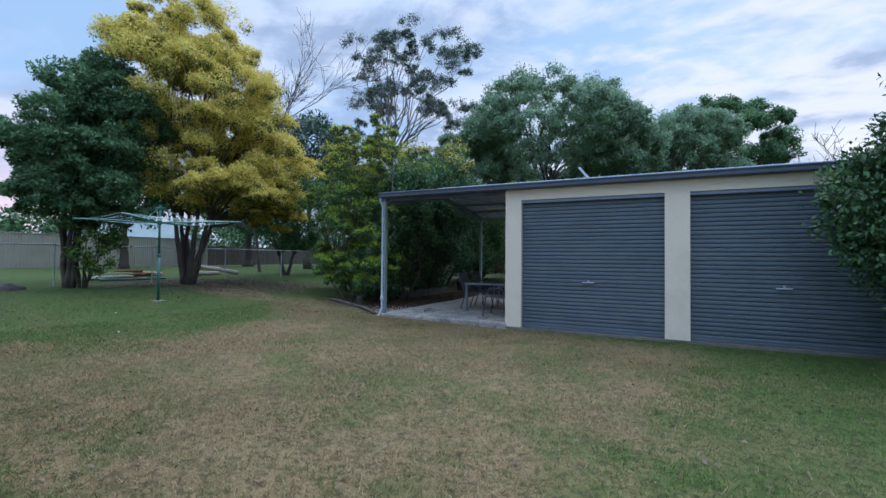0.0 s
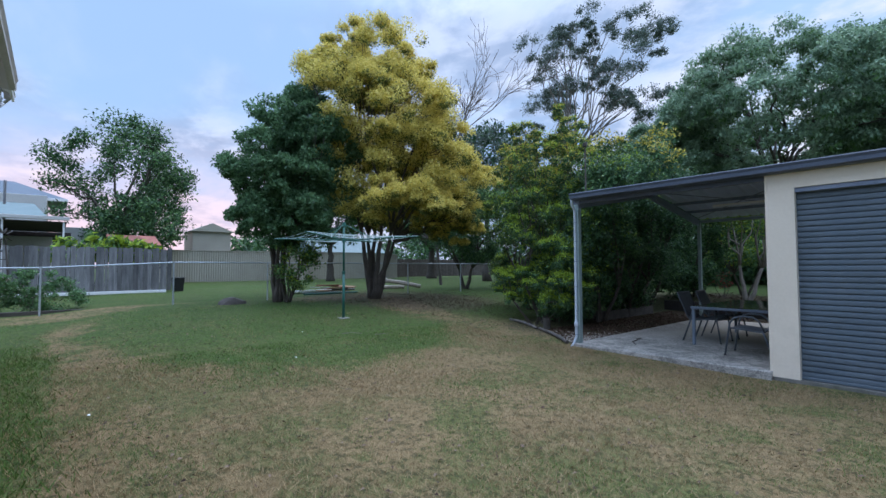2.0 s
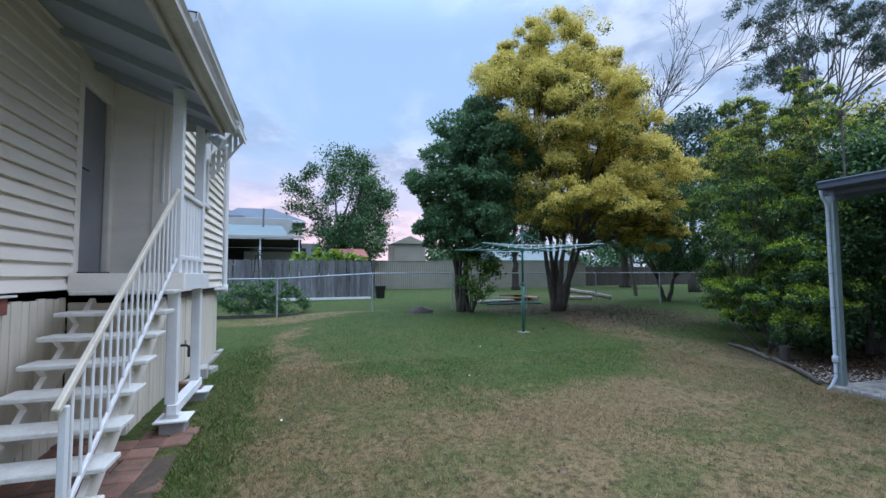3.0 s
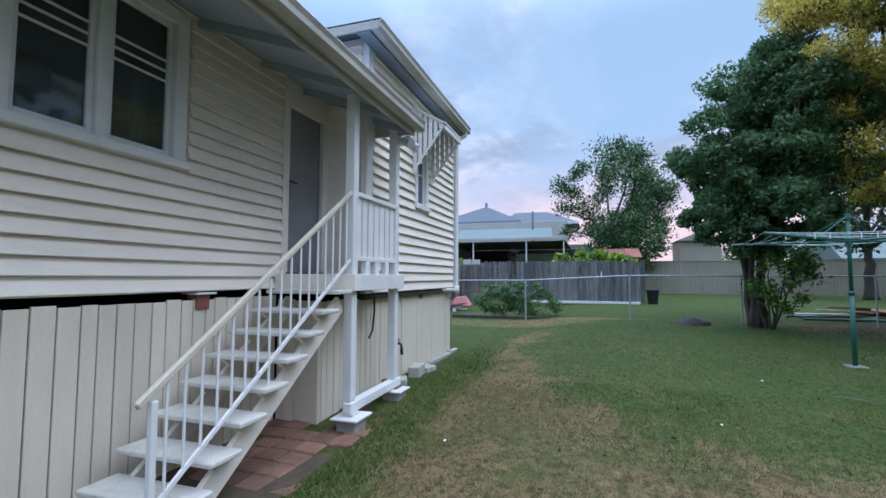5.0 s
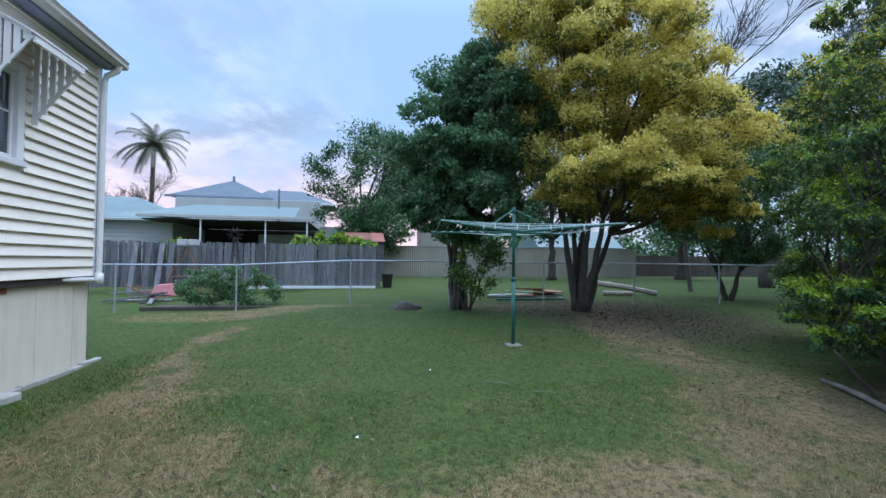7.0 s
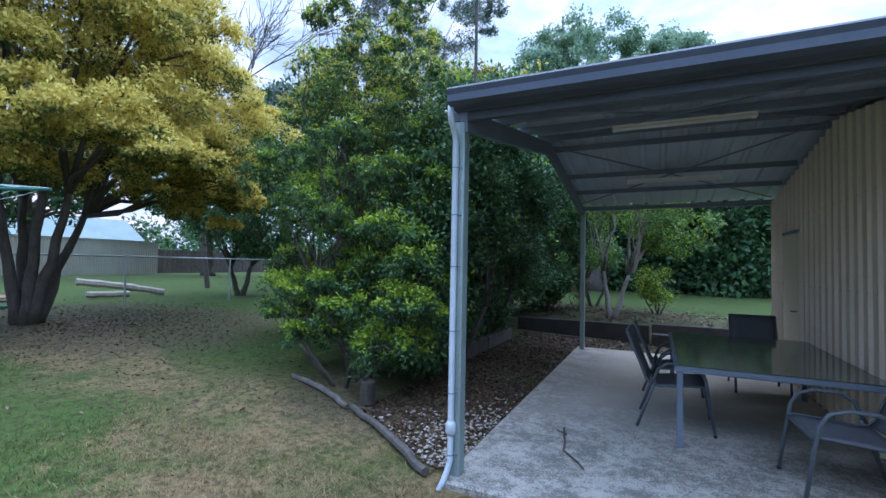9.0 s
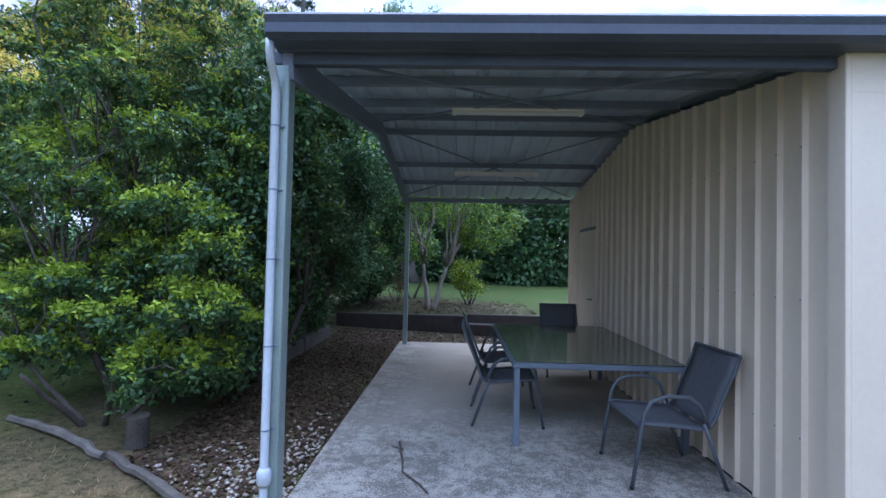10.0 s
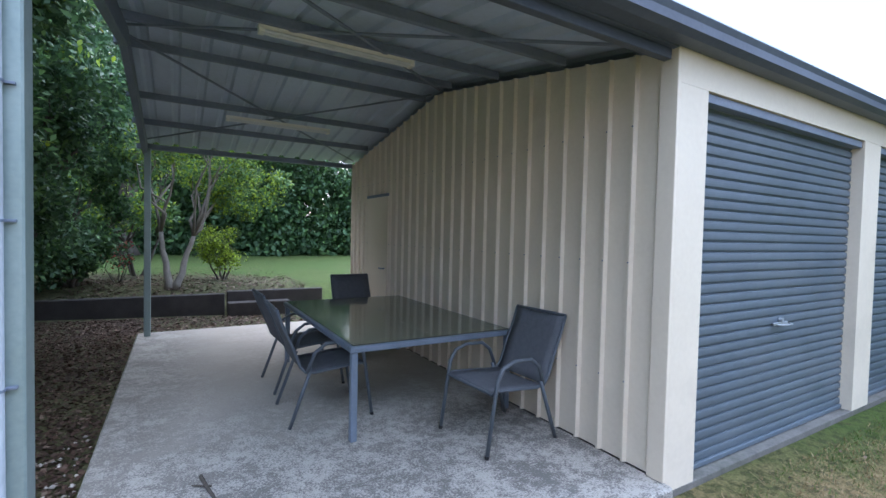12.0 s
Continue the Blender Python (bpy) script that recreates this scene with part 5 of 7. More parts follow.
tree("lime_shrub", "low spreading shrub with bright yellow-green leaf sprays", (-8.4, 10.15), 0.5, 0.04,
     [(0, 0, 0.75, 1.35, 0.75, 0.55, 26, 0.32, 0.0), (0.2, 0.1, 1.5, 1.0, 0.6, 0.5, 14, 0.28, 0.0)],
     [L_DARK, L_MID, L_DARK, L_LIME], 150, 0.05, M_BARK, 44, outer=0.3, stems=5, spread=0.3, count=20, shell=0.05, category="shrub", puff=6)
tree("carport_shrub", "tall loose green shrub with golden tips beside the carport", (-10.3, 12.4), 1.2, 0.09,
     [(0, 0, 2.9, 1.6, 1.6, 1.7, 34, 0.46, 0.1), (0, 0, 1.1, 1.4, 1.4, 0.8, 24, 0.42, 0), (0.2, 0.3, 4.5, 1.5, 1.5, 0.8, 26, 0.40, 0.2)],
     [L_DARK, L_MID, L_OLIVE, L_LIME], 110, 0.07, M_BARK, 15, outer=0.5, stems=4, spread=0.3, count=26, shell=0.05, puff=7, crest=(L_AUTUMN, 3.9, 0.6), inner=0.3, limb=0.28, droop=0.3)
tree("hedge_shrub", "dark green dense shrub in the bed beside the slab", (-7.75, 12.0), 0.9, 0.08,
     [(-0.15, 0, 2.3, 0.95, 1.3, 1.7, 56, 0.42, 0.1), (-0.35, 0, 0.9, 0.7, 1.2, 0.6, 24, 0.36, 0), (-0.15, -1.1, 0.75, 0.55, 0.7, 0.55, 18, 0.32, 0), (0.7, 0.1, 3.5, 0.65, 1.5, 0.8, 30, 0.38, 0), (-0.2, 0.2, 2.6, 0.5, 0.9, 1.5, 20, 0.45, 0)], [L_DARK, L_DARK, L_MID, L_LIME], 520, 0.08, M_BARK, 16, outer=0.72, stems=4, spread=0.25, count=20, shell=0.2, crest=(L_OLIVE, 3.9, 0.5))
tree("hedge_shrub", "dark green dense shrub with yellow tips beside the slab", (-8.0, 14.0), 0.9, 0.08,
     [(0, 0, 2.5, 1.1, 1.4, 1.9, 50, 0.45, 0.1), (-0.3, 0, 0.9, 0.9, 1.2, 0.7, 24, 0.4, 0), (0.9, 0.3, 3.4, 0.75, 1.5, 0.9, 30, 0.4, 0), (0.3, 0, 4.6, 1.3, 1.7, 0.7, 26, 0.42, 0)], [L_DARK, L_MID], 460, 0.085, M_BARK, 17, weights=[0.75, 0.25], stems=4, spread=0.25, count=20, shell=0.2, crest=(L_AUTUMN, 4.5, 0.65))
tree("hedge_shrub", "tall leafy green shrub behind the carport bed", (-8.6, 16.2), 1.2, 0.1,
     [(0, 0, 3.2, 1.8, 1.6, 2.2, 44, 0.55, 0.1), (0.2, 0, 1.3, 1.2, 1.2, 0.9, 20, 0.5, 0)], [L_DARK, L_MID], 340, 0.10, M_BARK, 18, weights=[0.7, 0.3], stems=4, spread=0.3, count=18, shell=0.25)
# beyond the slab
tree("pale_trunk_tree", "small tree with pale forked trunk and light green leaves", (-5.9, 17.3), 1.15, 0.105,
     [(0.3, 0.3, 3.1, 1.7, 1.5, 1.0, 46, 0.42, 0.1), (1.3, 0.7, 2.2, 0.9, 0.8, 0.6, 16, 0.34, 0)], [L_MID, L_OLIVE, L_LIME], 380, 0.075, M_TANBARK, 19, weights=[0.45, 0.2, 0.35], stems=2, spread=0.13, count=14, shell=0.15, limb=0.3)
tree("back_shrub", "low yellow-green shrub beside the pale trunk", (-4.9, 18.6), 0.4, 0.04,
     [(0, 0, 0.75, 0.55, 0.5, 0.5, 16, 0.26, 0)], [L_LIME, L_OLIVE], 200, 0.07, M_BARK, 45, weights=[0.6, 0.4], stems=4, spread=0.15, count=8, shell=0.15, category="shrub")
tree("back_shrub", "slender green shrub behind the low timber edge", (-7.5, 17.5), 0.8, 0.06,
     [(0, 0, 1.9, 0.9, 0.9, 1.5, 40, 0.38, 0), (-0.2, 0, 0.6, 0.8, 0.7, 0.5, 20, 0.34, 0)], [L_DARK, L_MID], 230, 0.11, M_BARK, 20, weights=[0.7, 0.3], stems=4, spread=0.2, count=12, shell=0.2, category="shrub")
tree("back_shrub", "slender green shrub behind the low timber edge", (-6.6, 19.5), 0.8, 0.06,
     [(0, 0, 2.4, 1.2, 1.0, 1.6, 26, 0.45, 0)], [L_MID, L_LIME], 200, 0.12, M_BARK, 21, weights=[0.7, 0.3], stems=3, spread=0.2, count=12, shell=0.2, category="shrub")

L_RED = leaf_material("red_petal", (0.30, 0.02, 0.025), (0.50, 0.05, 0.06), through_light=0.25)
tree("rose_bush", "small rose bush with red flowers behind the sleepers", (-6.85, 18.2), 0.3, 0.02,
     [(0, 0, 0.55, 0.3, 0.3, 0.3, 14, 0.14, 0)], [L_DARK, L_MID, L_RED], 60, 0.055, M_BARK, 46, weights=[0.5, 0.22, 0.28], stems=4, spread=0.1, count=8, shell=0.2, category="shrub")

# small tree and shrubs between the golden tree and the bed
tree("small_dark_tree", "small dark green tree with a short forked trunk", (-17.2, 16.1), 1.0, 0.14,
     [(0.3, -0.2, 3.4, 1.9, 1.9, 1.9, 40, 0.6, 0.2), (0.4, 0.4, 1.7, 0.9, 1.1, 0.6, 14, 0.4, 0)], [L_DARK, L_MID], 360, 0.11, M_BARK, 22, weights=[0.6, 0.4], stems=2, spread=0.15, count=14, shell=0.3)
tree("mid_tree", "leafy bright green tree behind the garden bed", (-16.0, 19.8), 2.0, 0.16,
     [(0, 0, 4.4, 2.2, 2.3, 2.2, 46, 0.7, 0.2)], [L_MID, L_LIME], 330, 0.13, M_BARK, 23, weights=[0.65, 0.35], count=16, shell=0.3)
# far trees
tree("gum_tree", "tall open eucalyptus with airy grey-green leaf clumps", (-19.0, 28.2), 8.0, 0.17,
     [(-1.2, 0.3, 15.2, 3.4, 3.0, 3.2, 28, 0.85, 0.1), (4.0, 1.6, 14.0, 3.0, 2.8, 4.0, 32, 0.85, 0.1), (1.0, 0.6, 16.6, 2.4, 2.2, 1.6, 12, 0.75, 0), (-1.6, 0.0, 10.8, 1.8, 1.5, 1.2, 7, 0.6, 0)], [L_GUM, L_DARK], 85, 0.16, M_TANBARK, 24, weights=[0.88, 0.12], limb=0.34, count=34, shell=0.1, aspect=0.32, puff=7)
tree("spreading_tree", "large spreading blue-green feathery-leaved tree behind the garage", (-7.5, 28.0), 4.5, 0.4,
     [(0.2, 0, 8.7, 5.0, 4.4, 3.4, 150, 0.95, 0.0), (-4.6, -0.6, 7.0, 2.6, 2.4, 2.4, 60, 0.8, 0.0), (4.2, 0.5, 7.6, 2.6, 2.6, 2.2, 50, 0.8, 0.0)], [L_MID, L_FEATHER, L_FEATHER], 95, 0.17, M_BARK, 25, outer=-0.1, count=24, shell=0.2, puff=8, limb=0.25, inner=0.6, droop=0.6)
tree("domed_tree", "broad domed green tree beyond the garage roof", (-0.2, 40.0), 3.5, 0.4,
     [(0, 0, 8.8, 5.0, 4.6, 3.5, 110, 0.95, 0.0)], [L_MID, L_FEATHER, L_FEATHER], 105, 0.21, M_BARK, 26, outer=-0.1, count=16, shell=0.2, puff=8, limb=0.25, inner=0.65)
tree("domed_tree", "broad domed dark green tree beyond the garage roof", (3.7, 52.0), 4.5, 0.5,
     [(0, 0, 12.2, 6.2, 5.8, 4.6, 120, 1.1, 0.0)], [L_DARK, L_MID, L_TEAL], 105, 0.27, M_BARK, 27, outer=0.0, count=16, shell=0.2, puff=8, limb=0.25, inner=0.65)
tree("side_shrub", "large dark green shrub hanging over the garage end", (3.3, 7.3), 1.5, 0.11,
     [(-0.2, 0.0, 2.5, 1.3, 0.8, 1.6, 60, 0.42, 0.1), (-0.9, 0.25, 2.0, 0.8, 0.5, 0.9, 26, 0.32, 0), (0.2, 0, 0.8, 1.0, 0.7, 0.6, 20, 0.4, 0)], [L_DARK, L_MID], 560, 0.075, M_BARK, 28, weights=[0.75, 0.25], stems=3, spread=0.3, count=18, shell=0.3)
tree("far_tree", "dark green tree behind the golden tree", (-23.5, 24.2), 4.0, 0.3,
     [(0, 0, 8.0, 2.8, 2.8, 3.6, 50, 1.0, 0.2)], [L_DARK, L_GUM], 200, 0.28, M_BARK, 29, weights=[0.6, 0.4], count=16, shell=0.3)
tree("neighbour_tree", "open green tree over the neighbour's back fence", (-38.0, 4.4), 3.5, 0.3,
     [(0, 0, 7.2, 3.6, 4.0, 4.4, 64, 1.1, 0.35), (1.5, 0.8, 4.0, 2.8, 2.6, 2.4, 28, 0.9, 0)], [L_DARK, L_MID], 300, 0.22, M_BARK, 30, weights=[0.6, 0.4], count=22, shell=0.25)
tree("far_tree", "dark leafy tree in the neighbouring yard", (-33.5, 27.3), 2.6, 0.45,
     [(0, 0, 6.2, 4.2, 4.6, 3.4, 60, 1.2, 0.1)], [L_DARK, L_MID], 190, 0.30, M_BARK, 31, weights=[0.7, 0.3], count=18, shell=0.3)
tree("far_tree", "dark leafy tree in the neighbouring yard", (-32.0, 16.5), 2.6, 0.3,
     [(0, 0, 5.2, 3.0, 3.2, 2.6, 46, 1.0, 0.1)], [L_DARK, L_MID], 190, 0.28, M_BARK, 32, weights=[0.7, 0.3], count=14, shell=0.3)
tree("far_tree", "dark leafy tree along the far boundary", (-26.0, 36.0), 3.0, 0.3,
     [(0, 0, 5.6, 4.2, 4.2, 3.4, 50, 1.3, 0.1)], [L_DARK, L_MID], 180, 0.34, M_BARK, 33, weights=[0.6, 0.4], count=14, shell=0.3)
tree("far_tree", "green leafy tree along the far boundary", (-14.0, 33.0), 3.0, 0.3,
     [(0, 0, 6.0, 4.2, 4.2, 3.8, 54, 1.3, 0.1)], [L_MID, L_FEATHER], 180, 0.34, M_BARK, 34, weights=[0.6, 0.4], count=14, shell=0.3)
tree("far_tree", "dark leafy tree behind the back hedge", (-2.5, 37.0), 3.0, 0.35,
     [(0, 0, 5.0, 5.0, 3.0, 3.6, 60, 1.5, 0.1)], [L_DARK, L_MID], 220, 0.36, M_BARK, 35, weights=[0.7, 0.3], count=14, shell=0.3)
# dark hedge that closes the back lawn
rng = np.random.default_rng(40)
hedge = thing("boundary_hedge", "tall dark dense hedge closing the back lawn", "hedge", kind="stuff")
hc = []
for i in range(420):
    x = rng.uniform(-12, 13); hc.append((x, 30.5 + rng.uniform(-0.8, 1.5), rng.uniform(0.6, 5.8), 1.05, 0.9, 0.95))
v, d = leaf_cloud(rng, hc, 220, 0.28, 0.5, 0.3)
leaf_object("foliage", v, [L_DARK, L_MID], (rng.random(len(v) // 4) < 0.25).astype(int), hedge)


far_wood = thing("far_woods", "distant band of dark green suburban trees", "woods", kind="stuff")
rng = np.random.default_rng(41)
fc = []
for i in range(450):
    t = rng.random()
    an = radians(168 - 108 * t + rng.normal() * 1.5)
    dist = rng.uniform(58, 74)
    hgt = 3.6 + 2.8 * (0.5 + 0.5 * math.sin(t * 31)) * (0.4 + 0.6 * math.sin(t * 7.3) ** 2)
    r = rng.uniform(1.4, 2.4)
    fc.append((-6 + dist * math.cos(an), 4 + dist * math.sin(an), rng.uniform(0.8, 1.0 + hgt), r, r, r * 0.9))
v, d = leaf_cloud(rng, fc, 110, 0.6, 0.5, 0.4)
leaf_object("foliage", v, [L_DARK, L_MID], (rng.random(len(v) // 4) < 0.3).astype(int), far_wood)


def bare_tree(name, label, base, height, spread, seed, r0=0.13):
    rng = np.random.default_rng(seed)
    t = thing(name, label, "tree")
    s = Shape()
    bz = float(ground_z(base[0], base[1]))

    def grow(p, d, ln, r, depth):
        n = 3
        pts = [p]
        q = np.array(p)
        for _ in range(n):
            d = d + rng.normal(size=3) * 0.13; d[2] += 0.05; d /= np.linalg.norm(d)
            q = q + d * ln / n
            pts.append(tuple(q))
        s.tube(pts, [max(0.011, r * (1 - 0.35 * k / n)) for k in range(n + 1)], 5 if depth < 2 else 3, cap=False)
        if depth >= 5:
            return
        for _ in range(4 if depth < 4 else 3):
            nd = d + rng.normal(size=3) * spread; nd[2] = abs(nd[2]) * 0.9 + 0.1; nd /= np.linalg.norm(nd)
            st = pts[int(rng.integers(1, n + 1))]
            grow(st, nd, ln * rng.uniform(0.5, 0.78), r * 0.58, depth + 1)
    grow((base[0], base[1], bz - 0.1), np.array([0, 0, 1.0]), height * 0.36, r0, 0)
    s.done("branching_trunk", M_BARK, t, smooth=True)
    return t


bare_tree("bare_tree", "leafless fine-twigged tree behind the golden tree", (-21.0, 17.8), 17.5, 0.36, 51, 0.10)
bare_tree("bare_tree", "leafless twiggy tree beyond the garage end", (8.0, 33.0), 12.0, 0.65, 52, 0.08)
bare_tree("bare_tree", "leafless tree behind the neighbour's house", (-54.0, -16.5), 13.0, 0.7, 53, 0.12)

# ---- rotary clothes line ----
hoist = thing("clothes_hoist", "dark green rotary clothes hoist with pale lines on a concrete pad", "clothes line")
HX, HY = -11.59, 6.61
hg = float(ground_z(HX, HY))
Shape().tube([(HX, HY, hg - 0.1), (HX, HY, 1.5)], 0.034, 12).tube([(HX, HY, 1.5), (HX, HY, 2.72)], 0.027, 12).tube([(HX, HY, 1.47), (HX, HY, 1.53)], 0.042, 12).done("pole", M_GREENSTEEL, hoist, smooth=True)
Shape().tube([(HX, HY, 2.66), (HX, HY, 2.75)], [0.05, 0.035], 12).done("head", M_GREENSTEEL, hoist)
Shape().tube([(HX, HY, 2.26), (HX, HY, 2.36)], 0.05, 12).done("arm_hub", M_GREENSTEEL, hoist)
ends = []
for k in range(4):
    an = radians(-52 + 90 * k)
    dx, dy = math.cos(an), math.sin(an)
    ends.append((dx, dy))
    Shape().tube([(HX, HY, 2.31), (HX + dx * 1.92, HY + dy * 1.92, 2.37)], 0.017, 8).done("arm", M_GREENSTEEL, hoist)
    Shape().tube([(HX, HY, 2.71), (HX + dx * 0.75, HY + dy * 0.75, 2.34)], 0.011, 8).done("strut", M_GREENSTEEL, hoist)
for j, r in enumerate((0.75, 0.98, 1.22, 1.45, 1.68, 1.9)):
    for k in range(4):
        a, b = ends[k], ends[(k + 1) % 4]
        p = Vector((HX + a[0] * r, HY + a[1] * r, 2.345 + 0.02 * r))
        q = Vector((HX + b[0] * r, HY + b[1] * r, 2.345 + 0.02 * r))
        mid = (p + q) / 2 - Vector((0, 0, 0.02 + 0.015 * ((j * 3 + k * 5) % 4)))
        Shape().tube([p, (p + mid) / 2 - Vector((0, 0, 0.008)), mid, (q + mid) / 2 - Vector((0, 0, 0.008)), q], 0.0042, 4).done("line", M_WIRE, hoist)
pad = Shape().box(HX - 0.12, HX + 0.12, HY - 0.13, HY + 0.13, hg - 0.06, hg + 0.008, 0.02).done("pad", M_CONCRETE, hoist)
pegs = Shape()
for i in range(12):
    t = i / 12
    x = HX + ends[0][0] * 1.45 * (1 - t) + ends[1][0] * 1.45 * t
    y = HY + ends[0][1] * 1.45 * (1 - t) + ends[1][1] * 1.45 * t
    if i % 3 != 1:
        pegs.box(x - 0.006, x + 0.006, y - 0.006, y + 0.006, 2.29, 2.365, 0.001)
pegs.done("pegs", M_WHITE, hoist)

# ---- pipe fence ----
fence = thing("pipe_fence", "galvanised pipe fence with single top rail across the yard", "fence")
FP = [(-16.9, -4.9), (-16.8, -2.0), (-16.69, 0.87), (-16.58, 3.78), (-16.45, 6.45), (-16.35, 9.2), (-16.25, 12.0), (-16.15, 14.8), (-16.0, 18.0), (-15.9, 21.5)]
for i, (x, y) in enumerate(FP):
    g = float(ground_z(x, y))
    Shape().tube([(x, y, g - 0.1), (x, y, g + 1.2)], 0.022, 8).tube([(x, y, g + 1.18), (x, y, g + 1.25)], 0.03, 8).done("fence_post", M_GALV, fence)
    if i:
        px, py = FP[i - 1]
        pg = float(ground_z(px, py))
        Shape().tube([(px, py, pg + 1.22), (x, y, g + 1.22)], 0.019, 8).done("top_rail", M_GALV, fence)

# ---- neighbours ----
paling = thing("paling_fence", "weathered grey vertical timber paling fence", "fence")
rng = np.random.default_rng(7)
PX = -23.5
y = 4.9
me_list = []
for k in range(6):
    w = 0.10 + 0.012 * k
    s = Shape().prism([(0, 0), (0, 1.74 + 0.02 * (k % 3)), (w * 0.5, 1.742 + 0.02 * (k % 3)), (w, 1.736 + 0.02 * (k % 3)), (w, 0)], "x", -0.009, 0.009)
    ob = s.done("paling", M_TIMBER, paling)
    me_list.append((ob.data, w, ob))
while y > -14:
    k = int(rng.integers(0, 6))
    me, w, ob0 = me_list[k]
    y -= w + 0.008
    ob = new("paling", me); ob.parent = paling
    ob.matrix_basis = pose(PX + rng.uniform(-0.012, 0.012), y, 0.68 + rng.uniform(-0.03, 0.03), rng.uniform(-1.2, 1.2), rng.uniform(-0.8, 0.8), 0)
for me, w, ob0 in me_list:
    bpy.data.objects.remove(ob0)
for z in (0.95, 1.6, 2.2):
    Shape().box(PX - 0.06, PX - 0.02, -14, 4.85, z, z + 0.08, 0.004).done("rail", M_TIMBER, paling)
plank = Shape().box(PX + 0.06, PX + 0.12, -0.6, 4.7, 0.60, 0.72, 0.01).done("plinth_board", M_WHITE)
tagged(plank, "long white plinth board lying along the paling fence", "board")
g = float(ground_z(-23.9, 5.3))
bn = thing("rubbish_bin", "black plastic bin beside the paling fence", "bin")
Shape().add([(-24.1, 5.05, g), (-23.75, 5.05, g), (-23.75, 5.4, g), (-24.1, 5.4, g), (-24.15, 5.0, g + 0.55), (-23.7, 5.0, g + 0.55), (-23.7, 5.45, g + 0.55), (-24.15, 5.45, g + 0.55)], [(0, 1, 2, 3), (4, 5, 6, 7), (0, 1, 5, 4), (1, 2, 6, 5), (2, 3, 7, 6), (3, 0, 4, 7)]).done("body", M_BLACK, bn)
Shape().box(-24.18, -23.68, 4.98, 5.47, g + 0.552, g + 0.60, 0.015).done("lid", M_BLACK, bn)

# cream steel boundary fence and shed far back
cf = thing("steel_fence", "cream steel sheet boundary fence", "fence")
ys = np.arange(5.2, 26, 0.78)
for i, y in enumerate(ys):
    x = -37.5
    pr = []
    for k in range(5):
        a = y + k * 0.156
        pr += [(x, a), (x, a + 0.08), (x + 0.03, a + 0.1), (x + 0.03, a + 0.135)]
    pr.append((x, y + 0.78))
    v, f = [], []
    for px, py in pr:
        v += [(px, py, 0.6), (px, py, 2.85)]
    for k in range(len(pr) - 1):
        f.append((2 * k, 2 * k + 1, 2 * k + 3, 2 * k + 2))
    mesh_object("sheet", v, f, M_FENCECREAM, cf)
Shape().box(-37.53, -37.45, 5.2, 26, 2.85, 2.9, 0.003).done("cap_rail", M_FENCECREAM, cf)
fs = thing("far_shed", "small cream shed beyond the steel fence", "shed")
Shape().box(-41, -38.2, 8.7, 11.3, 0.5, 4.3, 0.01).done("wall", M_FENCECREAM, fs)
Shape().prism([(8.5, 4.31), (10.0, 4.95), (11.5, 4.31)], "x", -41.2, -38.0).done("roof", M_FENCECREAM, fs)
fb = thing("far_building", "long pale-roofed building behind a dark timber fence", "building")
Shape().box(-50, -44.5, 21, 29, 0.6, 3.2, 0.01).done("wall", M_PALEWALL, fb)
Shape().prism([(-50.3, 3.21), (-47, 5.0), (-44.2, 3.21)], "y", 20.6, 29.4).done("roof", M_ROOFTEAL, fb)
df = thing("dark_fence", "long dark timber boundary fence", "fence")
for k in range(64):
    y = 19 + k * 0.4
    Shape().box(-40.02, -39.98, y, y + 0.385, 0.5, 2.45 + 0.02 * (k % 3), 0.004).done("board", M_SLEEPER, df)


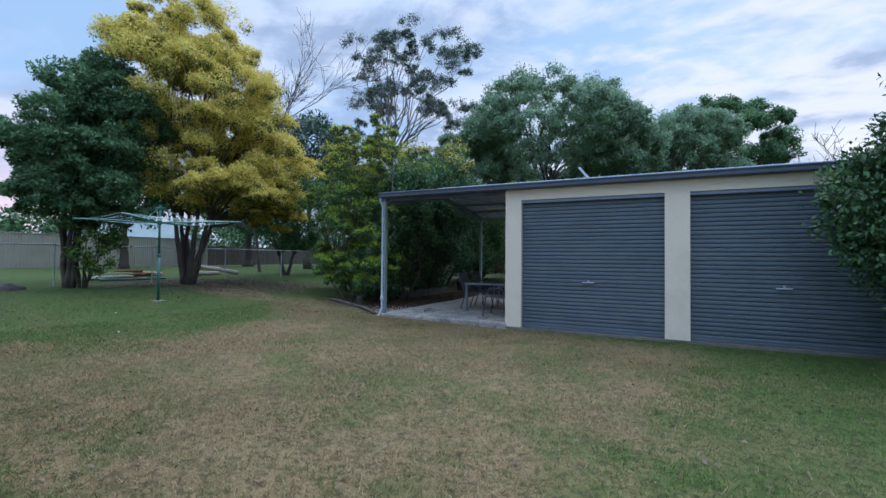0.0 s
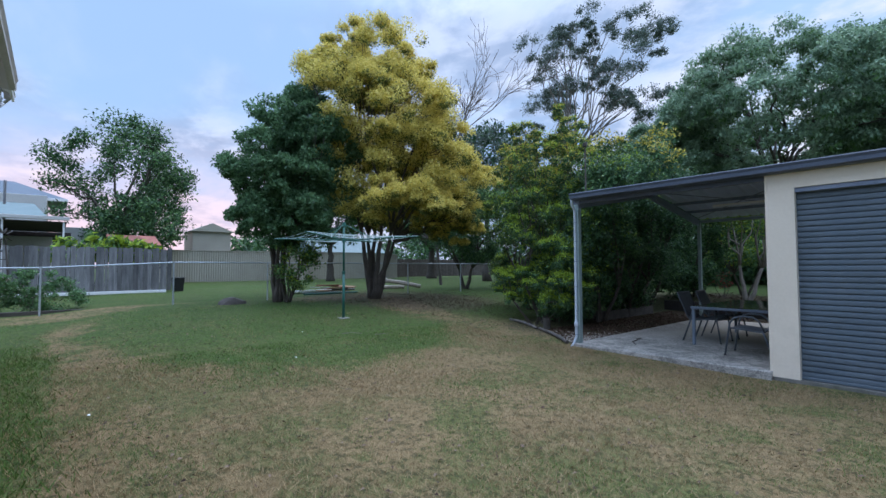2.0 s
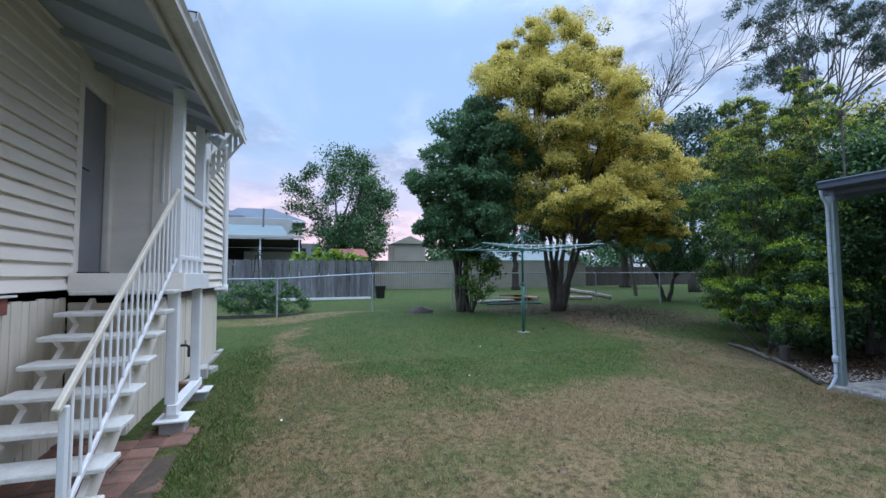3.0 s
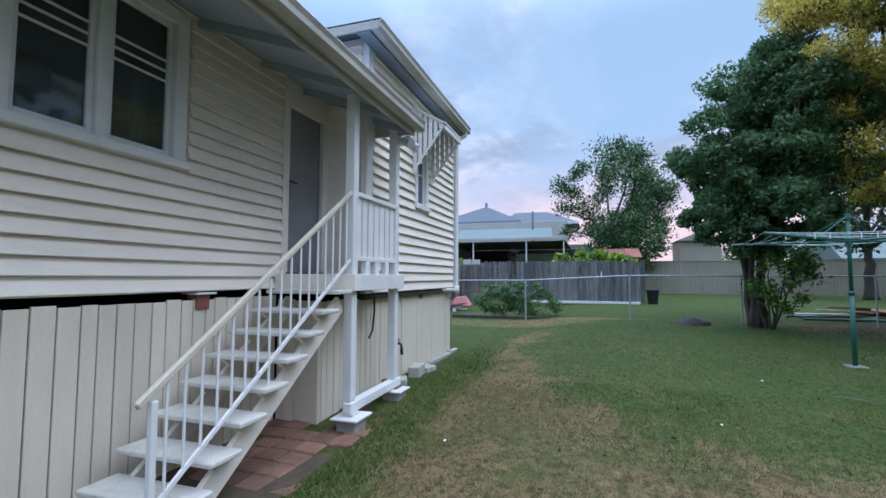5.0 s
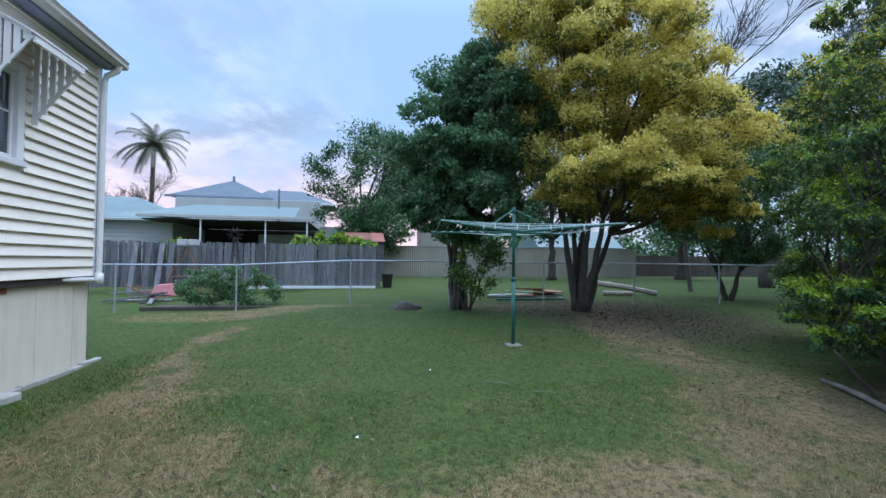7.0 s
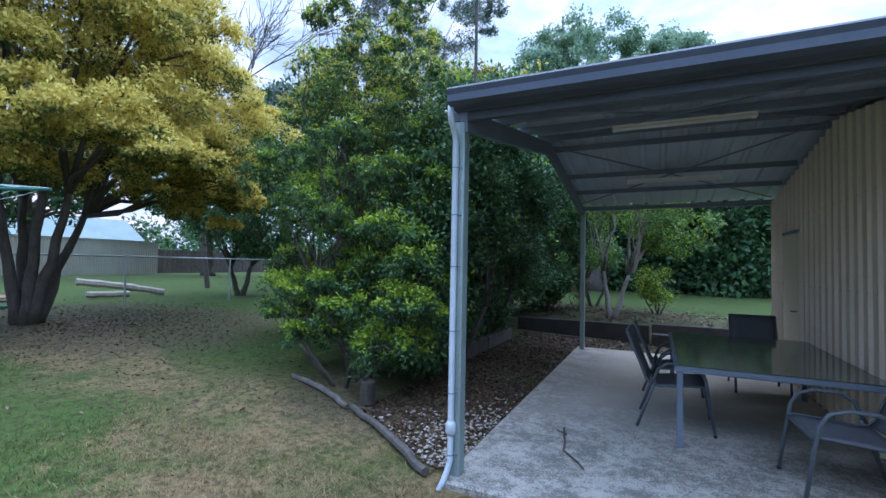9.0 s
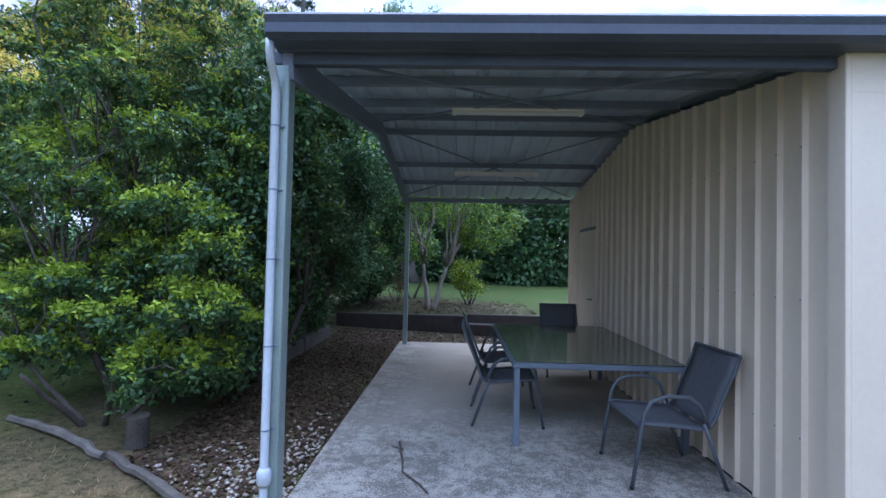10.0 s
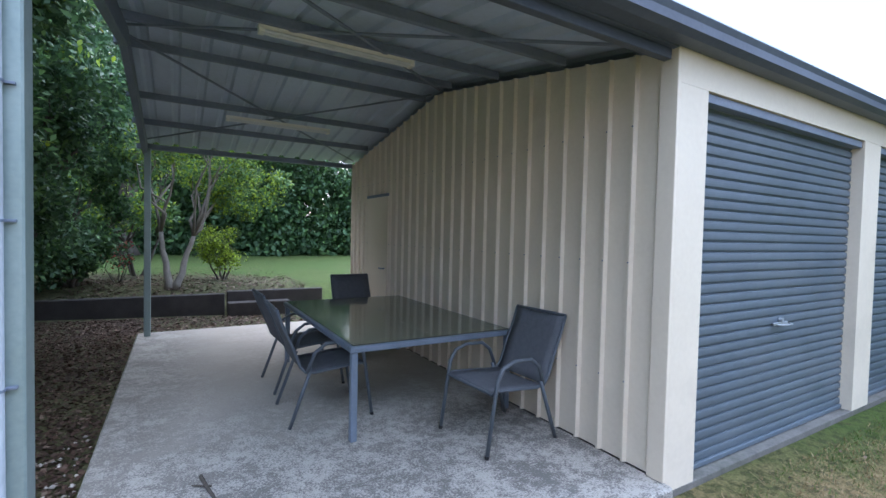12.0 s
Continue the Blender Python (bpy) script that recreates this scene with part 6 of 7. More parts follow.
def neighbour_house():
    h = thing("neighbour_house", "cream weatherboard neighbour house with pale green and grey roofs and patio", "house")
    # low part with pale green hip roof
    Shape().box(-36, -30.0, -16, -5.6, 0.5, 3.75, 0.01).done("wall", M_PALEWALL, h)
    for z in np.arange(0.7, 3.7, 0.2):
        Shape().prism([(-5.6, z), (-5.57, z), (-5.595, z + 0.19), (-5.6, z + 0.19)], "x", -36, -30).done("weatherboard", M_PALEWALL, h)
        Shape().prism([(-30, z), (-29.97, z), (-29.995, z + 0.19), (-30, z + 0.19)], "y", -16, -5.6).done("weatherboard", M_PALEWALL, h)
    r = Shape().add([(-36.4, -5.2, 3.8), (-29.6, -5.2, 3.8), (-29.6, -16, 3.8), (-36.4, -16, 3.8), (-33, -8.6, 5.3), (-33, -16, 5.3)], [(0, 1, 4), (1, 2, 5, 4), (3, 0, 4, 5), (0, 3, 2, 1)])
    r.done("roof", M_ROOFTEAL, h)
    Shape().box(-29.62, -29.5, -16, -5.15, 3.7, 3.82, 0.01).done("gutter", M_PALEWALL, h)
    # skillion over the patio
    Shape().add([(-35, -6.2, 5.2), (-35, 0.2, 5.2), (-27.9, 0.8, 3.95), (-27.9, -6.4, 3.95)], [(0, 1, 2, 3)]).done("patio_roof", M_ROOFTEAL, h)
    Shape().box(-27.95, -27.75, -6.4, 1.6, 3.78, 3.93, 0.01).done("patio_gutter", M_PALEWALL, h)
    Shape().box(-34.9, -27.96, -6.2, 1.5, 3.66, 3.72, 0.01).done("patio_ceiling", M_DARKWOOD, h)
    for y in (-3.6, -0.6, 1.4):
        Shape().box(-27.985, -27.915, y - 0.035, y + 0.035, 0.6, 3.72, 0.005).done("patio_post", M_WHITE, h)
    Shape().box(-35.2, -35.0, -6, 1.8, 0.5, 3.66, 0.01).done("wall", M_DARKWOOD, h)
    Shape().box(-35, -33.2, -2.0, 1.0, 0.5, 3.3, 0.01).done("inner_wall", M_PALEWALL, h)
    # tall main roofs behind
    Shape().box(-52, -45, -11, 0.6, 0.5, 6.9, 0.02).done("wall", M_PALEWALL, h)
    Shape().add([(-53, -12.2, 7.2), (-46.2, -12.2, 7.2), (-46.2, -3.6, 7.2), (-53, -3.6, 7.2), (-49.4, -7.6, 9.15)], [(0, 1, 4), (1, 2, 4), (2, 3, 4), (3, 0, 4), (0, 3, 2, 1)]).done("roof", M_ROOFGREY, h)
    Shape().add([(-53, -6, 6.85), (-46.0, -6, 6.85), (-46.0, 1.8, 6.85), (-53, 1.8, 6.85), (-49.4, -4.5, 8.35), (-49.4, -1.4, 8.35)], [(0, 1, 4), (1, 2, 5, 4), (2, 3, 5), (3, 0, 4, 5), (0, 3, 2, 1)]).done("roof", M_ROOFGREY, h)
    Shape().box(-46.1, -45.9, -12.2, -3.6, 7.05, 7.22, 0.01).done("gutter", M_DARKSTEEL, h)
    Shape().box(-45.95, -45.8, -3.6, 1.8, 6.65, 6.85, 0.01).done("gutter", M_WHITE, h)
    Shape().tube([(-33.5, -0.9, 3.8), (-33.5, -0.9, 6.15)], 0.06, 8).done("flue", M_TIMBER, h)
    Shape().box(-41, -38, 1.2, 2.9, 0.5, 4.2, 0.02).done("annex", M_PALEWALL, h)
    Shape().tube([(-49.4, -7.6, 9.05), (-49.4, -7.6, 9.55)], 0.12, 6).done("finial", M_DARKSTEEL, h)


neighbour_house()
rs = thing("rusty_shed", "small garden shed with rusty red iron roof", "shed")
Shape().box(-31.6, -29.8, 3.4, 5.4, 0.5, 2.85, 0.01).done("wall", M_TIMBER, rs)
for y in (3.2, 3.95, 4.7):
    Shape().prism([(-29.5, 2.85), (-31.8, 3.45), (-31.8, 3.42), (-29.5, 2.82)], "y", y, y + 0.74).done("roof_sheet", M_RUST, rs)


# ---- grass, litter and small things ----
def blades(name, label, rng, pts, hmin, hmax, width, mats, fm, lean=0.5, kind="stuff", category="grass"):
    n = len(pts)
    z = ground_z(pts[:, 0], pts[:, 1])
    an = rng.uniform(0, 2 * np.pi, n)
    side = np.stack([np.cos(an), np.sin(an), np.zeros(n)], 1) * (width * (0.6 + 0.8 * rng.random(n)))[:, None]
    h = rng.uniform(hmin, hmax, n)
    ld = rng.normal(size=(n, 2)) * lean
    b = np.stack([pts[:, 0], pts[:, 1], z - 0.01], 1)
    tip = b + np.stack([ld[:, 0] * h, ld[:, 1] * h, h + 0.01], 1)
    v = np.empty((n, 4, 3))
    v[:, 0], v[:, 1] = b - side, b + side
    v[:, 2], v[:, 3] = tip + side * 0.25, tip - side * 0.25
    holder = thing(name, label, category, kind=kind)
    leaf_object("blades", v.reshape(-1, 3), mats, fm, holder)


def greenness(x, y):
    """1 where the lawn is lush: round the line, along the house, by the garage end, far off."""
    def patch(cx, cy, rx, ry, turn, power=3):
        c, s = math.cos(radians(turn)), math.sin(radians(turn))
        u, v = ((x - cx) * c + (y - cy) * s) / rx, (-(x - cx) * s + (y - cy) * c) / ry
        return smooth01(1.3, 0.75, np.abs(u) ** power + np.abs(v) ** power)
    dry = np.maximum(np.maximum(patch(-4.6, 4.5, 8.0, 4.6, -16), 0.7 * patch(-11.0, 8.7, 5.4, 0.85, -20)), patch(-9.4, 2.2, 5.2, 1.7, -4))
    return 1 - dry * (1 - 0.95 * np.maximum(np.maximum(patch(-12.2, 5.0, 4.9, 3.6, 0, 2), 0.85 * patch(2.5, 5.0, 2.7, 6.5, -10)), 0.6 * patch(-7.0, 0.6, 6.5, 0.55, 0)))


G_GREEN = leaf_material("green_grass_blade", (0.037, 0.078, 0.011), (0.102, 0.172, 0.030), 0.6, 0.25)
G_DRY = leaf_material("straw_grass_blade", (0.175, 0.118, 0.055), (0.375, 0.272, 0.145), 0.7, 0.2)
rng = np.random.default_rng(60)
pts = []
for cx0, cx1, cy0, cy1, dens in ((-9.5, 3.0, 0.2, 8.4, 2000), (-15.5, -9.5, 0.3, 9.0, 420), (-9.4, -6.4, 8.4, 9.6, 500)):
    n = int((cx1 - cx0) * (cy1 - cy0) * dens)
    pts.append(np.stack([rng.uniform(cx0, cx1, n), rng.uniform(cy0, cy1, n)], 1))
pts = np.concatenate(pts)
keep = ~((pts[:, 0] < -5.5) & (pts[:, 0] > -7.1) & (pts[:, 1] < 0.6))
keep &= ~((pts[:, 1] > 8.46) & (pts[:, 0] > -6.35))
keep &= ~((pts[:, 1] > 8.62 - 0.52 * (pts[:, 0] + 6.5)) & (pts[:, 0] < -6.3))
pts = pts[keep]
nz = np.array([noise.noise((p[0] * 0.9, p[1] * 0.9, 3.0)) + 0.6 * noise.noise((p[0] * 3.1, p[1] * 3.1, 9.0)) for p in pts])
gr = greenness(pts[:, 0] + nz * 0.35, pts[:, 1] + nz * 0.35)
fm = (rng.random(len(pts)) > 0.1 + 0.88 * gr + 0.75 * nz).astype(int)
blades("lawn_grass", "short mown green and straw-dry grass blades", rng, pts, 0.012, 0.034, 0.0032, [G_GREEN, G_DRY], fm, 0.9)
# dry flattened straw lying on the bare parts
straw = np.stack([rng.uniform(-10.5, 1.5, 60000), rng.uniform(1.0, 8.4, 60000)], 1)
sn = np.array([noise.noise((p[0] * 2.3, p[1] * 2.3, 5.0)) + 0.5 * noise.noise((p[0] * 6.1, p[1] * 6.1, 2.0)) for p in straw])
straw = straw[(sn > 0.06) & (greenness(straw[:, 0], straw[:, 1]) < 0.45)]
blades("dry_straw", "flattened dry straw tufts over the worn lawn", rng, straw, 0.012, 0.028, 0.0034, [G_DRY], None, 2.2)
# lush weeds along the house foot
n = 6000
wx = rng.uniform(-12.2, -3.0, n); wy = 0.75 + rng.normal(size=n) * 0.24 + 0.25 * np.sin(wx * 2.3) * 0.3
ok = ~((wx > -7.0) & (wx < -4.6) & (wy < 0.62)) & (wy > 0.08)
blades("house_weeds", "lush green weeds along the foot of the house", rng, np.stack([wx[ok], wy[ok]], 1), 0.015, 0.06, 0.0055, [G_GREEN], None, 0.9, category="weeds")


def scatter_litter(name, label, rng, n, region, size, mats, weights, category, lift=0.006):
    x, y = region(rng, n)
    z = np.array([float(ground_z(a, b)) for a, b in zip(x, y)]) + lift
    c = np.stack([x, y, z], 1)
    an = rng.uniform(0, 2 * np.pi, len(x))
    al = np.stack([np.cos(an), np.sin(an), rng.normal(size=len(x)) * 0.25], 1)
    sd = np.stack([-np.sin(an), np.cos(an), rng.normal(size=len(x)) * 0.25], 1)
    s = size * (0.6 + 0.8 * rng.random(len(x)))[:, None]
    v = np.empty((len(x), 4, 3))
    v[:, 0], v[:, 2] = c - al * s * 0.5, c + al * s * 0.5
    v[:, 1], v[:, 3] = c + sd * s * 0.25 + (0, 0, 0.01), c - sd * s * 0.25 + (0, 0, 0.004)
    h = thing(name, label, category, kind="stuff")
    leaf_object("leaves", v.reshape(-1, 3), mats, np.searchsorted(np.cumsum(weights), rng.random(len(x))).clip(0, len(mats) - 1), h)


D_BROWN = leaf_material("brown_fallen_leaf", (0.028, 0.016, 0.011), (0.095, 0.055, 0.036), 0.8, 0.1)
D_PALE = leaf_material("pale_fallen_leaf", (0.08, 0.052, 0.037), (0.22, 0.155, 0.112), 0.8, 0.1)


def bed_region(rng, n):
    x = rng.uniform(-7.7, -6.32, n * 2); y = rng.uniform(8.7, 16.0, n * 2)
    ok = y > 8.72 - 0.52 * (x + 6.5)
    return x[ok][:n], y[ok][:n]


def under_region(rng, n):
    return -14.3 + rng.normal(size=n) * 1.7, 10.8 + rng.normal(size=n) * 1.6


def back_region(rng, n):
    return rng.uniform(-7.6, -3.3, n), 16.5 + np.abs(rng.normal(size=n)) * 1.7


scatter_litter("bed_litter", "brown and pale fallen leaves over the garden bed", rng, 13000, bed_region, 0.045, [D_BROWN, D_PALE], [0.9, 0.1], "leaf litter")
scatter_litter("tree_litter", "brown fallen leaves under the golden tree", rng, 4500, under_region, 0.045, [D_BROWN, D_PALE], [0.7, 0.3], "leaf litter")
scatter_litter("back_litter", "brown fallen leaves behind the low timber edge", rng, 3000, back_region, 0.07, [D_BROWN, D_PALE], [0.6, 0.4], "leaf litter")
scatter_litter("slab_edge_litter", "fallen leaves between slab and low timber edge", rng, 2400, lambda r, n: (r.uniform(-7.0, -3.3, n), r.uniform(14.63, 16.05, n)), 0.07, [D_BROWN, D_PALE], [0.6, 0.4], "leaf litter")

scatter_litter("lawn_leaves", "small brown fallen leaves scattered over the lawn", rng, 1500, lambda r, n: (r.uniform(-13, 1.5, n), r.uniform(1.2, 8.3, n)), 0.04, [D_BROWN, D_PALE], [0.5, 0.5], "leaf litter", 0.02)
scatter_litter("path_leaves", "fallen leaves on the grass beside the garden bed", rng, 1100, lambda r, n: (r.uniform(-15, -8.5, n), r.uniform(8.0, 12.5, n)), 0.045, [D_BROWN, D_PALE], [0.5, 0.5], "leaf litter", 0.012)

# pale pebbles at the slab corner
pb = thing("pebbles", "pale decorative pebbles between the bed edge and the slab", "pebbles", kind="stuff")
ps = Shape()
for i in range(620):
    y = 8.75 + abs(rng.normal()) * 0.85
    x = -6.33 - abs(rng.normal()) * (0.18 + 0.30 * max(0, 1 - abs(y - 9.4)))
    if y < 8.74 - 0.52 * (x + 6.5) or y > 12.5:
        continue
    r = rng.uniform(0.012, 0.028); q = rng.uniform(0, 3.1); g = float(ground_z(x, y)) + r * 0.3
    cs, sn = math.cos(q) * r, math.sin(q) * r
    ps.add([(x + cs, y + sn, g), (x - sn * 0.7, y + cs * 0.7, g), (x - cs, y - sn, g), (x + sn * 0.7, y - cs * 0.7, g), (x, y, g + r * 0.55), (x + cs * 0.1, y, g - r * 0.5)],
           [(0, 1, 4), (1, 2, 4), (2, 3, 4), (3, 0, 4), (1, 0, 5), (2, 1, 5), (3, 2, 5), (0, 3, 5)])
ps.done("stones", M_STONE, pb, smooth=True)

# timber edging of the bed
def rough_log(name, label, pts, r, mat, category="edging", group="", flat=0.75, seed=1):
    rg = np.random.default_rng(seed)
    fine = []
    for a, b in zip(pts, pts[1:]):
        for k in range(5):
            t = k / 5
            fine.append((a[0] + (b[0] - a[0]) * t + rg.normal() * 0.012, a[1] + (b[1] - a[1]) * t + rg.normal() * 0.012, a[2] + (b[2] - a[2]) * t + rg.normal() * 0.006))
    fine.append(pts[-1])
    ob = Shape().tube(fine, [r * rg.uniform(0.85, 1.1) for _ in fine], 7).done(name, mat, smooth=False)
    return tagged(ob, label, category, group)


for i, (p, q) in enumerate((((-9.05, 9.95), (-7.8, 9.42)), ((-7.78, 9.45), (-6.45, 8.58)))):
    rough_log("edging_timber", "weathered grey timber log edging the garden bed", [(p[0], p[1], float(ground_z(*p)) + 0.03), ((p[0] + q[0]) / 2, (p[1] + q[1]) / 2 + 0.03, float(ground_z(*p)) + 0.025), (q[0], q[1], float(ground_z(*q)) + 0.03)], 0.034, M_EDGETIMBER, group="bed edging", seed=70 + i)
st = Shape().tube([(-7.74, 9.68, 0.1), (-7.73, 9.67, 0.3), (-7.72, 9.66, 0.46)], [0.085, 0.08, 0.078], 12).done("timber_stump", M_SLEEPER)
tagged(st, "short upright weathered timber stump in the bed", "stump")
for y in (11.85, 13.35):
    s = Shape().box(-7.80, -7.66, y, y + 1.48, 0.1, 0.44, 0.018).done("bed_sleeper", M_SLEEPER)
    tagged(s, "old timber sleeper retaining the raised shrub bed", "sleeper", "bed sleepers")
pk = Shape().box(-7.66, -7.58, 11.6, 11.7, 0.08, 0.5, 0.01).done("sleeper_peg", M_SLEEPER)
tagged(pk, "upright timber peg against the bed sleepers", "peg")
for x0, x1, y, z1 in ((-7.9, -5.05, 16.1, 0.53), (-5.0, -3.2, 16.25, 0.55)):
    s = Shape().box(x0, x1, y, y + 0.12, 0.05, z1, 0.015).done("low_sleeper", M_DARKWOOD)
    tagged(s, "dark stained low sleeper wall behind the slab", "sleeper", "back sleepers")
s = Shape().box(-5.0, -3.9, 15.98, 16.24, 0.05, 0.36, 0.012).done("sleeper_step", M_DARKWOOD)
tagged(s, "dark timber step against the low sleeper wall", "step")

# twig on the slab, twigs and pale scraps on the lawn
def twig(pts, r, mat, label):
    ob = Shape().tube(pts, [r * (1 - 0.5 * i / len(pts)) for i in range(len(pts))], 6).done("twig", mat)
    return tagged(ob, label, "twig")


twig([(-5.69, 9.95, 0.212), (-5.66, 9.78, 0.214), (-5.62, 9.6, 0.21), (-5.60, 9.42, 0.213), (-5.46, 9.25, 0.211), (-5.40, 9.14, 0.21)], 0.011, M_BARK, "thin forked dark twig lying on the slab")
twig([(-5.64, 9.8, 0.212), (-5.74, 9.86, 0.212)], 0.007, M_BARK, "short dark twig lying on the slab")
for (x, y), (u, v) in (((-9.6, 5.5), (-9.4, 5.85)), ((-9.15, 6.0), (-9.05, 6.25))):
    twig([(x, y, float(ground_z(x, y)) + 0.02), ((x + u) / 2, (y + v) / 2 + 0.02, float(ground_z(x, y)) + 0.035), (u, v, float(ground_z(u, v)) + 0.02)], 0.006, M_TANBARK, "pale dry twig lying on the lawn")
for x, y in ((-7.02, 1.42), (-8.2, 3.98), (-10.18, 4.94)):
    g = float(ground_z(x, y)) + 0.018
    s = Shape().add([(x - 0.018, y - 0.012, g), (x + 0.017, y - 0.01, g + 0.004), (x + 0.02, y + 0.012, g), (x - 0.012, y + 0.014, g + 0.007), (x, y, g + 0.013)], [(0, 1, 4), (1, 2, 4), (2, 3, 4), (3, 0, 4), (3, 2, 1, 0)]).done("paper_scrap", M_WHITE)
    tagged(s, "small crumpled white scrap on the lawn", "scrap", "lawn scraps")

# ---- round the foot of the house ----
pv = thing("paver_path", "uneven worn red brick pavers at the foot of the stairs", "paving", kind="structure")
Shape().box(-7.12, -4.98, -0.53, 0.60, -0.02, float(ground_z(-6.0, 0.0)) + 0.008, 0.02).done("paver_bedding", M_SOIL, pv, "dark damp dirt between the pavers")
for i in range(9):
    for j in range(5):
        x, y = -7.0 + i * 0.235, -0.42 + j * 0.235
        if rng.random() < 0.03 or (j == 4 and rng.random() < 0.3):
            continue
        g = float(ground_z(x, y)) + rng.uniform(-0.003, 0.006)
        m = pose(x + rng.normal() * 0.008, y + rng.normal() * 0.008, g, rng.normal() * 1.3, rng.normal() * 1.3, rng.normal() * 2.5)
        Shape().box(-0.1155, 0.1155, -0.1155, 0.1155, -0.04, 0.014, 0.012, m).done("paver", M_BRICK, pv)


def loose_block(x, y, w, d, h, turn, mat, label, tip=0):
    g = float(ground_z(x, y))
    ob = Shape().box(-w / 2, w / 2, -d / 2, d / 2, 0, h, 0.012).done("loose_block", mat)
    ob.matrix_basis = pose(x, y, g - 0.01, tip, 0, turn)
    tagged(ob, label, "block", "loose blocks")


loose_block(-9.42, 0.20, 0.40, 0.17, 0.17, 8, M_BLOCK, "grey concrete block lying against the house wall")
loose_block(-9.80, 0.24, 0.30, 0.16, 0.09, -10, M_BLOCK, "grey concrete block lying against the house wall")
loose_block(-8.78, 0.2, 0.30, 0.2, 0.10, 20, M_BLOCK, "broken concrete block beside the house wall", 6)
loose_block(-8.5, -0.05 + 0.22, 0.2, 0.12, 0.14, 70, M_BRICK, "worn brick standing beside the pier")
loose_block(-7.55, 0.25, 0.3, 0.14, 0.08, 5, M_BRICK, "worn brick lying under the landing")
for k in range(9):
    x = -9.95 - k * 0.24
    g = float(ground_z(x, 0.1))
    b = Shape().box(x - 0.115, x + 0.115, 0.02, 0.11, g - 0.05, g + 0.045 + rng.uniform(0, 0.02), 0.01).done("edging_brick", M_BLOCK)
    tagged(b, "pale brick edging along the foot of the house", "brick", "house edging bricks")

tap = thing("garden_tap", "dark brass garden tap on the house skirting", "tap")
Shape().tube([(-9.05, 0.0, 0.76), (-9.05, 0.07, 0.76), (-9.05, 0.10, 0.74), (-9.05, 0.105, 0.69)], 0.019, 8).done("spout", M_BLACK, tap)
Shape().tube([(-9.05, 0.06, 0.76), (-9.05, 0.06, 0.82)], 0.01, 8).box(-9.08, -9.02, 0.05, 0.07, 0.815, 0.83, 0.003).done("spindle", M_DARKSTEEL, tap)
Shape().tube([(-9.05, 0.105, 0.69), (-9.05, 0.11, 0.60)], 0.024, 8).done("hose_fitting", M_BLACK, tap)
cable = Shape().tube([(-8.12, 0.12, 1.50), (-8.13, 0.12, 1.3), (-8.12, 0.1, 1.05), (-8.1, 0.06, 0.95)], 0.012, 6).done("hanging_cable", M_BLACK)
tagged(cable, "short black cable hanging under the landing", "cable")
sl_ = thing("security_light", "white twin-head security light on the porch post", "light fitting")
Shape().box(-8.20, -8.10, 0.42, 0.48, 3.42, 3.54, 0.01).done("mount", M_WHITE, sl_)
for dx in (-0.08, 0.07):
    Shape().tube([(-8.15 + dx * 0.4, 0.47, 3.47), (-8.15 + dx, 0.54, 3.45), (-8.15 + dx * 1.5, 0.64, 3.39)], [0.022, 0.05, 0.062], 12).done("lamp_head", M_PVC, sl_)

# ---- yard behind the pipe fence ----
bedb = thing("raised_bed", "low timber-edged vegetable bed full of green plants", "garden bed")
Shape().box(-17.25, -17.15, -1.6, 2.0, 0.2, 0.52, 0.012).done("edge_board", M_SLEEPER, bedb)
Shape().box(-18.5, -17.25, 1.92, 2.0, 0.2, 0.50, 0.012).done("edge_board", M_SLEEPER, bedb)
Shape().box(-18.5, -17.25, -1.6, 1.9, 0.2, 0.44, 0.02).done("soil", M_SLEEPER, bedb)
tree("bed_plants", "bushy green plants with pale flowers in the raised bed", (-17.8, 0.2), 0.3, 0.015,
     [(0, 0.9, 0.45, 0.45, 0.75, 0.4, 34, 0.2, 0), (0, -0.4, 0.5, 0.45, 0.8, 0.45, 36, 0.2, 0), (0.1, 0.2, 0.85, 0.35, 1.2, 0.35, 26, 0.14, 0)], [L_MID, L_TEAL, L_PETAL], 120, 0.07, M_BARK, 80, weights=[0.45, 0.525, 0.025], stems=5, spread=0.4, count=12, shell=0.2, category="plants")
bm = bmesh.new(); bmesh.ops.create_icosphere(bm, subdivisions=2, radius=1.0)
for v in bm.verts:
    k = 1 + 0.18 * noise.noise(v.co * 1.7)
    v.co = Vector((v.co.x * 0.34 * k, v.co.y * 0.42 * k, max(v.co.z, -0.3) * 0.26 * k))
me = bpy.data.meshes.new("field_stone"); bm.to_mesh(me); bm.free(); me.materials.append(M_ROCK)
rock = new("field_stone", me); rock.location = (-15.9, 5.2, 0.50)
tagged(rock, "dark rounded stone half sunk in the lawn", "stone")

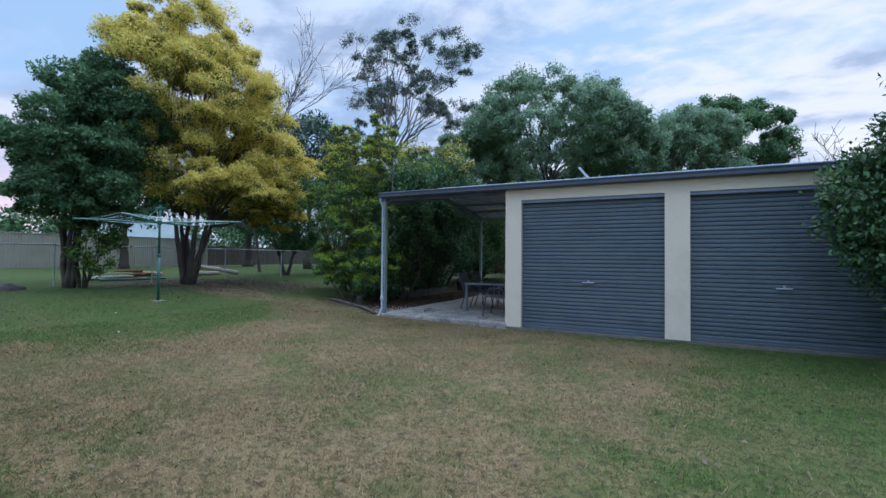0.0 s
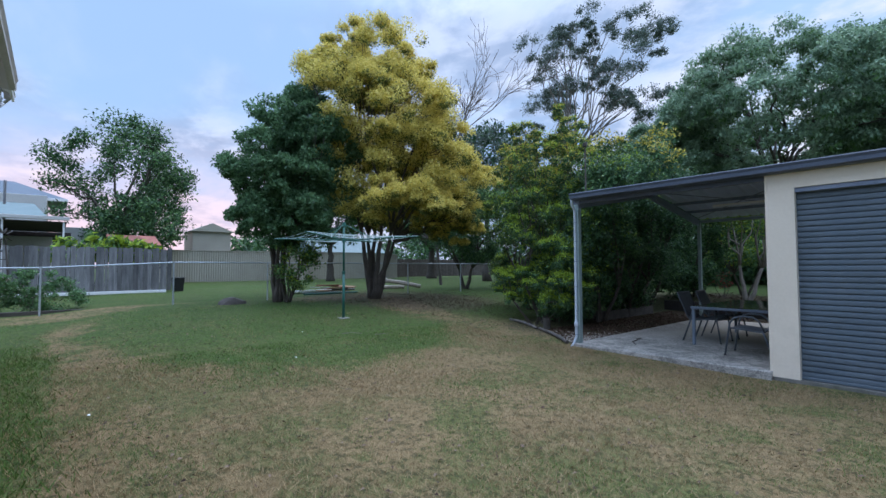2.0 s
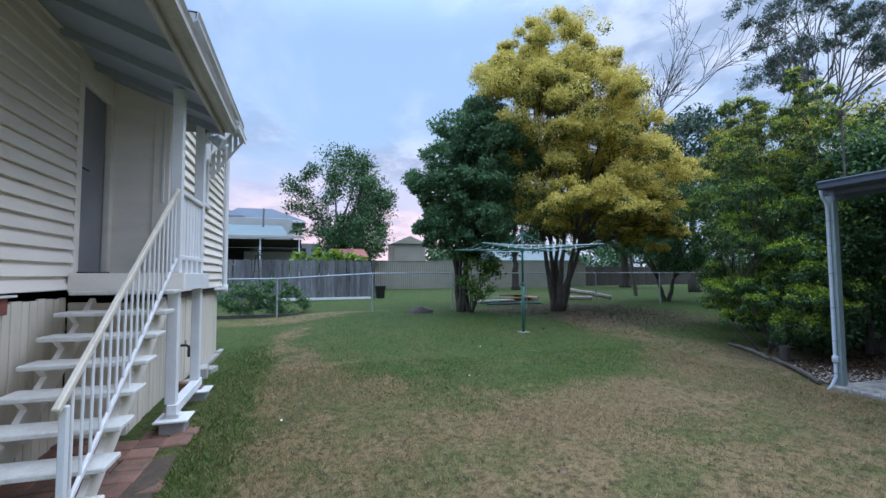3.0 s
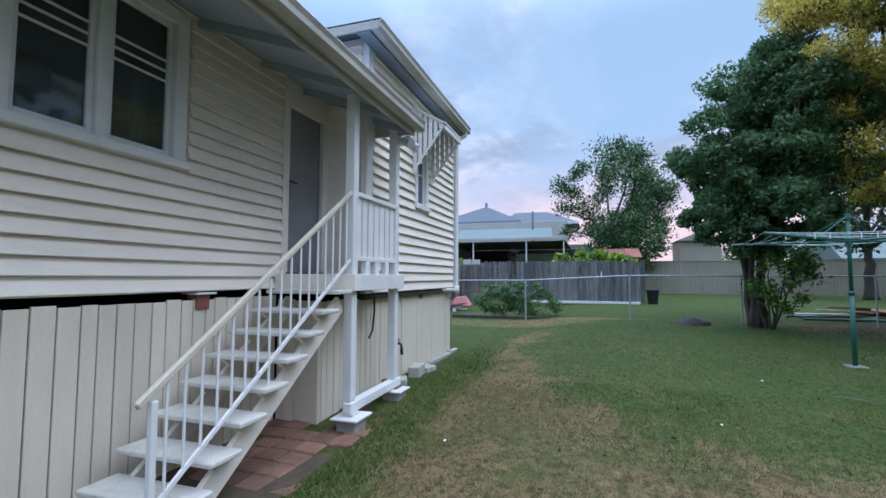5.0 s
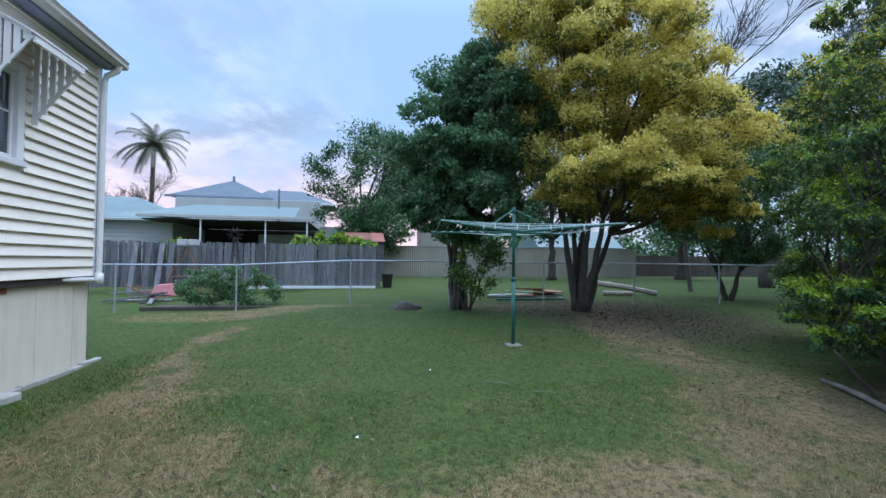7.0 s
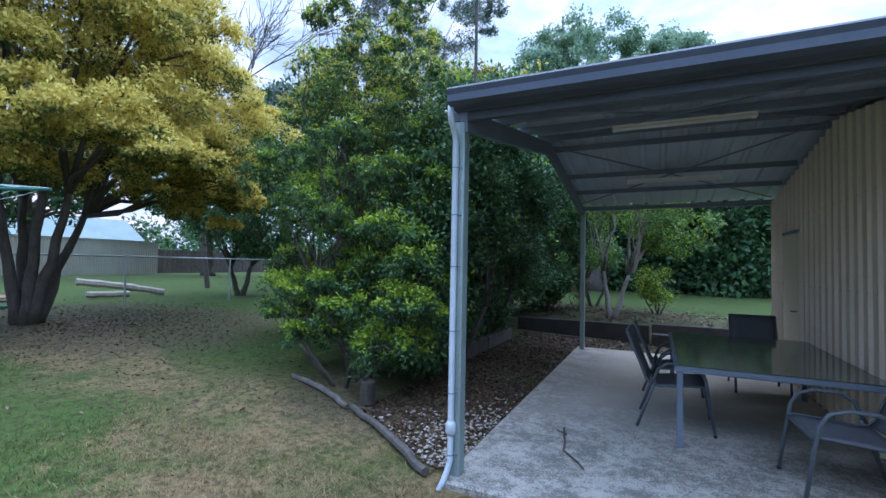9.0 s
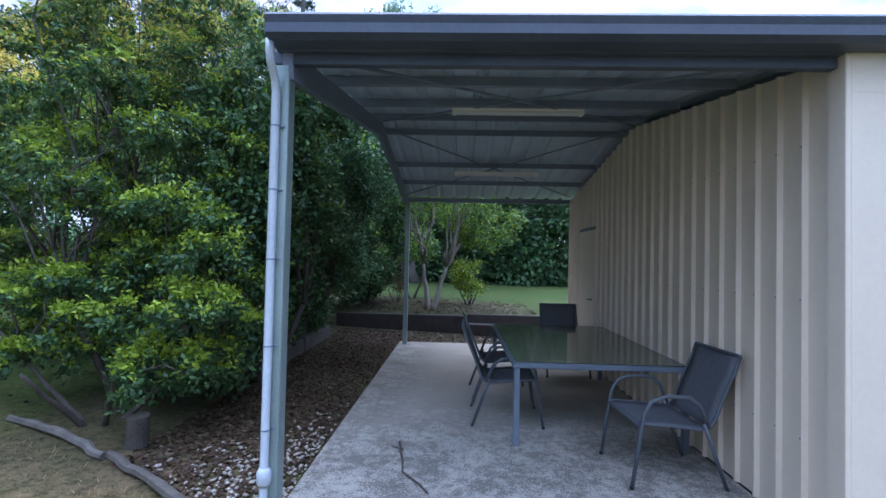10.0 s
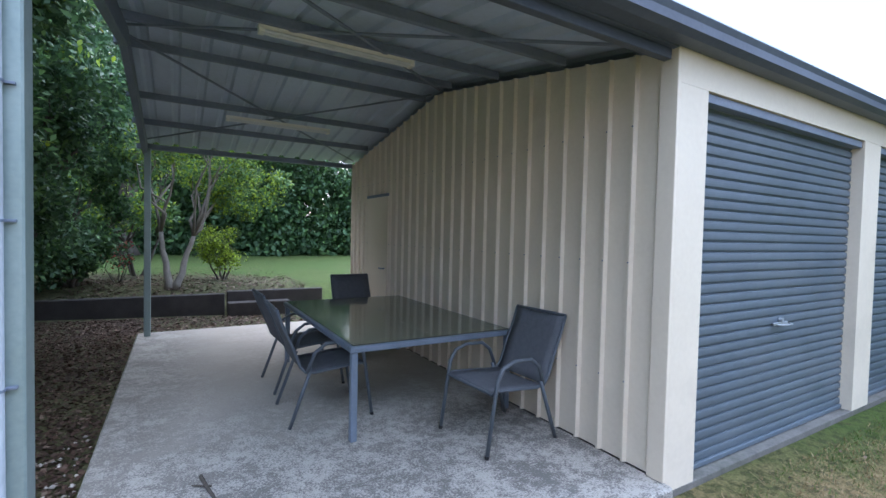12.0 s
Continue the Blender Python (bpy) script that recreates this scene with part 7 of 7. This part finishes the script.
# timber offcuts and pipe by the golden tree
M_RAWTIMBER = material("raw_orange_timber", (0.28, 0.15, 0.08), (0.45, 0.27, 0.15), 0.8, 5, 50, 0.3, rand=0.2)
for i, (x, y, ln, w, turn, z, m, lab) in enumerate((
        (-18.4, 9.1, 1.9, 0.32, 68, 0.02, M_WHITE, "white painted board in the offcut pile"), (-18.2, 9.7, 1.5, 0.34, 100, 0.06, M_RAWTIMBER, "orange-brown board in the offcut pile"),
        (-18.5, 10.1, 1.3, 0.28, 60, 0.10, M_SLEEPER, "dark timber board in the offcut pile"), (-18.2, 9.9, 1.1, 0.3, 120, 0.16, M_RAWTIMBER, "orange-brown board in the offcut pile"),
        (-18.3, 8.9, 1.5, 0.2, 95, 0.10, M_WHITE, "white painted board in the offcut pile"), (-18.3, 10.2, 1.0, 0.3, 40, 0.22, M_RAWTIMBER, "orange-brown board in the offcut pile"),
        (-18.5, 9.6, 0.9, 0.26, 75, 0.27, M_RUST, "red-brown board in the offcut pile"), (-18.1, 9.3, 1.2, 0.12, 85, 0.2, M_PALEWALL, "pale board in the offcut pile"))):
    ob = Shape().box(-ln / 2, ln / 2, -w / 2, w / 2, 0, 0.035, 0.004).done("offcut_board", m)
    ob.matrix_basis = pose(x, y, float(ground_z(x, y)) + z, 7 * (i % 3 - 1), 3 * (i % 2), turn)
    tagged(ob, lab, "board", "offcut pile")
pipe = Shape().tube([(-17.6, 8.2, 0.62), (-17.7, 10.5, 0.62)], 0.045, 10).done("drain_pipe", M_GREENSTEEL)
tagged(pipe, "green plastic pipe lying before the offcut pile", "pipe")
rough_log("fallen_log", "pale fallen log on the grass behind the golden tree", [(-19.6, 12.6, 1.05), (-19.2, 13.6, 0.9), (-18.8, 14.6, 0.7)], 0.11, M_PALEBARK, "log", seed=81)
rough_log("fallen_log", "pale fallen log on the grass behind the golden tree", [(-18.9, 12.5, 0.72), (-18.5, 13.4, 0.72)], 0.09, M_PALEBARK, "log", seed=82)

# clutter by the paling fence
wb = thing("wheelbarrow", "upturned faded pink wheelbarrow among scrap", "wheelbarrow")
Shape().add([(-20.3, -2.5, 0.55), (-19.7, -2.5, 0.5), (-19.75, -1.7, 0.62), (-20.25, -1.7, 0.66), (-20.15, -2.3, 0.95), (-19.85, -2.3, 0.92), (-19.88, -1.9, 0.97), (-20.12, -1.9, 0.99)], [(0, 1, 5, 4), (1, 2, 6, 5), (2, 3, 7, 6), (3, 0, 4, 7), (4, 5, 6, 7), (3, 2, 1, 0)]).done("tray", material("faded_pink_paint", (0.42, 0.14, 0.15), (0.55, 0.22, 0.22), 0.6, 6, 40, 0.1), wb)
for dx in (-0.25, 0.25):
    Shape().tube([(-20 + dx, -1.6, 0.6), (-20 + dx * 1.1, -2.6, 0.72), (-20 + dx * 1.2, -3.1, 0.95)], 0.02, 8).done("handle", M_RUST, wb)
for i in range(7):
    ob = Shape().box(-0.8, 0.8, -0.06, 0.06, 0, 0.05, 0.006).done("scrap_plank", M_TIMBER)
    ob.matrix_basis = pose(-19.6 + rng.normal() * 0.35, -2.4 + rng.normal() * 0.4, 0.42 + 0.05 * i, rng.normal() * 6, rng.normal() * 6, rng.uniform(0, 180))
    tagged(ob, "weathered grey scrap plank in a pile by the fence", "plank", "scrap planks")
for i, (y, lean) in enumerate(((-4.4, 14), (-3.9, 11), (-3.5, 16), (-3.1, 12))):
    ob = Shape().box(-0.03, 0.03, -0.09, 0.09, 0, 1.9, 0.006).done("leaning_board", M_TIMBER)
    ob.matrix_basis = pose(-22.9, y, 0.55, 0, -lean, 0)
    tagged(ob, "grey board leaning on the paling fence", "board", "leaning boards")
fr = thing("trestle", "rusty iron trestle frame with pale boxes against the fence", "trestle")
for p, q in (((-22.8, -3.2, 0.6), (-22.9, -2.5, 2.25)), ((-22.8, -1.9, 0.6), (-22.9, -2.4, 2.25)), ((-22.8, -3.0, 1.1), (-22.8, -2.1, 1.1))):
    Shape().tube([p, q], 0.025, 8).done("leg", M_RUST, fr)
Shape().box(-23.0, -22.75, -2.85, -2.0, 2.25, 2.31, 0.006).done("shelf", M_TIMBER, fr)
for y in (-2.6, -2.2):
    bx = Shape().box(-22.98, -22.78, y - 0.17, y + 0.17, 2.31, 2.52, 0.01).done("storage_box", M_PALEWALL)
    tagged(bx, "pale box on the trestle by the fence", "box")
tw = thing("garden_windmill", "rusty ornamental garden windmill tower beside the bed", "ornament")
for dx, dy in ((-0.2, -0.2), (0.2, -0.2), (0.2, 0.2), (-0.2, 0.2)):
    Shape().tube([(-20.2 + dx, -0.05 + dy, 0.5), (-20.2 + dx * 0.2, -0.05 + dy * 0.2, 2.5)], 0.018, 6).done("leg", M_SLEEPER, tw)
for z in (0.9, 1.4, 1.9):
    k = 0.2 * (1 - 0.8 * (z - 0.5) / 2)
    Shape().tube([(-20.2 - k, -0.05 - k, z), (-20.2 + k, -0.05 - k, z), (-20.2 + k, -0.05 + k, z), (-20.2 - k, -0.05 + k, z), (-20.2 - k, -0.05 - k, z)], 0.012, 6).done("brace", M_SLEEPER, tw)
for k in range(10):
    an = 2 * math.pi * k / 10
    Shape().beam((-20.1, -0.05 + 0.08 * math.cos(an), 2.6 + 0.08 * math.sin(an)), (-20.1, -0.05 + 0.24 * math.cos(an), 2.6 + 0.24 * math.sin(an)), 0.012, 0.11, 0.001, up=(1, 0.4, 0)).done("blade", M_SLEEPER, tw)

# leafy plants over the paling fence
tree("banana_clump", "broad-leaved yellow-green plants behind the paling fence", (-25.4, 2.2), 1.2, 0.06,
     [(0, 0.2, 1.9, 0.8, 1.9, 0.5, 26, 0.4, 0), (0, 1.9, 1.8, 0.6, 0.9, 0.4, 10, 0.35, 0)], [L_LIME, L_MID], 70, 0.34, M_BARK, 83, weights=[0.6, 0.4], stems=5, spread=0.5, count=10, shell=0.1, aspect=0.35, category="shrub")
tree("fence_shrub", "small yellow-green shrub behind the paling fence", (-25.2, -3.6), 0.9, 0.05,
     [(0, 0, 1.7, 0.5, 0.7, 0.5, 12, 0.3, 0)], [L_LIME, L_MID], 90, 0.18, M_BARK, 84, weights=[0.6, 0.4], stems=3, spread=0.2, count=6, shell=0.1, category="shrub")


def palm(x, y, h, seed):
    rg = np.random.default_rng(seed)
    t = thing("palm_tree", "tall palm with drooping grey-green fronds behind the neighbour house", "palm")
    g = float(ground_z(x, y))
    Shape().tube([(x, y, g), (x + 0.2, y, g + h * 0.5), (x, y, g + h)], [0.3, 0.22, 0.2], 10).done("trunk", M_BARK, t, smooth=True)
    for k in range(44):
        an = rg.uniform(0, 2 * math.pi); el = rg.uniform(-0.5, 1.2)
        ln = rg.uniform(3.0, 4.2)
        d = np.array([math.cos(an) * math.cos(el), math.sin(an) * math.cos(el), math.sin(el)])
        p = np.array([x, y, g + h])
        pts = [p.copy()]
        for i in range(8):
            p = p + d * ln / 8; d = d + np.array([0, 0, -0.20]); d /= np.linalg.norm(d); pts.append(p.copy())
        v, f = [], []
        for i in range(1, 9):
            tang = pts[i] - pts[i - 1]; tang /= np.linalg.norm(tang)
            sd = np.cross(tang, (0, 0, 1)); sd /= np.linalg.norm(sd) + 1e-6
            for sgn in (-1, 1):
                for q in range(3):
                    b0 = pts[i - 1] + (pts[i] - pts[i - 1]) * q / 3
                    tip = b0 + sd * sgn * 0.7 * (1.1 - i / 10) + tang * 0.3 + np.array([0, 0, -0.28])
                    n0 = len(v)
                    v += [tuple(b0), tuple(b0 + tang * 0.15), tuple(tip)]
                    f.append((n0, n0 + 1, n0 + 2))
        mesh_object("frond", v, f, L_FROND, t)


palm(-55.0, -16.8, 13.0, 5)
